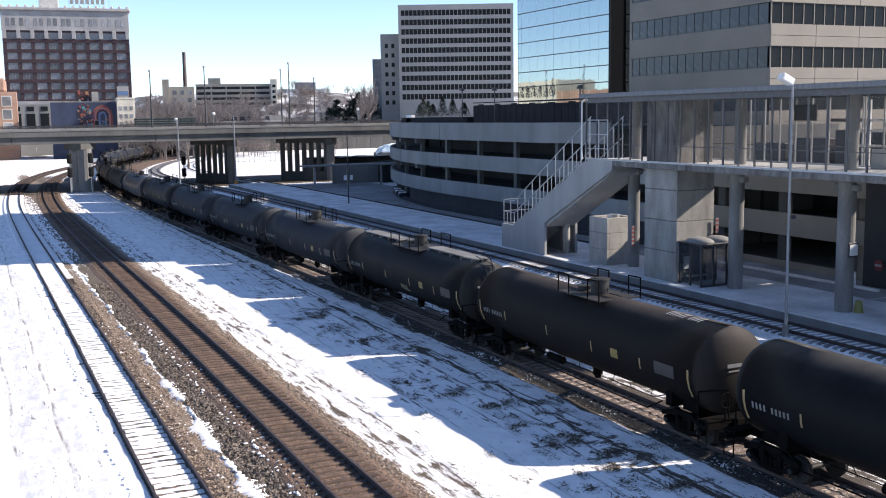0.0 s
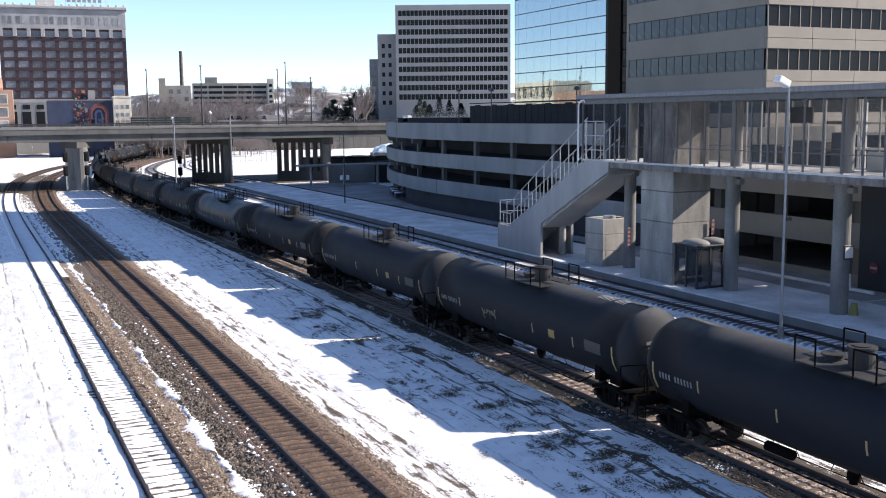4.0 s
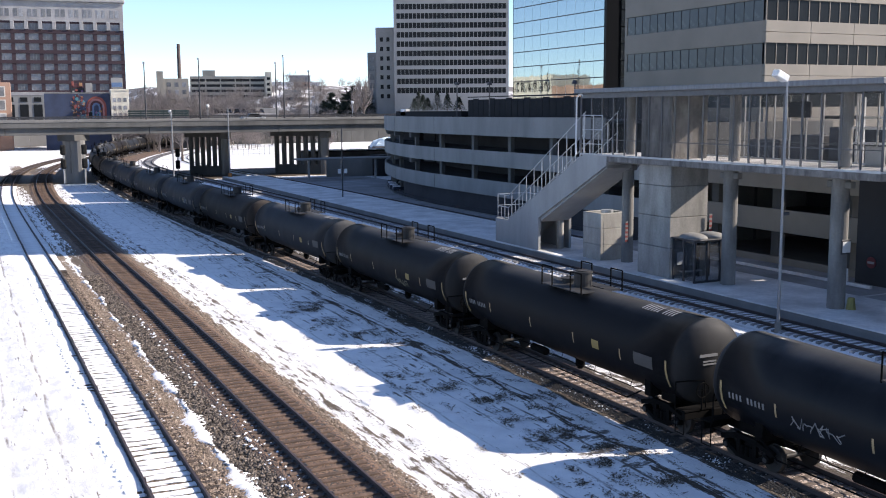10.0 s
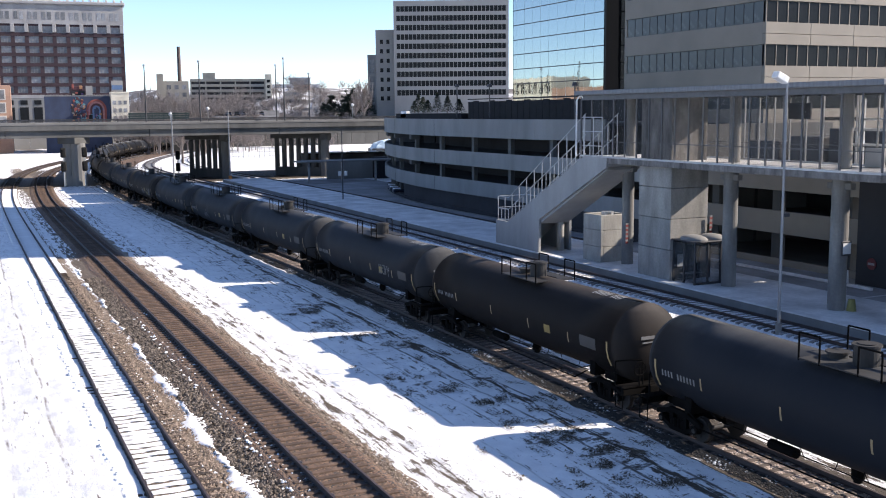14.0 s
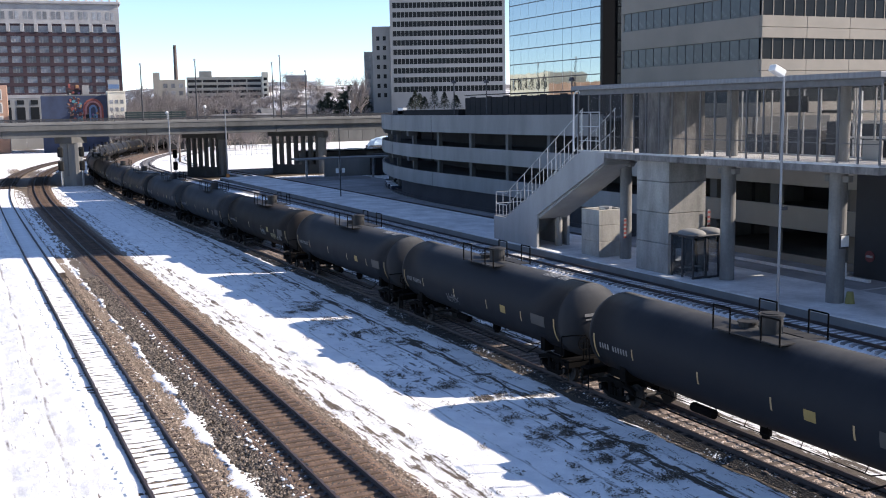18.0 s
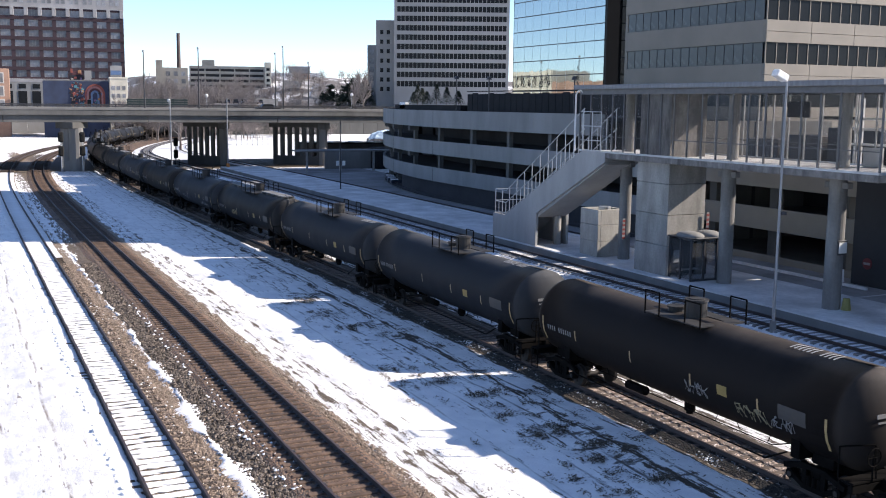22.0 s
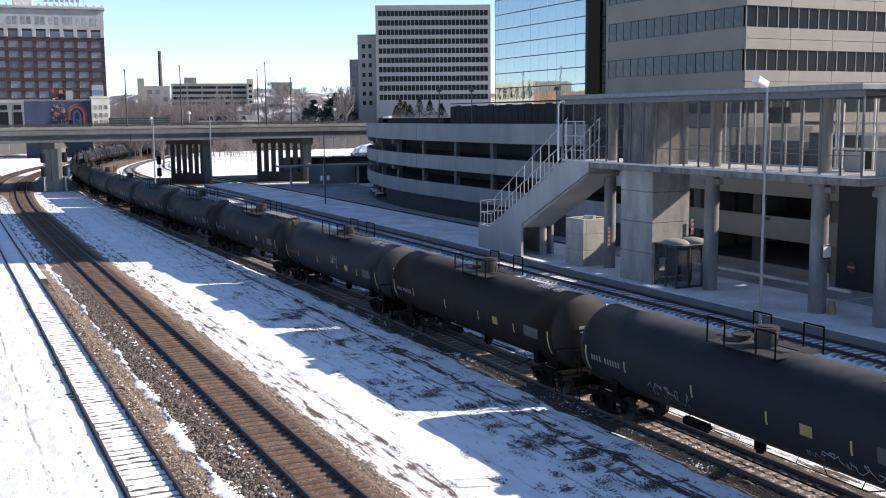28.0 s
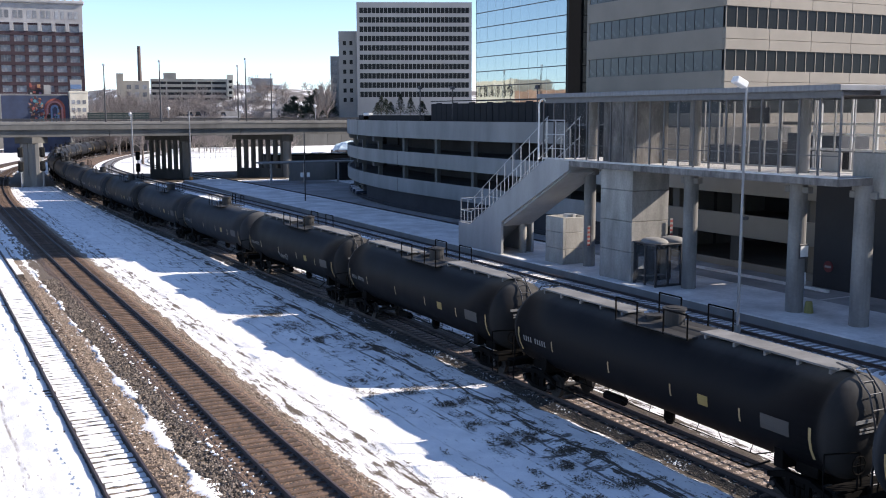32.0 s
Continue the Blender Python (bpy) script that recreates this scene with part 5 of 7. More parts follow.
def south_walkway():
    w = thing("south_walkway", pose(0, 0, 0), "raised walkway with a solid concrete parapet", "walkway", kind="structure")
    x0, x1, y0, y1 = 43.0, 47.2, 31.0, 36.9
    part("deck", boxes((x0 + 0.3, x1, y0, y1, 7.1, 7.5)), COL_MAT, w)
    part("parapet", boxes((x0, x0 + 0.3, y0, y1, 7.1, 9.35), bevel=0.04), COL_MAT, w)
    part("parapet", boxes((x1, x1 + 0.3, y0, y1, 7.1, 9.35), bevel=0.04), COL_MAT, w)
    part("roof", boxes((x0 - 0.4, x1 + 0.7, y0, y1 - 1.8, 12.2, 12.5), bevel=0.03), ROOF_STEEL, w)
    part("roof_snow", boxes((x0 - 0.3, x1 + 0.6, y0, y1 - 2.0, 12.5, 12.62), bevel=0.03), SNOW, w, "thin snow on the walkway roof")
    post = mesh_of("mullion", boxes((-0.06, 0.06, -0.05, 0.05, 9.35, 12.2)), FRAME_GREY)
    for k in range(3):
        for x in (x0 + 0.15, x1 + 0.15):
            part("mullion", post, None, w, m=pose(x, y0 + 0.3 + 1.75 * k, 0))
    for z in (9.9, 10.6):
        part("handrail", boxes((x0 + 0.12, x0 + 0.18, y0, y1 - 1.8, z - 0.04, z + 0.04)), STEEL, w)
    part("pier", rods((Vector((44.5, 32.5, 0.42)), Vector((44.5, 32.5, 7.1)), 0.5, 18)), COL_MAT, w)
    return w


south_walkway()

# added boxes that make the dark band behind the skywalk glass
ru = thing("rooftop_units", pose(0, 0, 0), "dark mechanical units on the parking deck roof", "roof units")
for k, (a, c, h) in enumerate(((48, 52.5, 2.6), (53.2, 56.4, 2.0), (57.2, 60.5, 1.6))):
    part("unit_casing", boxes((54.5, 57.5, a, c, 7.4, 7.4 + h), bevel=0.06), STEEL_DARK, ru)

# ---- office tower, glass tower and the far towers ----
def pushed(m, k=1.3):
    """A pose moved k times as far from the foot bridge and enlarged with it."""
    return pose(0, 0, 11.345) @ Matrix.Scale(k, 4) @ pose(0, 0, -11.345) @ m


def office():
    o = thing("office_tower", pushed(pose(60, 64.9, 0), 1.045), "beige precast office block with dark ribbon windows", "office building")
    L, D, fl, wh = 19.4, 88.0, 3.52, 1.72         # along the tracks, away from them, storey and window heights
    z, top, n = 9.58, 88, 0
    part("podium", boxes((0, D, 0, L, 0, 9.57)), PANEL_BEIGE, o)
    win_s = mesh_of("window_pane", boxes((0.03, 1.12, 0, 0.08, 0.03, wh - 0.03)), WINDOW_DARK)
    win_w = mesh_of("window_pane", boxes((0, 0.08, 0.03, 1.12, 0.03, wh - 0.03)), OFFICE_GLASS)
    bar_s = mesh_of("window_mullion", boxes((-0.035, 0.035, -0.05, 0.06, 0, wh)), PANEL_BEIGE)
    bar_w = mesh_of("window_mullion", boxes((-0.03, 0.06, -0.035, 0.035, 0, wh)), STEEL_DARK)
    while z < top:
        st = z + fl - wh
        for k in range(18 if z < 26 else 1):
            a, c = (D * k / 18, D * (k + 1) / 18) if z < 26 else (0, D)
            part("spandrel", boxes((a, c - 0.03, 0, 0.35, z + 0.88, st), bevel=0.015), PANEL_BEIGE, o)
            part("spandrel", boxes((a, c - 0.03, 0, 0.35, z, z + 0.85), bevel=0.015), PANEL_BEIGE, o)
        part("spandrel", boxes((0, 0.35, 0.36, L, z, st), bevel=0.02), PANEL_BEIGE, o)
        part("core_wall", boxes((0.5, D - 0.2, 0.5, L - 0.2, z, z + fl)), VOID, o)
        if 12 < z < 24:
            for k in range(29):
                part("window_pane", win_s, None, o, m=pose(k * 1.15 + 0.1, 0.14, st))
                part("window_mullion", bar_s, None, o, m=pose(k * 1.15 + 0.1, 0.14, st))
            part("window_band", boxes((33.6, D, 0.12, 0.3, st, st + wh)), WINDOW_DARK, o)
            for k in range(16):
                part("window_pane", win_w, None, o, m=pose(0.14, 0.5 + k * 1.17, st))
                part("window_mullion", bar_w, None, o, m=pose(0.14, 0.5 + k * 1.17, st))
        else:
            part("window_band", boxes((0.15, D, 0.12, 0.3, st, st + wh)), WINDOW_DARK, o)
            part("window_band", boxes((0.12, 0.3, 0.4, L, st, st + wh)), OFFICE_GLASS, o)
        for zz in (st, st + wh):
            part("window_rail", boxes((0.08, 0.16, 0.36, L, zz - 0.05, zz + 0.05)), STEEL_DARK, o)
        z += fl
        n += 1
    part("roof", boxes((0, D, 0, L, z, z + 0.6)), ROOF_GREY, o)
    part("return_wall", boxes((0.2, 6, L, L + 0.4, 0, z)), PANEL_BEIGE, o)
    return o


office()

MIRROR_GLASS, _nt, _b = nodes_of("blue_mirror_glass")
_b.inputs["Base Color"].default_value = (0.31, 0.355, 0.355, 1)
_b.inputs["Metallic"].default_value, _b.inputs["Roughness"].default_value = 0.95, 0.02
bump(_nt, _b, noise_of(_nt, coords(_nt), 0.5, 3, 0.5), 0.12, 0.03)


SMOKED = plain("black_glazing", (0.008, 0.009, 0.011), 0.3)
SMOKED.node_tree.nodes["Principled BSDF"].inputs["Specular IOR Level"].default_value = 0.1
MULLION_TEAL = plain("blue_grey_mullion", (0.42, 0.52, 0.55), 0.4, 0.3)


def glass_tower():
    g = thing("glass_tower", pushed(pose(134, 196.6, 0), 0.65), "mirror-glass office tower with dark floor lines", "office building")
    L, D, top = 42, 40, 44
    z = 3.4
    part("core", boxes((0.3, D, 0.3, L - 0.3, 0, top)), VOID, g)
    n = 0
    while z < top:
        part("glass_band", boxes((0, 0.25, 0, L, z + 0.12, z + 3.86)), MIRROR_GLASS, g)
        part("floor_line", boxes((-0.04, 0.2, 0, L, z - 0.1, z + 0.12)), STEEL_DARK, g)
        part("glass_band", boxes((0, D, L - 0.25, L, z + 0.12, z + 3.86)), MIRROR_GLASS, g)
        z += 3.78
    part("dark_return", boxes((0.1, 4.0, -0.7, -0.1, 0, top)), SMOKED, g)
    for k in range(10):
        part("glass_band", boxes((4.1, 12, -0.9, -0.6, 3.5 + 3.78 * k, 7.05 + 3.78 * k)), MIRROR_GLASS, g)
    for k in range(1, 11):
        part("glass_mullion", boxes((-0.015, 0.2, 4 * k - 0.02, 4 * k + 0.02, 3.4, top)), MULLION_TEAL, g)
    return g


glass_tower()


def tower(name, label, cx, cy, yaw, width, depth, z0, z1, cols, rows, ww, wh, wall, first, floor, group_mesh, edge=1.0, win=WINDOW_DARK, cat="office building"):
    """A tower whose front (local -y) carries a grid of real window panes set into recesses between piers and spandrels."""
    t = thing(name, pose(cx, cy, 0, 0, 0, yaw), label, cat)
    part("wall", boxes((0, width, 0.4, depth, -2, z1)), wall, t)
    step = (width - 2 * edge) / cols
    pier_m = mesh_of("wall_pier", boxes((-(step - ww) / 2, (step - ww) / 2, 0, 0.42, first - 0.3, first + rows * floor)), wall)
    for k in range(cols + 1):
        part("wall_pier", pier_m, None, t, m=pose(edge + k * step, 0, 0))
    for r in range(rows + 1):
        zz = first + r * floor
        part("spandrel", boxes((0, width, -0.1, 0.41, zz - (floor - wh), zz)), wall, t)
    part("parapet", boxes((0, width, -0.15, 0.4, first + rows * floor - 0.1, z1)), wall, t)
    for a in (0, width - edge * 0.8):
        part("corner_pier", boxes((a, a + edge * 0.8, -0.02, 0.4, -2, first + rows * floor)), wall, t)
    part("base_wall", boxes((0, width, -0.03, 0.4, -2, first - floor + wh)), wall, t)
    pm = mesh_of("window_pane", boxes((-ww / 2, ww / 2, 0.2, 0.3, 0, wh)), win)
    n = 0
    rest = bmesh.new()
    for r in range(rows):
        for c in range(cols):
            m = pose(edge + (c + 0.5) * step, 0, first + r * floor)
            if n < 300:
                part("window_pane", pm, None, t, m=m)
                n += 1
            else:
                x, zz = edge + (c + 0.5) * step, first + r * floor
                box(rest, x - ww / 2, x + ww / 2, 0.2, 0.3, zz, zz + wh)
    if n >= 300:
        tagged(part("more_windows", rest, win, t), kind="stuff")
    return t


tower("white_office_tower", "white precast office tower with a grid of dark windows", 150.7, 359.7, -26, 43.2, 20, 0, 52.8, 27, 10, 1.37, 2.05, WHITE_PANEL, 17.7, 3.45, "w")
tower("grey_hospital_tower", "plain grey concrete tower with small windows", 148.0, 371.4, -26, 7.0, 20, 0, 42.9, 2, 7, 1.2, 1.6, GREY_PANEL, 16, 3.6, "h")

# ---- the brick hotel ----
hotel = tower("brick_hotel", "dark red brick hotel with pale stone top floors", 11.2, 299.8, -5.3, 32.4, 24, 0, 35.7, 9, 7, 2.5, 1.75, BRICK_RED, 17.4, 2.68, "hotel", 0.5, WINDOW_GREY, "hotel")
hotel.matrix_basis = pushed(hotel.matrix_basis.copy(), 1.75)
part("stone_attic", boxes((-0.1, 32.5, -0.25, 24, 35.75, 41.0), bevel=0.05), ATTIC_STONE, hotel)
part("cornice", boxes((-0.6, 33.0, -0.9, 24, 41.0, 41.9), bevel=0.2), ATTIC_STONE, hotel)
crest = mesh_of("crest_block", boxes((-0.3, 0.3, -0.2, 0.2, 41.9, 42.5), bevel=0.1), STONE_PALE)
for k in range(17):
    part("crest_block", crest, None, hotel, m=pose(0.2 + 2 * k, -0.6, 0))
att = mesh_of("attic_window", boxes((-0.45, 0.45, -0.3, -0.2, 37.0, 39.0)), WINDOW_GREY)
for k in range(9):
    for o in (-0.7, 0.7):
        part("attic_window", att, None, hotel, m=pose(2.25 + 3.49 * k + o, 0, 0))
band = mesh_of("capital", boxes((-0.5, 0.5, -0.4, -0.05, 33.6, 35.8), bevel=0.08), ATTIC_STONE)
for k in range(10):
    part("capital", band, None, hotel, m=pose(0.5 + 3.49 * k, 0, 0))
part("stone_course", boxes((-0.1, 32.5, -0.35, 0.0, 16.0, 16.9), bevel=0.05), ATTIC_STONE, hotel)
part("stone_base", boxes((-0.1, 32.5, -0.3, 0.0, 0, 16.0)), CONCRETE_PALE, hotel)
for k in range(9):
    part("arched_window", boxes((1.2 + 3.49 * k, 3.4 + 3.49 * k, -0.42, -0.28, 9.4, 13.6), bevel=0.05), WINDOW_DARK, hotel)
    part("base_window", boxes((1.4 + 3.49 * k, 3.2 + 3.49 * k, -0.42, -0.28, 14.3, 15.5)), WINDOW_DARK, hotel)
mull = mesh_of("window_mullion", boxes((-0.40, -0.32, 0.12, 0.2, 0, 1.75), (0.32, 0.40, 0.12, 0.2, 0, 1.75)), GREY_PANEL)
for r in range(7):
    for c in range(9):
        part("window_mullion", mull, None, hotel, m=pose(0.5 + 3.489 * (c + 0.5), 0, 17.4 + 2.68 * r))
part("roof_house", boxes((9.5, 14.5, 4, 9, 41, 44.8), bevel=0.1), STONE_PALE, hotel)
part("water_tank", rods((Vector((12, 6.5, 44.8)), Vector((12, 6.5, 47)), 1.7, 16)), WHITE_PANEL, hotel)
sg = thing("roof_sign", pushed(pose(11.2, 299.8, 0, 0, 0, -5.3), 1.75), "white letters, too blurred to read, on a roof scaffold", "sign")
for k in range(7):
    part("sign_letter", boxes((17.5 + 1.35 * k, 18.4 + 1.35 * k, 2.0, 2.2, 43.2, 45.2), bevel=0.05), WHITE_PANEL, sg)
for k in range(9):
    part("scaffold_post", boxes((17.2 + 1.3 * k, 17.3 + 1.3 * k, 2.25, 2.35, 41.0, 46.5)), STEEL, sg)

# ---- far streets and the hill ----
NAVY = stuff_mat("navy_painted_wall", (0.03, 0.045, 0.09), 0.8, 0, 0.25, 4, 0.3, 0.2)
CREAM = stuff_mat("cream_stucco", (0.66, 0.61, 0.50), 0.85, 0, 0.15, 4, 0.3, 0.2)
MURAL = [plain("mural_" + n, c, 0.8) for n, c in (("red", (0.22, 0.06, 0.05)), ("purple", (0.16, 0.10, 0.2)), ("teal", (0.07, 0.2, 0.24)), ("ochre", (0.3, 0.16, 0.08)), ("rose", (0.32, 0.16, 0.16)), ("blue", (0.1, 0.17, 0.3)), ("black", (0.02, 0.02, 0.025)), ("maroon", (0.07, 0.025, 0.03)), ("ivory", (0.3, 0.28, 0.25)))]


def mural_building():
    b = thing("mural_building", pushed(pose(19.1, 259.2, 0, 0, 0, -5.5)), "navy warehouse painted with a bright abstract mural", "warehouse")
    part("wall", boxes((0, 14.8, 0, 18, -1, 15.8), bevel=0.05), NAVY, b)
    part("roof", boxes((0.1, 14.7, 0.1, 18, 15.8, 16.1)), ROOF_GREY, b)
    r = random.Random(5)
    dark = [MURAL[i] for i in (6, 7, 0, 6, 7, 3, 2)]

    def patch(x, z, w, h, n, mat, k, turn=0.0):
        bm = bmesh.new()
        bmesh.ops.create_cone(bm, cap_ends=True, segments=n, radius1=1, radius2=1, depth=0.05, matrix=Matrix.Translation((x, -0.03 - 0.004 * (k % 12), z)) @ Matrix.Rotation(turn, 4, "Y") @ Matrix.Diagonal((w, 1, h, 1)) @ pose(0, 0, 0, 90, 0, 0))
        part("mural_shape", bm, mat, b)
    # a dark winding mass up the wall
    for k in range(70):
        z = 9.6 + 6.0 * r.random()
        x = 7.5 + 1.7 * r.uniform(-1, 1) * (1.25 - 0.1 * (z - 9.6))
        patch(x, z, r.uniform(0.12, 0.5), r.uniform(0.12, 0.6), r.choice((4, 5, 7)), dark[k % 7], k, r.uniform(-1, 1))
    for k in range(26):
        patch(7.5 + 1.6 * r.uniform(-1, 1), 9.8 + 5.4 * r.random(), r.uniform(0.06, 0.16), r.uniform(0.1, 0.3), 5, MURAL[(1, 4, 5, 8)[k % 4]], 5 + k % 7, r.uniform(-1, 1))
    # nested arches
    for rad, mat in ((2.3, MURAL[0]), (1.85, MURAL[4]), (1.4, MURAL[7]), (0.95, MURAL[5])):
        bm = bmesh.new()
        for k in range(14):
            a0, a1 = math.pi * k / 14, math.pi * (k + 1) / 14
            q = [bm.verts.new((11.6 + q2 * math.cos(a), -0.09, 12.6 + q2 * 1.1 * math.sin(a))) for q2, a in ((rad, a0), (rad, a1), (rad - 0.42, a1), (rad - 0.42, a0))]
            bm.faces.new(q)
        part("mural_arch", bm, mat, b)
        part("mural_arch", boxes((11.6 - rad, 11.6 - rad + 0.42, -0.09, -0.06, 9.0, 12.6), (11.6 + rad - 0.42, 11.6 + rad, -0.09, -0.06, 9.0, 12.6)), mat, b)
    for k in range(22):
        patch(11.4 + r.uniform(-2.2, 2.2), 9.6 + 3.6 * r.random(), r.uniform(0.1, 0.35), r.uniform(0.12, 0.4), r.choice((5, 8)), MURAL[(1, 2, 5, 3, 6)[k % 5]], k + 3)
    # cut-out shapes over the roofline
    part("painted_gable", boxes((6.0, 9.2, 1.0, 1.3, 15.8, 17.2), bevel=0.1), MURAL[6], b)
    part("painted_gable", boxes((6.4, 8.8, 1.0, 1.3, 17.2, 18.2), bevel=0.1), MURAL[7], b)
    for x, z, w, h, i in ((6.5, 18.2, 0.5, 1.0, 0), (8.3, 18.0, 0.7, 0.8, 3), (7.3, 16.6, 0.6, 0.5, 0), (8.6, 16.4, 0.5, 0.5, 1), (6.6, 16.3, 0.5, 0.4, 8)):
        part("painted_ornament", boxes((x - w / 2, x + w / 2, 0.9, 1.0, z - h / 2, z + h / 2), bevel=0.04), MURAL[i], b)
    part("billboard", boxes((9.4, 10.9, 0.5, 0.7, 15.6, 18.3), bevel=0.02), WHITE_PANEL, b, "blank white billboard")
    part("window", boxes((9.8, 10.6, -0.12, 0.0, 10.0, 11.4)), WINDOW_DARK, b)
    return b


mural_building()


def cream_house():
    h = thing("cream_building", pushed(pose(33.4, 252.6, 0, 0, 0, -6)), "narrow cream building with a blue roof sign", "building")
    part("wall", boxes((0, 4.0, 0, 12, -1, 16.4), bevel=0.05), CREAM, h)
    part("parapet", boxes((-0.1, 4.1, -0.1, 12, 16.4, 16.8)), CREAM, h)
    for z in (10.2, 12.0, 13.8):
        for k in range(3):
            part("window", boxes((0.4 + 1.2 * k, 1.1 + 1.2 * k, -0.06, 0.02, z, z + 0.9)), WINDOW_GREY, h)
    s = part("roof_sign", boxes((0.2, 2.8, 0.3, 0.5, 16.9, 19.4), bevel=0.02), WHITE_PANEL, h, "white and blue billboard")
    part("sign_panel", boxes((0.3, 2.7, 0.22, 0.3, 17.3, 18.3)), MURAL[5], s)
    return h


cream_house()


def orange_house():
    h = thing("orange_brick_building", pushed(pose(-14, 231.5, 0, 0, 0, -3), 1.5), "orange brick building with pale window surrounds", "building")
    part("wall", boxes((0, 24.6, 0, 14, -1, 17.6), bevel=0.05), BRICK_ORANGE, h)
    part("gable", boxes((10, 22.6, 0, 14, 17.6, 20.4), bevel=0.4), BRICK_ORANGE, h)
    for r in range(3):
        for k in range(9):
            part("window", boxes((1.0 + 2.6 * k, 2.6 + 2.6 * k, -0.08, 0.03, 9.4 + 2.7 * r, 11.2 + 2.7 * r)), WINDOW_GREY, h)
            part("window_surround", boxes((0.8 + 2.6 * k, 2.8 + 2.6 * k, -0.05, 0.02, 9.2 + 2.7 * r, 11.4 + 2.7 * r)), STONE_PALE, h)
    return h


orange_house()
wl = thing("yard_wall", pose(2.0, 385, 0, 0, 0, -3), "long pale warehouse wall behind the snowy yard", "warehouse")
for k in range(5):
    part("wall_panel", boxes((7 * k, 7 * k + 6.88, 0, 6, -1, 7.6), bevel=0.04), GREY_PANEL, wl)
part("roof", boxes((0, 35, 0.1, 6, 7.6, 7.9)), ROOF_GREY, wl)


def banded_garage(name, label, m, width, depth, levels, floor, wall, z0, open_h):
    g = thing(name, m, label, "parking garage")
    part("core", boxes((0.4, width - 0.4, 0.8, depth, z0, z0 + levels * floor)), VOID, g)
    for k in range(levels + 1):
        part("spandrel", boxes((0, width, 0, 0.5, z0 + k * floor - (floor - open_h), z0 + k * floor), bevel=0.04), wall, g)
    col = mesh_of("column", boxes((-0.3, 0.3, 0.1, 0.7, z0, z0 + levels * floor)), wall)
    n = max(2, int(width / 7))
    for k in range(n + 1):
        part("column", col, None, g, m=pose(0.3 + (width - 0.6) * k / n, 0, 0))
    return g


CHIMNEY = stuff_mat("chimney_brick", (0.13, 0.10, 0.09), 0.9, 0, 0.2, 3, 0.2, 0.2)
fg = banded_garage("hillside_garage", "beige open parking garage on the far hill", pose(105.0, 509.8, 0, 0, 0, -14.5), 36.4, 20, 4, 2.6, FAR_BEIGE, 18.2, 1.25)
part("stair_tower", boxes((36.4, 39.6, -0.5, 8, 14, 30.8), bevel=0.1), CREAM, fg)
for k in range(4):
    part("stair_opening", boxes((37.2, 38.8, -0.6, -0.45, 18.6 + 2.7 * k, 20.0 + 2.7 * k)), WINDOW_DARK, fg)
part("upper_storey", boxes((6, 12, 3, 9, 28.6, 31.6)), FAR_BEIGE, fg)

ch = thing("boiler_house", pose(103.6, 591, 0, 0, 0, -10), "beige boiler house on the hill with a tall brick chimney", "building")
part("wall", boxes((0, 17, 0, 20, 8, 30.0), bevel=0.1), FAR_BEIGE, ch)
part("stair_tower", boxes((-0.5, 3.2, -0.5, 6, 8, 34.0)), FAR_BEIGE, ch)
part("chimney", rods((Vector((12.2, 2, 20)), Vector((12.2, 2, 49.2)), 1.25, 14, 0.95)), CHIMNEY, ch, "dark brick chimney")
for r in range(3):
    for k in range(3):
        part("window", boxes((5 + 4.2 * k, 7.2 + 4.2 * k, -0.06, 0.02, 17 + 4.2 * r, 19.4 + 4.2 * r)), WINDOW_GREY, ch)

fw = thing("hill_clinic", pose(179, 624.9, 0, 0, 0, -17), "low white modern building with a glazed upper storey", "building")
part("wall", boxes((0, 30, 0, 18, 12, 29.5), bevel=0.1), WHITE_PAINT, fw)
part("glazed_storey", boxes((11, 24, -0.2, 16, 29.5, 33.2), bevel=0.05), WINDOW_GREY, fw)
part("roof", boxes((10.4, 24.6, -0.6, 16.5, 33.2, 33.7)), WHITE_PAINT, fw)
for k in range(7):
    part("window", boxes((1.2 + 4.1 * k, 3.8 + 4.1 * k, -0.06, 0.02, 25.4, 27.4)), WINDOW_GREY, fw)
tb = tower("teal_tower", "small teal-glazed tower behind the hospital", 152.3, 391.4, -24, 6.0, 12, 0, 34.6, 2, 6, 1.9, 2.2, GREY_PANEL, 13.5, 3.4, "t", 0.4, WINDOW_GREY)

# retaining wall under and behind the bridge, in cast panels
rw = thing("retaining_wall", pose(0, 330, 0), "tall grey retaining wall in cast panels", "wall", kind="structure")
for k in range(-2, 14):
    part("wall_panel", boxes((72 + 5 * k, 76.94 + 5 * k, 0, 0.8, -0.3, 6.5), bevel=0.05), CONCRETE_DARK, rw)
fn = thing("yard_fence", pose(0, 262, 0), "thin steel fence across the snowy yard", "fence")
for k in range(12):
    part("fence_post", rods((Vector((60 + 1.4 * k, 0, -0.2)), Vector((60 + 1.4 * k, 0, 2.6)), 0.06, 6)), STEEL, fn)
for z in (0.4, 1.5, 2.6):
    part("fence_bar", boxes((60, 75.4, -0.04, 0.04, z - 0.04, z + 0.04)), STEEL, fn)
ab = part("bridge_abutment", boxes((86, 110, 172, 188, -0.2, 7.7), bevel=0.1), CONCRETE_DARK)
tagged(ab, "grey concrete bridge abutment", "abutment", kind="structure")

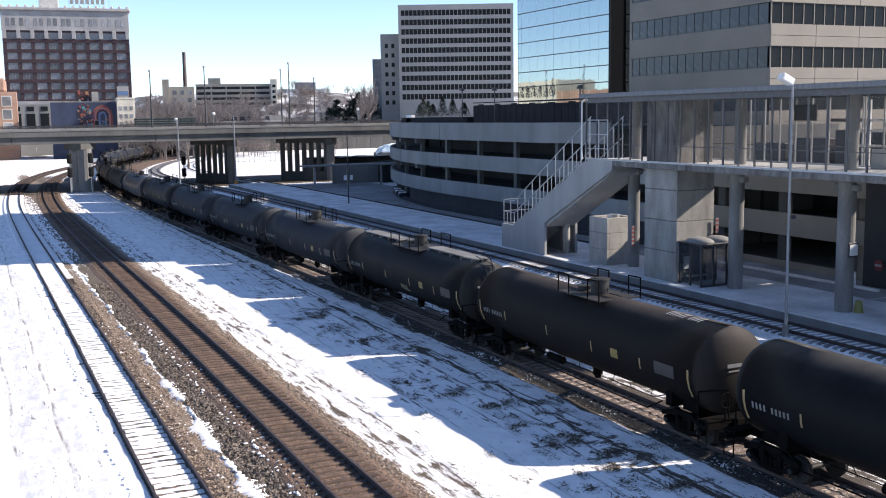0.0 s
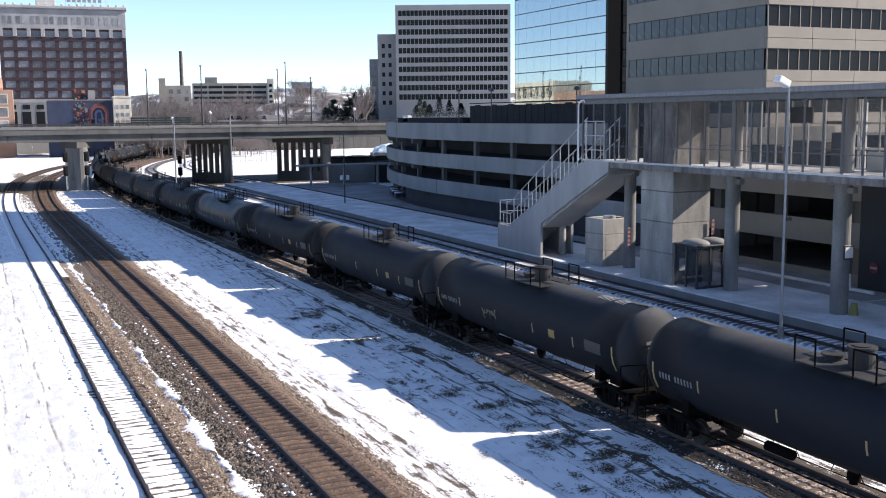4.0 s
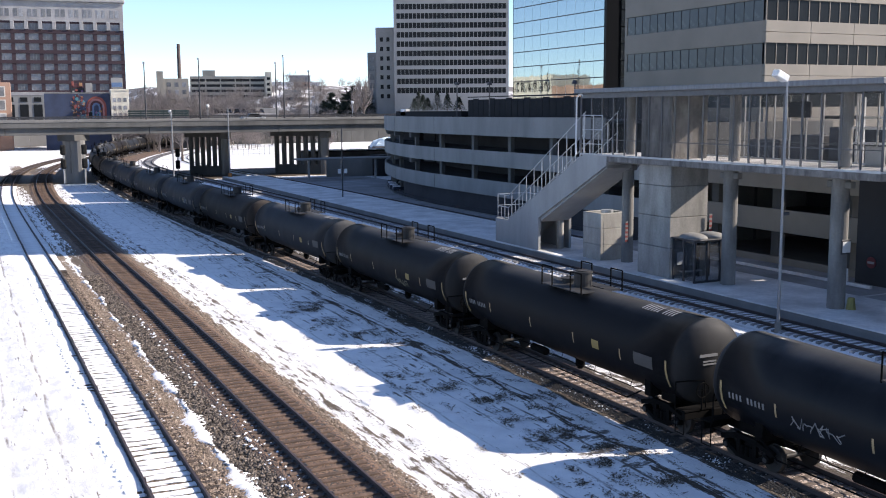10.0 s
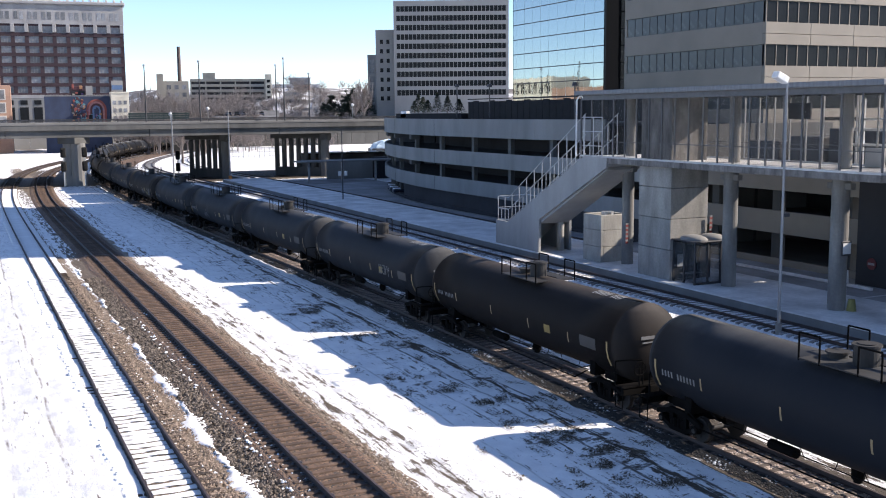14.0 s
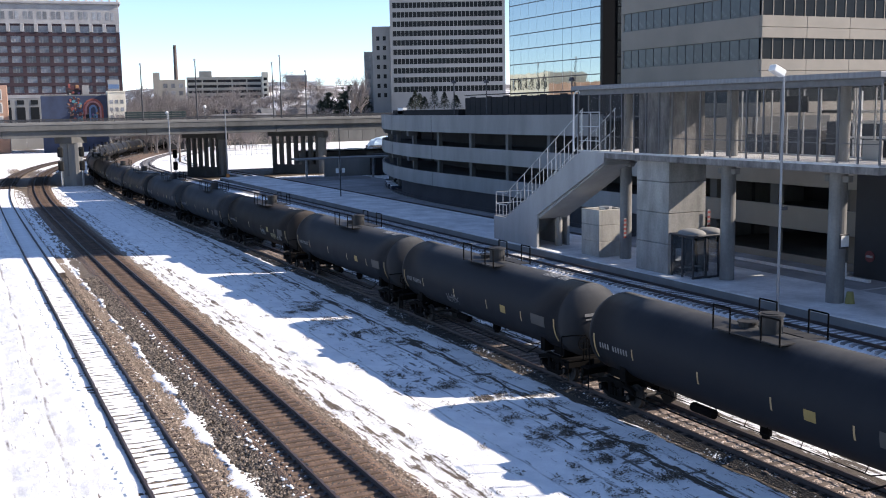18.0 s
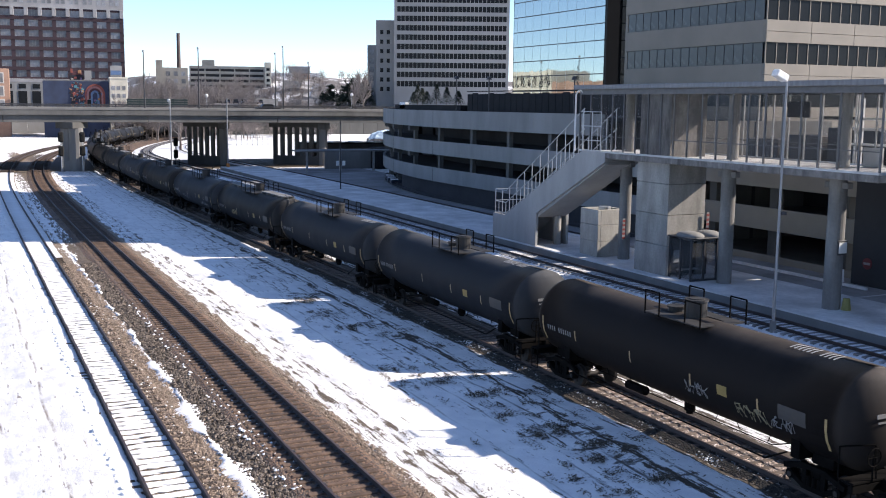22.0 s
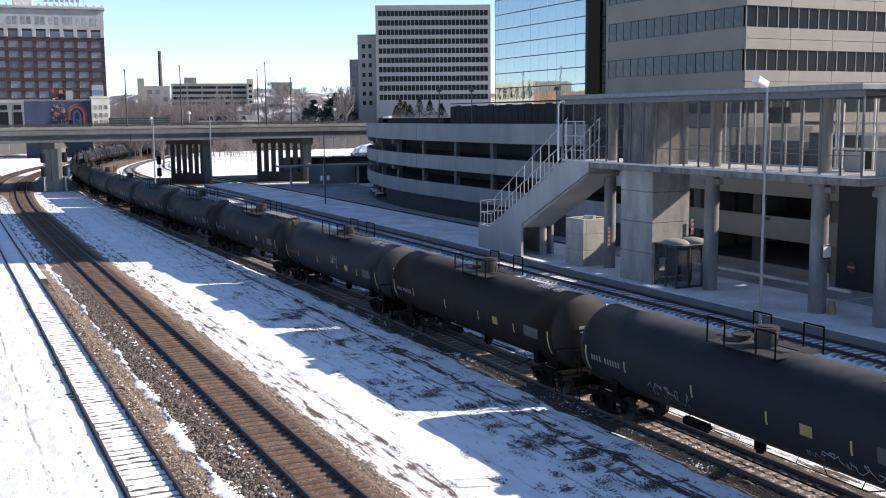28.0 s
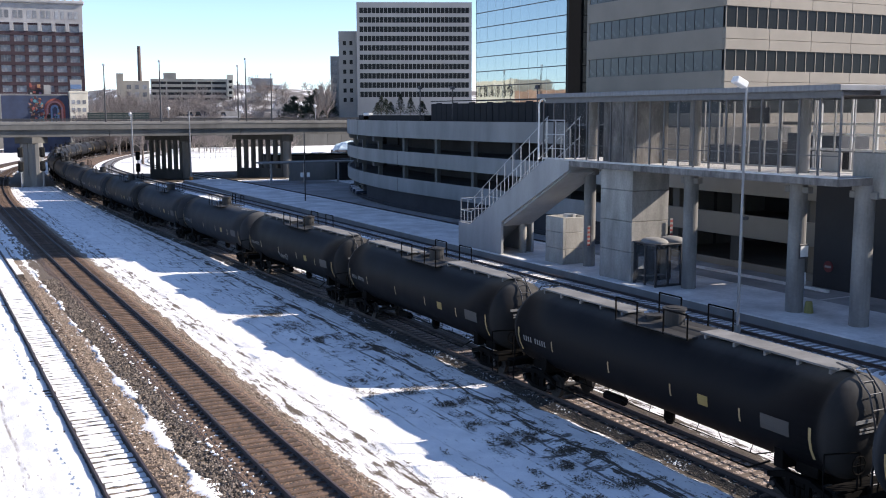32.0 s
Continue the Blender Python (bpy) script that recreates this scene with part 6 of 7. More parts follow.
# dark teal fence on the far parapet of the bridge
tf = thing("parapet_fence", pose(0, 197.35, 0), "dark teal fence on the bridge parapet", "fence")
TEAL = plain("teal_paint", (0.012, 0.03, 0.032), 0.6)
for z in (10.7, 11.1, 11.5):
    part("rail_bar", boxes((29, 40.2, 0, 0.1, z - 0.16, z + 0.16)), TEAL, tf)
tp = mesh_of("rail_post", boxes((-0.07, 0.07, -0.02, 0.12, 10.12, 11.75)), TEAL)
for k in range(6):
    part("rail_post", tp, None, tf, m=pose(29.2 + 2.08 * k, 0, 0))


def twig_mat(name, lo, hi):
    return island_mat(name, lo, hi, 0.95)


TWIG = twig_mat("bare_twigs", (0.22, 0.19, 0.175), (0.50, 0.44, 0.41))
NEEDLE = twig_mat("conifer_needles", (0.022, 0.032, 0.022), (0.075, 0.095, 0.062))
BARK = stuff_mat("grey_bark", (0.16, 0.13, 0.11), 0.95, 0, 0.3, 10, 1, 0.5, 0.03)


def bare_tree_geo(v, f, r, x, y, z, h, w, n):
    """Trunk, limbs and a haze of upward twigs, as thin slivers."""
    def sliver(a, b, t):
        a, b = Vector(a), Vector(b)
        side = Vector((b.y - a.y, -(b.x - a.x), 0))
        side = (side.normalized() if side.length > 1e-3 else Vector((1, 0, 0))) * t
        s2 = Vector((side.y, -side.x, 0.3 * t))
        for s in (side, s2):
            k = len(v)
            v.extend([tuple(a - s), tuple(a + s), tuple(b + s * 0.3), tuple(b - s * 0.3)])
            f.append((k, k + 1, k + 2, k + 3))
    top = Vector((x, y, z + h * 0.55))
    sliver((x, y, z - 0.5), top, 0.18 * h / 8)
    for _ in range(n):
        u = r.uniform(0.18, 1.0)
        a = r.uniform(0, 6.283)
        base = Vector((x, y, z + h * (0.15 + 0.4 * u)))
        rad = w * r.uniform(0.3, 1.0)
        tip = base + Vector((math.cos(a) * rad, math.sin(a) * rad, h * r.uniform(0.06, 0.42)))
        sliver(base, tip, 0.05 * h / 8)
        for _ in range(4):
            m = base.lerp(tip, r.uniform(0.3, 0.95))
            t2 = m + Vector((r.gauss(0, 0.16) * w, r.gauss(0, 0.16) * w, r.uniform(0.05, 0.2) * h))
            sliver(m, t2, 0.03 * h / 8)


def woods():
    r = random.Random(21)
    v, f = [], []
    for _ in range(620):
        y = r.uniform(300, 500)
        u = r.random()
        x = y * (0.135 + 0.215 * u)
        if u > 0.6 and r.random() < 0.6:
            continue
        h = r.uniform(7.5, 13.5) * (1.25 - 0.75 * u)
        bare_tree_geo(v, f, r, x, y, float(ground_height(np.array(x), np.array(y))), h * y / 380, 3.6 * y / 380, 34)
    ob = new("bare_woods", sheet("bare_woods", v, f, TWIG))
    return tagged(ob, "grey-brown leafless woods on the far hillside", "woods", kind="stuff")


woods()


def bare_tree(x, y, z, h, w, n, seed):
    r = random.Random(seed)
    t = thing("bare_tree", pose(x, y, z), "tall leafless tree against the sky", "tree")
    v, f = [], []
    bare_tree_geo(v, f, r, 0, 0, 0, h, w, n)
    part("crown", sheet("crown", v, f, TWIG), None, t)
    part("trunk", rods((Vector((0, 0, -1)), Vector((0.1, 0, h * 0.6)), 0.3, 8, 0.1)), BARK, t)
    return t


bare_tree(131, 341, 6.4, 19.5, 4.0, 70, 3)
bare_tree(127, 339, 6.4, 15, 3.0, 50, 4)
bare_tree(60, 250, 1, 11.5, 2.4, 40, 6)
bare_tree(47.0, 240, 0, 13.0, 2.6, 40, 7)


def conifer(x, y, z, h, w, seed, label):
    r = random.Random(seed)
    t = thing("conifer", pose(x, y, z), label, "conifer")
    part("trunk", rods((Vector((0, 0, -0.3)), Vector((0, 0, h * 0.8)), 0.05 * h / 2, 7, 0.01)), BARK, t)
    v, f = [], []
    for _ in range(700):
        u = r.random() ** 0.8
        rad = w * (1 - u) * r.uniform(0.35, 1.1) + 0.03
        a = r.uniform(0, 6.283)
        c = Vector((math.cos(a) * rad, math.sin(a) * rad, h * (0.06 + 0.94 * u)))
        l = 0.16 * w + 0.1 * w * r.random()
        d = Vector((math.cos(a), math.sin(a), r.uniform(-0.6, 0.5))) * l
        s = Vector((-math.sin(a), math.cos(a), r.uniform(-0.3, 0.3))) * l * 0.5
        k = len(v)
        v.extend([tuple(c - s), tuple(c + s), tuple(c + d)])
        f.append((k, k + 1, k + 2))
    part("crown", sheet("crown", v, f, NEEDLE), None, t)
    return t


def evergreen(x, y, z, h, w, seed):
    """A broad ragged evergreen: limbs with flat sprays of needles, gaps between them."""
    r = random.Random(seed)
    t = thing("evergreen_tree", pose(x, y, z), "broad dark evergreen tree on the snowy hillside", "evergreen", "evergreens on the hill")
    part("trunk", rods((Vector((0, 0, -1)), Vector((0, 0, h * 0.85)), 0.35, 8, 0.08)), BARK, t)
    v, f = [], []
    for _ in range(46):
        u = r.uniform(0.12, 1.0)
        a = r.uniform(0, 6.283)
        reach = w * (1.05 - u) ** 0.55 * r.uniform(0.35, 1.1)
        root = Vector((0, 0, h * u * 0.9))
        tip = root + Vector((math.cos(a) * reach, math.sin(a) * reach, h * r.uniform(-0.02, 0.12)))
        for _ in range(110):
            c = root.lerp(tip, r.uniform(0.25, 1.0)) + Vector((r.gauss(0, 0.3), r.gauss(0, 0.3), r.gauss(0, 0.28)))
            d = Vector((r.uniform(-1, 1), r.uniform(-1, 1), r.uniform(-0.5, 0.7))) * 0.42
            e = Vector((r.uniform(-1, 1), r.uniform(-1, 1), r.uniform(-0.4, 0.4))) * 0.26
            k = len(v)
            v.extend([tuple(c - e), tuple(c + e), tuple(c + d)])
            f.append((k, k + 1, k + 2))
    part("crown", sheet("crown", v, f, NEEDLE), None, t)
    return t


def height_at(x, y):
    return float(ground_height(np.array(float(x)), np.array(float(y))))


for i, (x, y, h, w) in enumerate(((132.5, 388, 8.0, 5.0), (137, 392, 11.0, 6.0), (142.5, 390, 13.0, 6.6), (147, 394, 13.4, 6.4), (151.5, 392, 11.5, 6.0), (145, 386, 9.0, 6.5), (139, 386, 7.5, 6.0), (150, 386, 7.5, 5.5))):
    evergreen(x, y, height_at(x, y) - 0.3, h, w, 40 + i)


def shrubs():
    """Leafless scrub and small trees over the snowy slope."""
    r = random.Random(33)
    v, f = [], []
    for _ in range(300):
        y = r.uniform(342, 540)
        x = y * r.uniform(0.25, 0.395)
        if abs(x - (109 + (y - 338) * 0.385)) < 7:
            continue
        h = r.uniform(2.0, 6.5)
        bare_tree_geo(v, f, r, x, y, height_at(x, y), h * y / 380, 0.42 * h * y / 380, 16)
    ob = new("hill_scrub", sheet("hill_scrub", v, f, TWIG))
    return tagged(ob, "leafless scrub and small trees on the snowy slope", "scrub", kind="stuff")


shrubs()


def hill_road():
    v, f = [], []
    for i in range(31):
        y = 337 + 150 * i / 30
        c = 109 + (y - 338) * 0.385
        for o in (-4.6, 4.6):
            v.append((c + o, y, height_at(c + o, y) + 0.25))
        if i:
            k = 2 * i
            f.append((k - 2, k - 1, k + 1, k))
    ob = new("hill_road", sheet("hill_road", v, f, ASPHALT_FAR))
    return tagged(ob, "grey street climbing the snowy hill", "street", kind="structure")


ASPHALT_FAR = stuff_mat("frosted_asphalt", (0.2, 0.2, 0.21), 0.9, 0, 0.4, 2, 0.15, 0.2, 0.01, world_space=True)
hill_road()


def hill_house(x, y, w, d, h, wall, roof, yaw, label, gable=True):
    z = height_at(x, y) - 0.5
    t = thing("house", pose(x, y, z, 0, 0, yaw), label, "house", "houses on the hill")
    part("wall", boxes((0, w, 0, d, -1.5, h), bevel=0.04), wall, t)
    if gable:
        bm = bmesh.new()
        q = [bm.verts.new(p) for p in ((-0.4, -0.4, h), (w + 0.4, -0.4, h), (w + 0.4, d + 0.4, h), (-0.4, d + 0.4, h), (-0.4, d / 2, h + 0.42 * d), (w + 0.4, d / 2, h + 0.42 * d))]
        for idx in ((0, 1, 5, 4), (2, 3, 4, 5), (0, 4, 3), (1, 2, 5), (3, 2, 1, 0)):
            bm.faces.new([q[i] for i in idx])
        part("roof", bm, roof, t)
    else:
        part("roof", boxes((-0.3, w + 0.3, -0.3, d + 0.3, h, h + 0.5), bevel=0.05), roof, t)
    n = max(2, int(w / 3.2))
    for k in range(n):
        part("window", boxes((w * (k + 0.3) / n, w * (k + 0.7) / n, -0.08, 0.02, h * 0.35, h * 0.75)), WINDOW_DARK, t)
    return t


hill_house(93.5, 347, 7.6, 8, 3.4, GREY_PANEL, ROOF_GREY, -15, "grey house with a felted gable roof below the hill")
hill_house(161, 520, 8.4, 9, 3.0, BRICK_ORANGE, ROOF_GREY, -17, "orange brick house with a flat roof on the hill", False)
hill_house(163, 431, 10, 9, 3.4, GREY_PANEL, SNOW, -20, "low grey house with a snow-covered roof by a bare tree")
hill_house(141, 470, 7, 8, 2.6, GREY_PANEL, ROOF_GREY, -20, "small grey house with a felted roof on the slope")

# blocks farther up the line, which the mirror-glass tower reflects
rb = thing("brick_warehouse", pushed(pose(-34, 392, 0), 0.65), "long orange brick warehouse up the line", "warehouse")
part("wall", boxes((0, 24, 0, 62, -1, 23), bevel=0.1), BRICK_ORANGE, rb)
for r in range(3):
    for k in range(10):
        part("window", boxes((23.95, 24.1, 2 + 6 * k, 5 + 6 * k, 2 + 5.5 * r, 5 + 5.5 * r)), WINDOW_GREY, rb)
cb = thing("cream_warehouse", pushed(pose(-36, 458, 0), 0.65), "cream stucco warehouse up the line", "warehouse")
part("wall", boxes((0, 24, 0, 60, -1, 29), bevel=0.1), CREAM, cb)
for r in range(3):
    for k in range(9):
        part("window", boxes((23.95, 24.1, 2 + 6.4 * k, 5.4 + 6.4 * k, 3 + 8.8 * r, 9 + 8.8 * r)), WINDOW_DARK, cb)

# ---- stair up to the walkway ----
def side_wall(profile, x, t):
    bm = bmesh.new()
    a = [bm.verts.new((x, y, z)) for y, z in profile]
    b = [bm.verts.new((x + t, y, z)) for y, z in profile]
    bm.faces.new(a)
    bm.faces.new(list(reversed(b)))
    n = len(a)
    for i in range(n):
        bm.faces.new((a[i], b[i], b[(i + 1) % n], a[(i + 1) % n]))
    return bm


STAIR_MAT = stuff_mat("pale_painted_concrete", (0.31, 0.31, 0.305), 0.75, 0, 0.15, 7, 0.5, 0.2, 0.008, streak=(1, 1, 0.3))


def stair():
    s = thing("outdoor_stair", pose(0, 0, 0), "straight concrete stair with tall steel railings", "staircase", kind="structure")
    prof = [(75.0, 0.42), (68.0, 0.42), (68.0, 3.0), (58.9, 7.45), (58.9, 8.1), (61.7, 8.15), (73.0, 2.35), (75.0, 2.35)]
    for x in (40.488, 43.3):
        part("side_wall", side_wall(prof, x, 0.2), STAIR_MAT, s)
    n = 32
    for k in range(n):
        u = k / n
        part("step", boxes((40.7, 43.3, 73.0 - 11.2 * u - 0.36, 73.0 - 11.2 * u, 0.9 + 7.1 * u - 0.3, 0.9 + 7.1 * (u + 1 / n))), STAIR_MAT, s)
    bm = bmesh.new()
    beam(bm, (42, 68.2, 2.75), (42, 59.2, 7.35), 2.6, 0.25)
    part("soffit", bm, STAIR_MAT, s)
    part("landing", boxes((40.7, 43.3, 58.9, 61.8, 7.5, 8.05)), STAIR_MAT, s)
    part("support", rods((Vector((42.6, 68.2, 0.42)), Vector((42.6, 68.2, 3.0)), 0.3, 14)), COL_MAT, s)
    for x in (40.6, 43.4):
        def wall_top(y):
            return 2.35 if y > 73 else 2.35 + (73.0 - y) * 5.8 / 11.3
        def rise(y):
            return 1.0 + 0.5 * max(0.0, 73.0 - y) / 11.3
        ys = [74.8 - 1.18 * k for k in range(12)]
        for k, y in enumerate(ys):
            part("railing_post", rods((Vector((x, y, wall_top(y))), Vector((x, y, wall_top(y) + 2.0 * rise(y))), 0.035, 6)), STEEL, s)
            if k < 11:
                part("railing_post", rods((Vector((x, y - 0.59, wall_top(y - 0.59))), Vector((x, y - 0.59, wall_top(y - 0.59) + 1.02 * rise(y))), 0.03, 6)), STEEL, s)
        for up, r in ((2.0, 0.035), (1.02, 0.04), (0.15, 0.03)):
            part("handrail", tube_bm([(x, 74.8, 2.35 + up), (x, 73.0, 2.35 + up), (x, 61.7, 8.15 + up * (1.5 if up > 1 else 1.0))], r), STEEL, s)
    for z in (2.35, 3.4, 4.35):
        part("gate_bar", rods((Vector((40.6, 74.8, z)), Vector((43.4, 74.8, z)), 0.03, 6)), STEEL, s)
    # guard frame at the top
    for y in (59.4, 60.5, 61.7):
        part("railing_post", rods((Vector((40.45, y, 8.1)), Vector((40.45, y, 10.9)), 0.035, 6)), STEEL, s)
    for z in (10.9, 9.9, 8.9):
        part("handrail", rods((Vector((40.45, 59.4, z)), Vector((40.45, 61.9, z)), 0.03, 6)), STEEL, s)
    return s


stair()
hk = thing("camera_pole", pose(40.4, 62.6, 8.1), "white pole with a hooked top at the stair head", "pole")
part("pole", tube_bm([(0, 0, 0), (0, 0, 4.0), (0.05, -0.2, 4.25), (0.1, -0.55, 4.3), (0.1, -0.7, 4.15)], 0.06), WHITE_PAINT, hk)


# ---- platform furniture ----
def kiosk():
    k = thing("glass_shelter", pose(41.25, 50.2, 0.42), "dark-framed glass shelter with a domed white roof", "shelter")
    w, d, h = 2.9, 2.1, 2.65
    post = mesh_of("frame_post", boxes((-0.06, 0.06, -0.06, 0.06, 0, h), bevel=0.01), STEEL_DARK)
    for x in (0, w * 0.35, w * 0.7, w):
        for y in (0, d):
            part("frame_post", post, None, k, m=pose(x, y, 0))
    part("frame_post", post, None, k, m=pose(0, d / 2, 0))
    pane = mesh_of("pane", boxes((0.08, w * 0.35 - 0.08, -0.01, 0.01, 0.12, h - 0.1)), SHELTER_GLASS)
    for q in range(2):
        for y in (0, d):
            part("pane", pane, None, k, m=pose(q * w * 0.35, y, 0))
    pane2 = mesh_of("pane", boxes((-0.01, 0.01, 0.08, d / 2 - 0.08, 0.12, h - 0.1)), SHELTER_GLASS)
    for q in range(2):
        part("pane", pane2, None, k, m=pose(0, q * d / 2, 0))
    part("base_rail", boxes((-0.06, w, -0.07, 0.07, 0.0, 0.12), bevel=0.01), STEEL_DARK, k)
    part("bench", boxes((0.3, 1.9, d - 0.6, d - 0.2, 0.45, 0.52), bevel=0.01), STEEL, k)
    part("notice", boxes((0.25, 0.85, d - 0.06, d - 0.03, 0.9, 1.7)), WHITE_PAINT, k)
    part("roof", boxes((-0.15, w + 0.15, -0.15, d + 0.15, h, h + 0.1), bevel=0.03), STEEL_DARK, k)
    for x in (0.72, 2.15):
        bm = bmesh.new()
        bmesh.ops.create_uvsphere(bm, u_segments=18, v_segments=9, radius=1, matrix=Matrix.Translation((x, d / 2, h + 0.1)) @ Matrix.Diagonal((0.78, 1.05, 0.32, 1)))
        part("roof_dome", bm, CONCRETE_PALE, k, smooth=True)
    return k


SHELTER_GLASS = glass_mat("smoked_glass", (0.72, 0.74, 0.76), 0.93, 0.08)
kiosk()


POLE_GREY = stuff_mat("dull_pole_paint", (0.24, 0.25, 0.265), 0.5, 0.3, 0.15, 14, 1.2, 0.1, 0.003)


def yard_lamp(x, y, z, h, label, head=True, base_mat=None):
    l = thing("lamp_post", pose(x, y, z), label, "lamp post", "yard lamps")
    part("pole", rods((Vector((0, 0, 0)), Vector((0, 0, h)), 0.085 if y < 100 else 0.13, 10, 0.055 if y < 100 else 0.09)), POLE_GREY, l)
    part("base", rods((Vector((0, 0, 0)), Vector((0, 0, 0.6)), 0.17 if base_mat is None else 0.3, 12)), base_mat or CONCRETE, l)
    if head:
        bm = bmesh.new()
        bmesh.ops.create_cube(bm, size=1, matrix=pose(-0.35, 0.1, h + 0.2, 0, 24, 0) @ Matrix.Diagonal((0.8, 0.45, 0.36, 1)))
        bmesh.ops.bevel(bm, geom=list(bm.edges), offset=0.05, segments=1, affect="EDGES")
        part("lamp_head", bm, WHITE_PAINT, l, "white shoebox luminaire")
        part("arm", rods((Vector((0, 0, h - 0.1)), Vector((-0.3, 0.08, h + 0.05)), 0.05, 6)), STEEL, l)
    return l


ORANGE = plain("orange_plastic", (0.55, 0.2, 0.04), 0.6)
big = yard_lamp(37.35, 38.8, -0.1, 12.8, "tall grey lamp post with a white shoebox head")
part("security_camera", boxes((0.08, 0.42, -0.1, 0.1, 6.05, 6.22), bevel=0.03), STEEL_DARK, big)
yard_lamp(41.3, 170.9, 0.42, 11.5, "slim grey lamp post on an orange-banded base", False, ORANGE)
yard_lamp(31.6, 169.0, -0.1, 11.6, "slim pale lamp post before the bridge", False)
pl = thing("platform_sign", pose(44.1, 122.8, 0.42), "slim dark platform post with two small sign plates", "sign post")
part("post", rods((Vector((0, 0, 0)), Vector((0, 0, 8.7)), 0.09, 8, 0.06)), STEEL_DARK, pl)
for o in (-0.42, 0.42):
    part("sign_plate", boxes((o - 0.2, o + 0.2, -0.12, -0.06, 3.0, 3.6), bevel=0.02), WHITE_PAINT, pl)


def street_pole(x, y, z0, z1, label, arm=0.0):
    p = thing("street_pole", pose(x, y, z0), label, "pole", "poles along the road bridge")
    part("pole", rods((Vector((0, 0, 0)), Vector((0, 0, z1 - z0)), 0.16, 8, 0.08)), STEEL_DARK, p)
    part("pole_cap", rods((Vector((0, 0, z1 - z0)), Vector((0, 0, z1 - z0 + 0.35)), 0.22, 8)), STEEL, p)
    return p


for x, y, z0, z1 in ((29.9, 183, 9.5, 19.6), (38.0, 177, 9.5, 20.1), (55.0, 184, 9.5, 21.2), (60.8, 187, 9.5, 18.6), (57.0, 196, 2.5, 20.5)):
    street_pole(x, y, z0, z1, "tall dark light pole rising behind the bridge parapet")
for x, y, z in ((32.9, 177, 11.2), (39.3, 177, 12.1), (65.8, 177, 12.6)):
    g = thing("globe_lamp", pose(x, y, 9.5), "small pale globe lamp on the bridge", "lamp")
    part("post", rods((Vector((0, 0, 0)), Vector((0, 0, z - 9.5)), 0.05, 6)), STEEL, g)
    bm = bmesh.new()
    bmesh.ops.create_icosphere(bm, subdivisions=2, radius=0.3, matrix=Matrix.Translation((0, 0, z - 9.3)))
    part("globe", bm, WHITE_PAINT, g, smooth=True)


SIGNAL_BLACK = plain("matt_black_signal", (0.006, 0.006, 0.006), 0.9)


def signal(x, y, h, label):
    s = thing("rail_signal", pose(x, y, -0.1), label, "railway signal", "railway signals")
    part("mast", rods((Vector((0, 0, 0)), Vector((0, 0, h)), 0.09, 8)), STEEL, s)
    for z in (h - 0.7, h - 2.9):
        if z > 0.8:
            head = part("signal_head", boxes((-0.42, 0.42, -0.25, 0.15, z - 0.8, z + 0.8), bevel=0.16), SIGNAL_BLACK, s)
            for o in (-0.4, 0.0, 0.4):
                part("lens_hood", rods((Vector((0, -0.25, z + o)), Vector((0, -0.5, z + o)), 0.14, 8)), SIGNAL_BLACK, head)
    part("ladder", tube_bm([(0.2, 0.1, 0), (0.2, 0.1, h - 0.5)], 0.03), STEEL, s)
    return s


signal(15.0, 172, 6.3, "two-headed railway signal beside the bridge column")
signal(18.2, 172, 6.3, "two-headed railway signal beside the bridge column")
signal(36.9, 193, 4.6, "low railway signal in the snow beyond the bridge")

# globe lamps, planting and dark screen on the garage roof
ter = thing("roof_screen", pose(0, 0, 0), "dark slatted screen round the roof terrace", "screen")
SCREEN = stuff_mat("dark_screen_slats", (0.012, 0.012, 0.014), 0.95, 0.0, 0.3, 10, 1, 0.1)
n = 26
for k in range(n):
    y = 74 + (108 - 74) * k / n
    part("screen_panel", boxes((54.6, 54.7, y + 0.04, y + 1.27, 10.4, 12.5 + 0.12 * (k % 3 == 0)), bevel=0.01), SCREEN, ter)
part("top_rail", boxes((54.55, 54.75, 74, 108, 12.75, 12.85)), SCREEN, ter)
part("return_screen", boxes((54.7, 62, 107.9, 108, 10.4, 12.5)), SCREEN, ter)
part("planter", boxes((54.2, 55.6, 109, 129, 10.3, 11.2), bevel=0.03), SCREEN, thing("roof_planter", pose(0, 0, 0), "dark roof planter with small clipped conifers", "planter"))
for k, y in enumerate((111, 114.2, 117.2, 120.2, 123, 126, 128.5)):
    conifer(54.9 + (0.0 if y < 120 else (y - 120) * 0.22), y, 11.2, 1.7 + 0.45 * (k % 3), 0.85, 70 + k, "small clipped conifer in the roof planter")
for y, z in ((109.7, 14.5), (101.5, 14.3), (84, 14.0)):
    g = thing("terrace_lamp", pose(54.0, y, 10.3), "dark post lamp with a globe on the roof terrace", "lamp", "terrace lamps")
    part("post", rods((Vector((0, 0, 0)), Vector((0, 0, z - 10.5)), 0.07, 8)), STEEL_DARK, g)
    part("lamp_head", rods((Vector((0, 0, z - 10.55)), Vector((0, 0, z - 10.2)), 0.32, 10, 0.22)), STEEL_DARK, g)
wb = thing("roof_box", pose(54.2, 126.5, 10.6), "small white box on the garage roof", "box")
part("body", boxes((0, 0.6, -0.9, 0.9, 0, 0.9), bevel=0.05), WHITE_PAINT, wb)

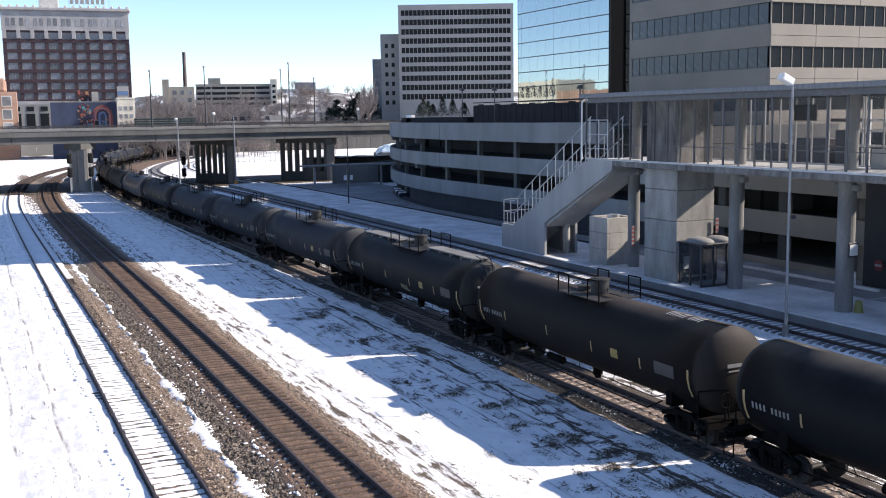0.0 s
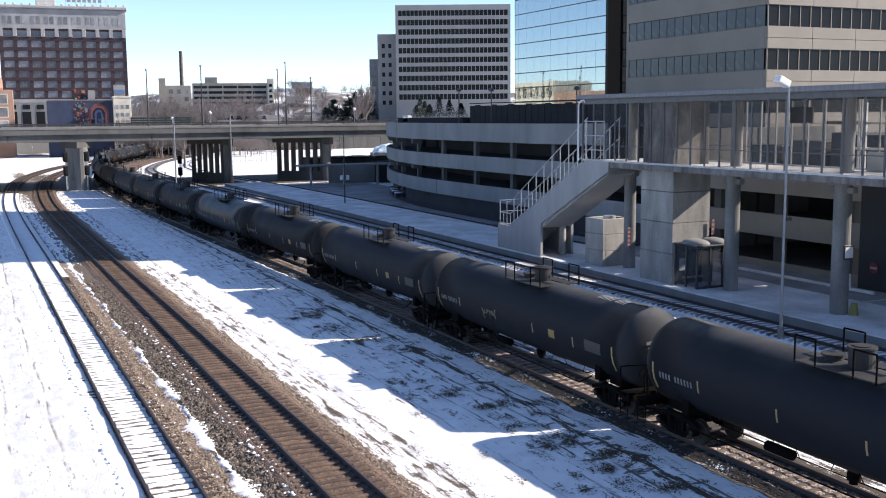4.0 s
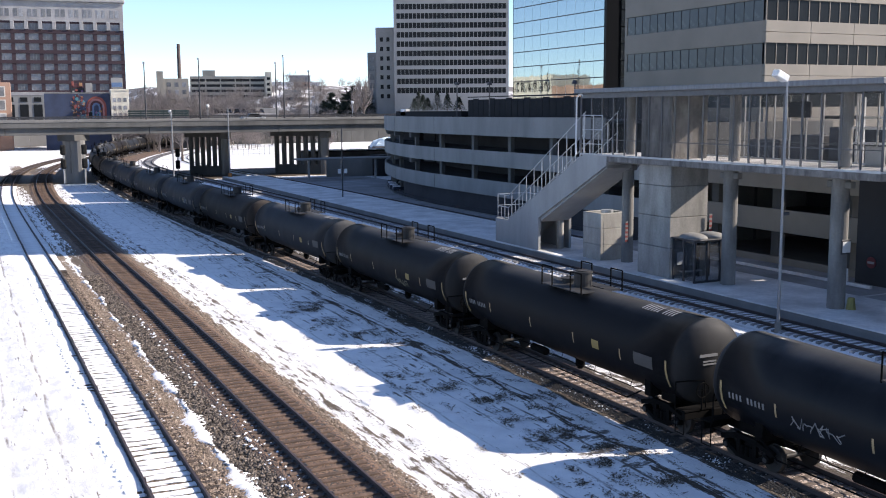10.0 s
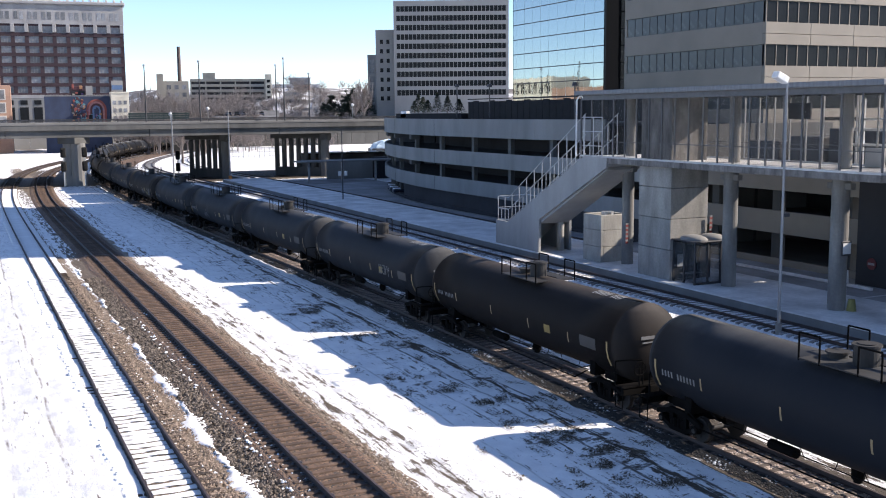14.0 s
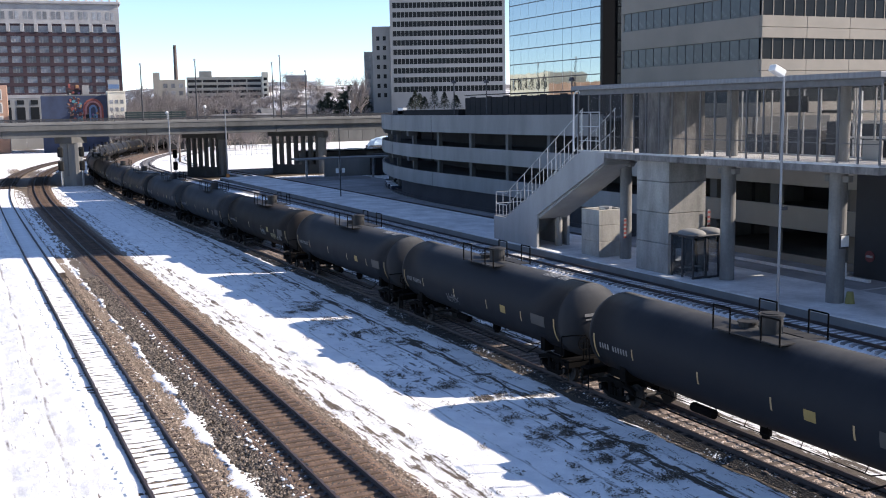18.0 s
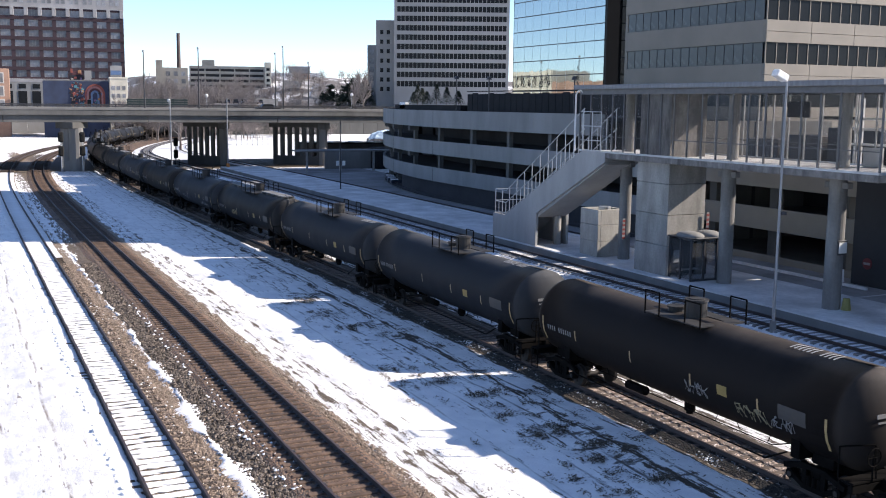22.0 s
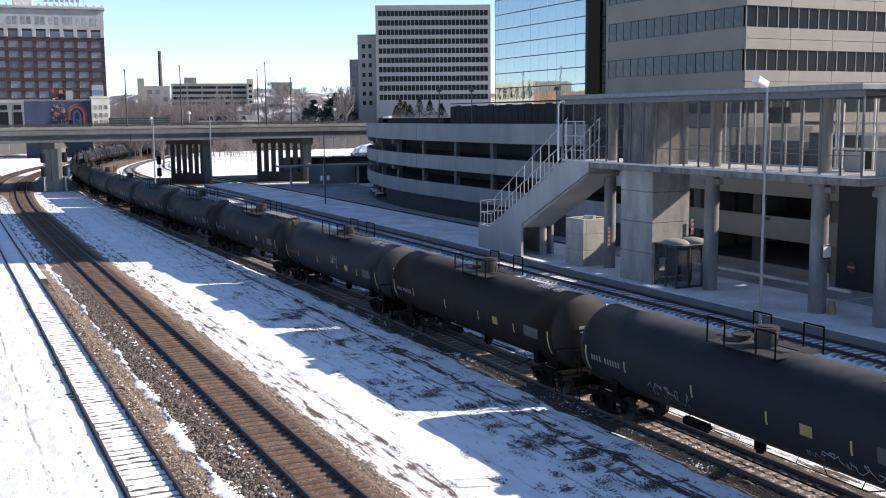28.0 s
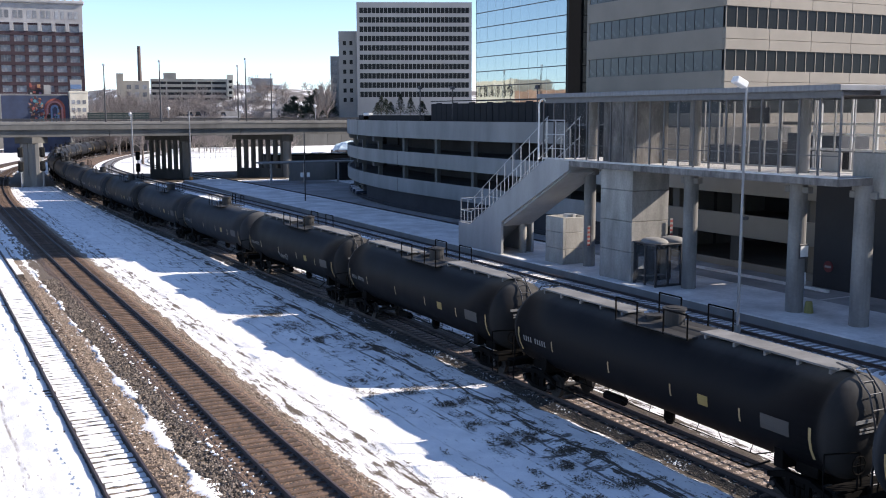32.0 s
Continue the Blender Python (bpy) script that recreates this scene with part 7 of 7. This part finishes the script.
# canopy shed beyond the platform end
sh = thing("platform_shelter", pose(0, 0, 0), "low flat-roofed platform shelter with a pale fascia", "shelter")
part("roof", boxes((50.2, 69, 160, 164, 3.3, 3.55), bevel=0.04), CONCRETE, sh)
for x in (52.2, 58, 64):
    part("post", boxes((x - 0.15, x + 0.15, 161.5, 161.8, -0.1, 3.25)), STEEL, sh)
part("back_wall", boxes((57.5, 66, 168, 168.3, -0.1, 3.4)), CONCRETE, sh)
part("store_room", boxes((66.2, 80, 166, 170, -0.1, 3.6), bevel=0.05), SCREEN, sh)
ls = thing("low_shed", pose(0, 0, 0), "low dark shed with a snowy roof under the bridge", "shed")
part("wall", boxes((61.5, 84, 191, 197, -0.2, 3.3), bevel=0.05), CONCRETE_DARK, ls)
part("roof", boxes((61.2, 84.3, 190.7, 197.3, 3.3, 3.5)), SCREEN, ls)
for k in range(5):
    part("roof_snow", boxes((63 + 4.3 * k, 65.2 + 4.3 * k, 191, 195, 3.5, 3.7), bevel=0.05), SNOW, ls, "patch of snow")

th = thing("tarpaulin_heap", pose(102.5, 250, -0.1), "heap under a pale blue tarpaulin dusted with snow", "heap")
bm = bmesh.new()
bmesh.ops.create_uvsphere(bm, u_segments=20, v_segments=10, radius=1, matrix=Matrix.Translation((0, 0, 2.2)) @ Matrix.Diagonal((4.6, 3.0, 2.2, 1)))
rr = random.Random(4)
for v in bm.verts:
    v.co += Vector((rr.uniform(-0.25, 0.25), rr.uniform(-0.25, 0.25), rr.uniform(-0.2, 0.2)))
part("cover", bm, stuff_mat("pale_blue_tarpaulin", (0.5, 0.62, 0.7), 0.6, 0, 0.2, 3, 0.5, 0.3, 0.03), th)
part("base", boxes((-4.5, 4.5, -2.6, 2.6, 0, 2.2), bevel=0.1), STEEL_DARK, th)

# sign box, warning sign and salt heap under the walkway
sb = thing("sign_box", pose(43.0, 39.9, 0), "white notice in a dark frame on a column", "sign")
part("frame", boxes((-0.36, 0.36, -0.06, 0.0, 3.45, 4.25), bevel=0.02), STEEL_DARK, sb)
part("notice", boxes((-0.28, 0.28, -0.09, -0.065, 3.55, 4.15)), WHITE_PAINT, sb)
ne = thing("no_entry_sign", pose(50.7, 46.0, 0.0), "round red no-entry sign on the dark wall", "sign")
part("disc", rods((Vector((0.13, -0.9, 1.75)), Vector((0.18, -0.9, 1.75)), 0.36, 20)), plain("sign_red", (0.13, 0.02, 0.022), 0.5), ne)
part("bar", boxes((0.10, 0.12, -1.15, -0.65, 1.68, 1.82)), WHITE_PANEL, ne)
gl = thing("post_meter", pose(44.3, 41.0, 0.42), "grey post with a rounded white top", "post")
part("post", rods((Vector((0, 0, 0)), Vector((0, 0, 1.3)), 0.05, 8)), STEEL, gl)
part("head", rods((Vector((0, 0, 1.3)), Vector((0, 0, 2.0)), 0.16, 12, 0.12)), WHITE_PAINT, gl)
cone = thing("yellow_salt_heap", pose(43.4, 39.7, 0.42), "small yellow bag of salt on the platform", "bag")
bm = bmesh.new()
bmesh.ops.create_cone(bm, cap_ends=True, segments=9, radius1=0.27, radius2=0.18, depth=0.65, matrix=Matrix.Translation((0, 0, 0.32)))
part("bag", bm, plain("yellow_plastic", (0.3, 0.27, 0.09), 0.7), cone)
hyd = thing("red_bollard", pose(43.3, 33.0, 0.42), "small red and white striped bollard", "bollard")
part("body", rods((Vector((0, 0, 0)), Vector((0, 0, 1.1)), 0.16, 12)), plain("faded_red", (0.42, 0.1, 0.08), 0.6), hyd)
part("band", rods((Vector((0, 0, 0.6)), Vector((0, 0, 0.8)), 0.165, 12)), WHITE_PAINT, hyd)


# ---- cars on the road bridge ----
def road_car(paint, label):
    c = thing("car", pose(0, 0, 0), label, "car", "cars on the road bridge")
    bm = boxes((-2.2, 2.2, -0.85, 0.85, 0.32, 0.86), bevel=0.14)
    part("body", bm, paint, c)
    cab = boxes((-1.35, 1.0, -0.72, 0.72, 0.84, 1.42), bevel=0.05)
    for v in cab.verts:
        if v.co.z > 1.3:
            v.co.x *= 0.72
    part("cabin", cab, WINDOW_DARK, c)
    part("roof", boxes((-0.9, 0.6, -0.62, 0.62, 1.41, 1.46), bevel=0.02), paint, c)
    for x in (-1.4, 1.4):
        for y in (-0.8, 0.8):
            w = part("wheel", rods((Vector((x, y - 0.1, 0.32)), Vector((x, y + 0.1, 0.32)), 0.32, 14)), STEEL_DARK, c)
            part("rim", rods((Vector((x, y - 0.11, 0.32)), Vector((x, y + 0.11, 0.32)), 0.19, 10)), STEEL, w)
    return c


NAVY_CAR = plain("navy_car_paint", (0.02, 0.028, 0.05), 0.3)
DARK_CAR = road_car(plain("black_car_paint", (0.02, 0.02, 0.025), 0.25), "black saloon car on the road bridge")
PALE_CAR = road_car(plain("silver_car_paint", (0.5, 0.52, 0.54), 0.3, 0.4), "silver saloon car on the road bridge")

for (x, y, a, lab) in ((59.0, 138.2, 165, "dark blue parked car with a snowy bonnet by the garage"), (57.6, 134.2, 165, "dark blue parked car with a snowy bonnet by the garage"), (56.5, 130.4, 167, "dark blue parked car with a snowy bonnet by the garage")):
    pc = road_car(NAVY_CAR, lab)
    part("bonnet_snow", boxes((1.05, 2.15, -0.72, 0.72, 0.86, 0.98), bevel=0.05), SNOW, pc, "snow on the bonnet")
    pc.matrix_basis = pose(x, y, -0.05, 0, 0, a)
    tagged(pc, group="cars parked by the garage")


for k in range(6):
    rc = road_car(NAVY_CAR if k % 2 else DARK_CAR.children[0].data.materials[0], "dark parked car in a row beyond the bridge")
    x, y = 80.5 + 2.9 * k, 344.0 + 0.3 * k
    rc.matrix_basis = pose(x, y, height_at(x, y) + 4.5, 0, 0, 80)
    tagged(rc, group="cars parked beyond the bridge")
tagged(part("parking_terrace", boxes((77.5, 99, 340, 350, 4, height_at(88, 345) + 4.5), bevel=0.1), ASPHALT_FAR), "raised parking terrace of frosted asphalt", "terrace", kind="structure")


def motions():
    # every car runs on the curve of the track; the two trucks give its heading
    for car, u in CARS:
        rows, t = [], 0.0
        while t < 32.01:
            rows.append((t, TRAIN_LINE.stand(u - travelled(t), 0.0, 6.8)))
            t += 0.5
        walk(car, rows)
    walk(DARK_CAR, [(t, pose(x, 178.0, 9.52)) for t, x in ((0, -56), (14, -56), (15.5, -46), (20, 20), (22, 50.4), (24, 80.8), (26, 92), (32, 92))])
    walk(PALE_CAR, [(t, pose(x, 182.0, 9.52, 0, 0, 180)) for t, x in ((0, 92), (5, 92), (7, 86), (9.4, 56.5), (10, 48.5), (13, 9), (16, -30), (18.5, -55), (32, -55))])
    # wheels turn with the distance run; alike wheelsets share their keys
    keyed = {}
    for car, u in CARS:
        for w in car.children:
            if not w.name.startswith("wheelset"):
                continue
            k = round(w.location.y, 2)
            if k not in keyed:
                keyed[k] = w
                base = w.matrix_basis.copy()
                walk(w, [(f / 30, base @ pose(0, 0, 0, math.degrees(travelled(f / 30) / 0.42) % 360)) for f in range(0, 961)])
            else:
                w.rotation_mode = "QUATERNION"
                w.animation_data_create()
                w.animation_data.action = keyed[k].animation_data.action
                w.animation_data.action_slot = keyed[k].animation_data.action_slot


motions()
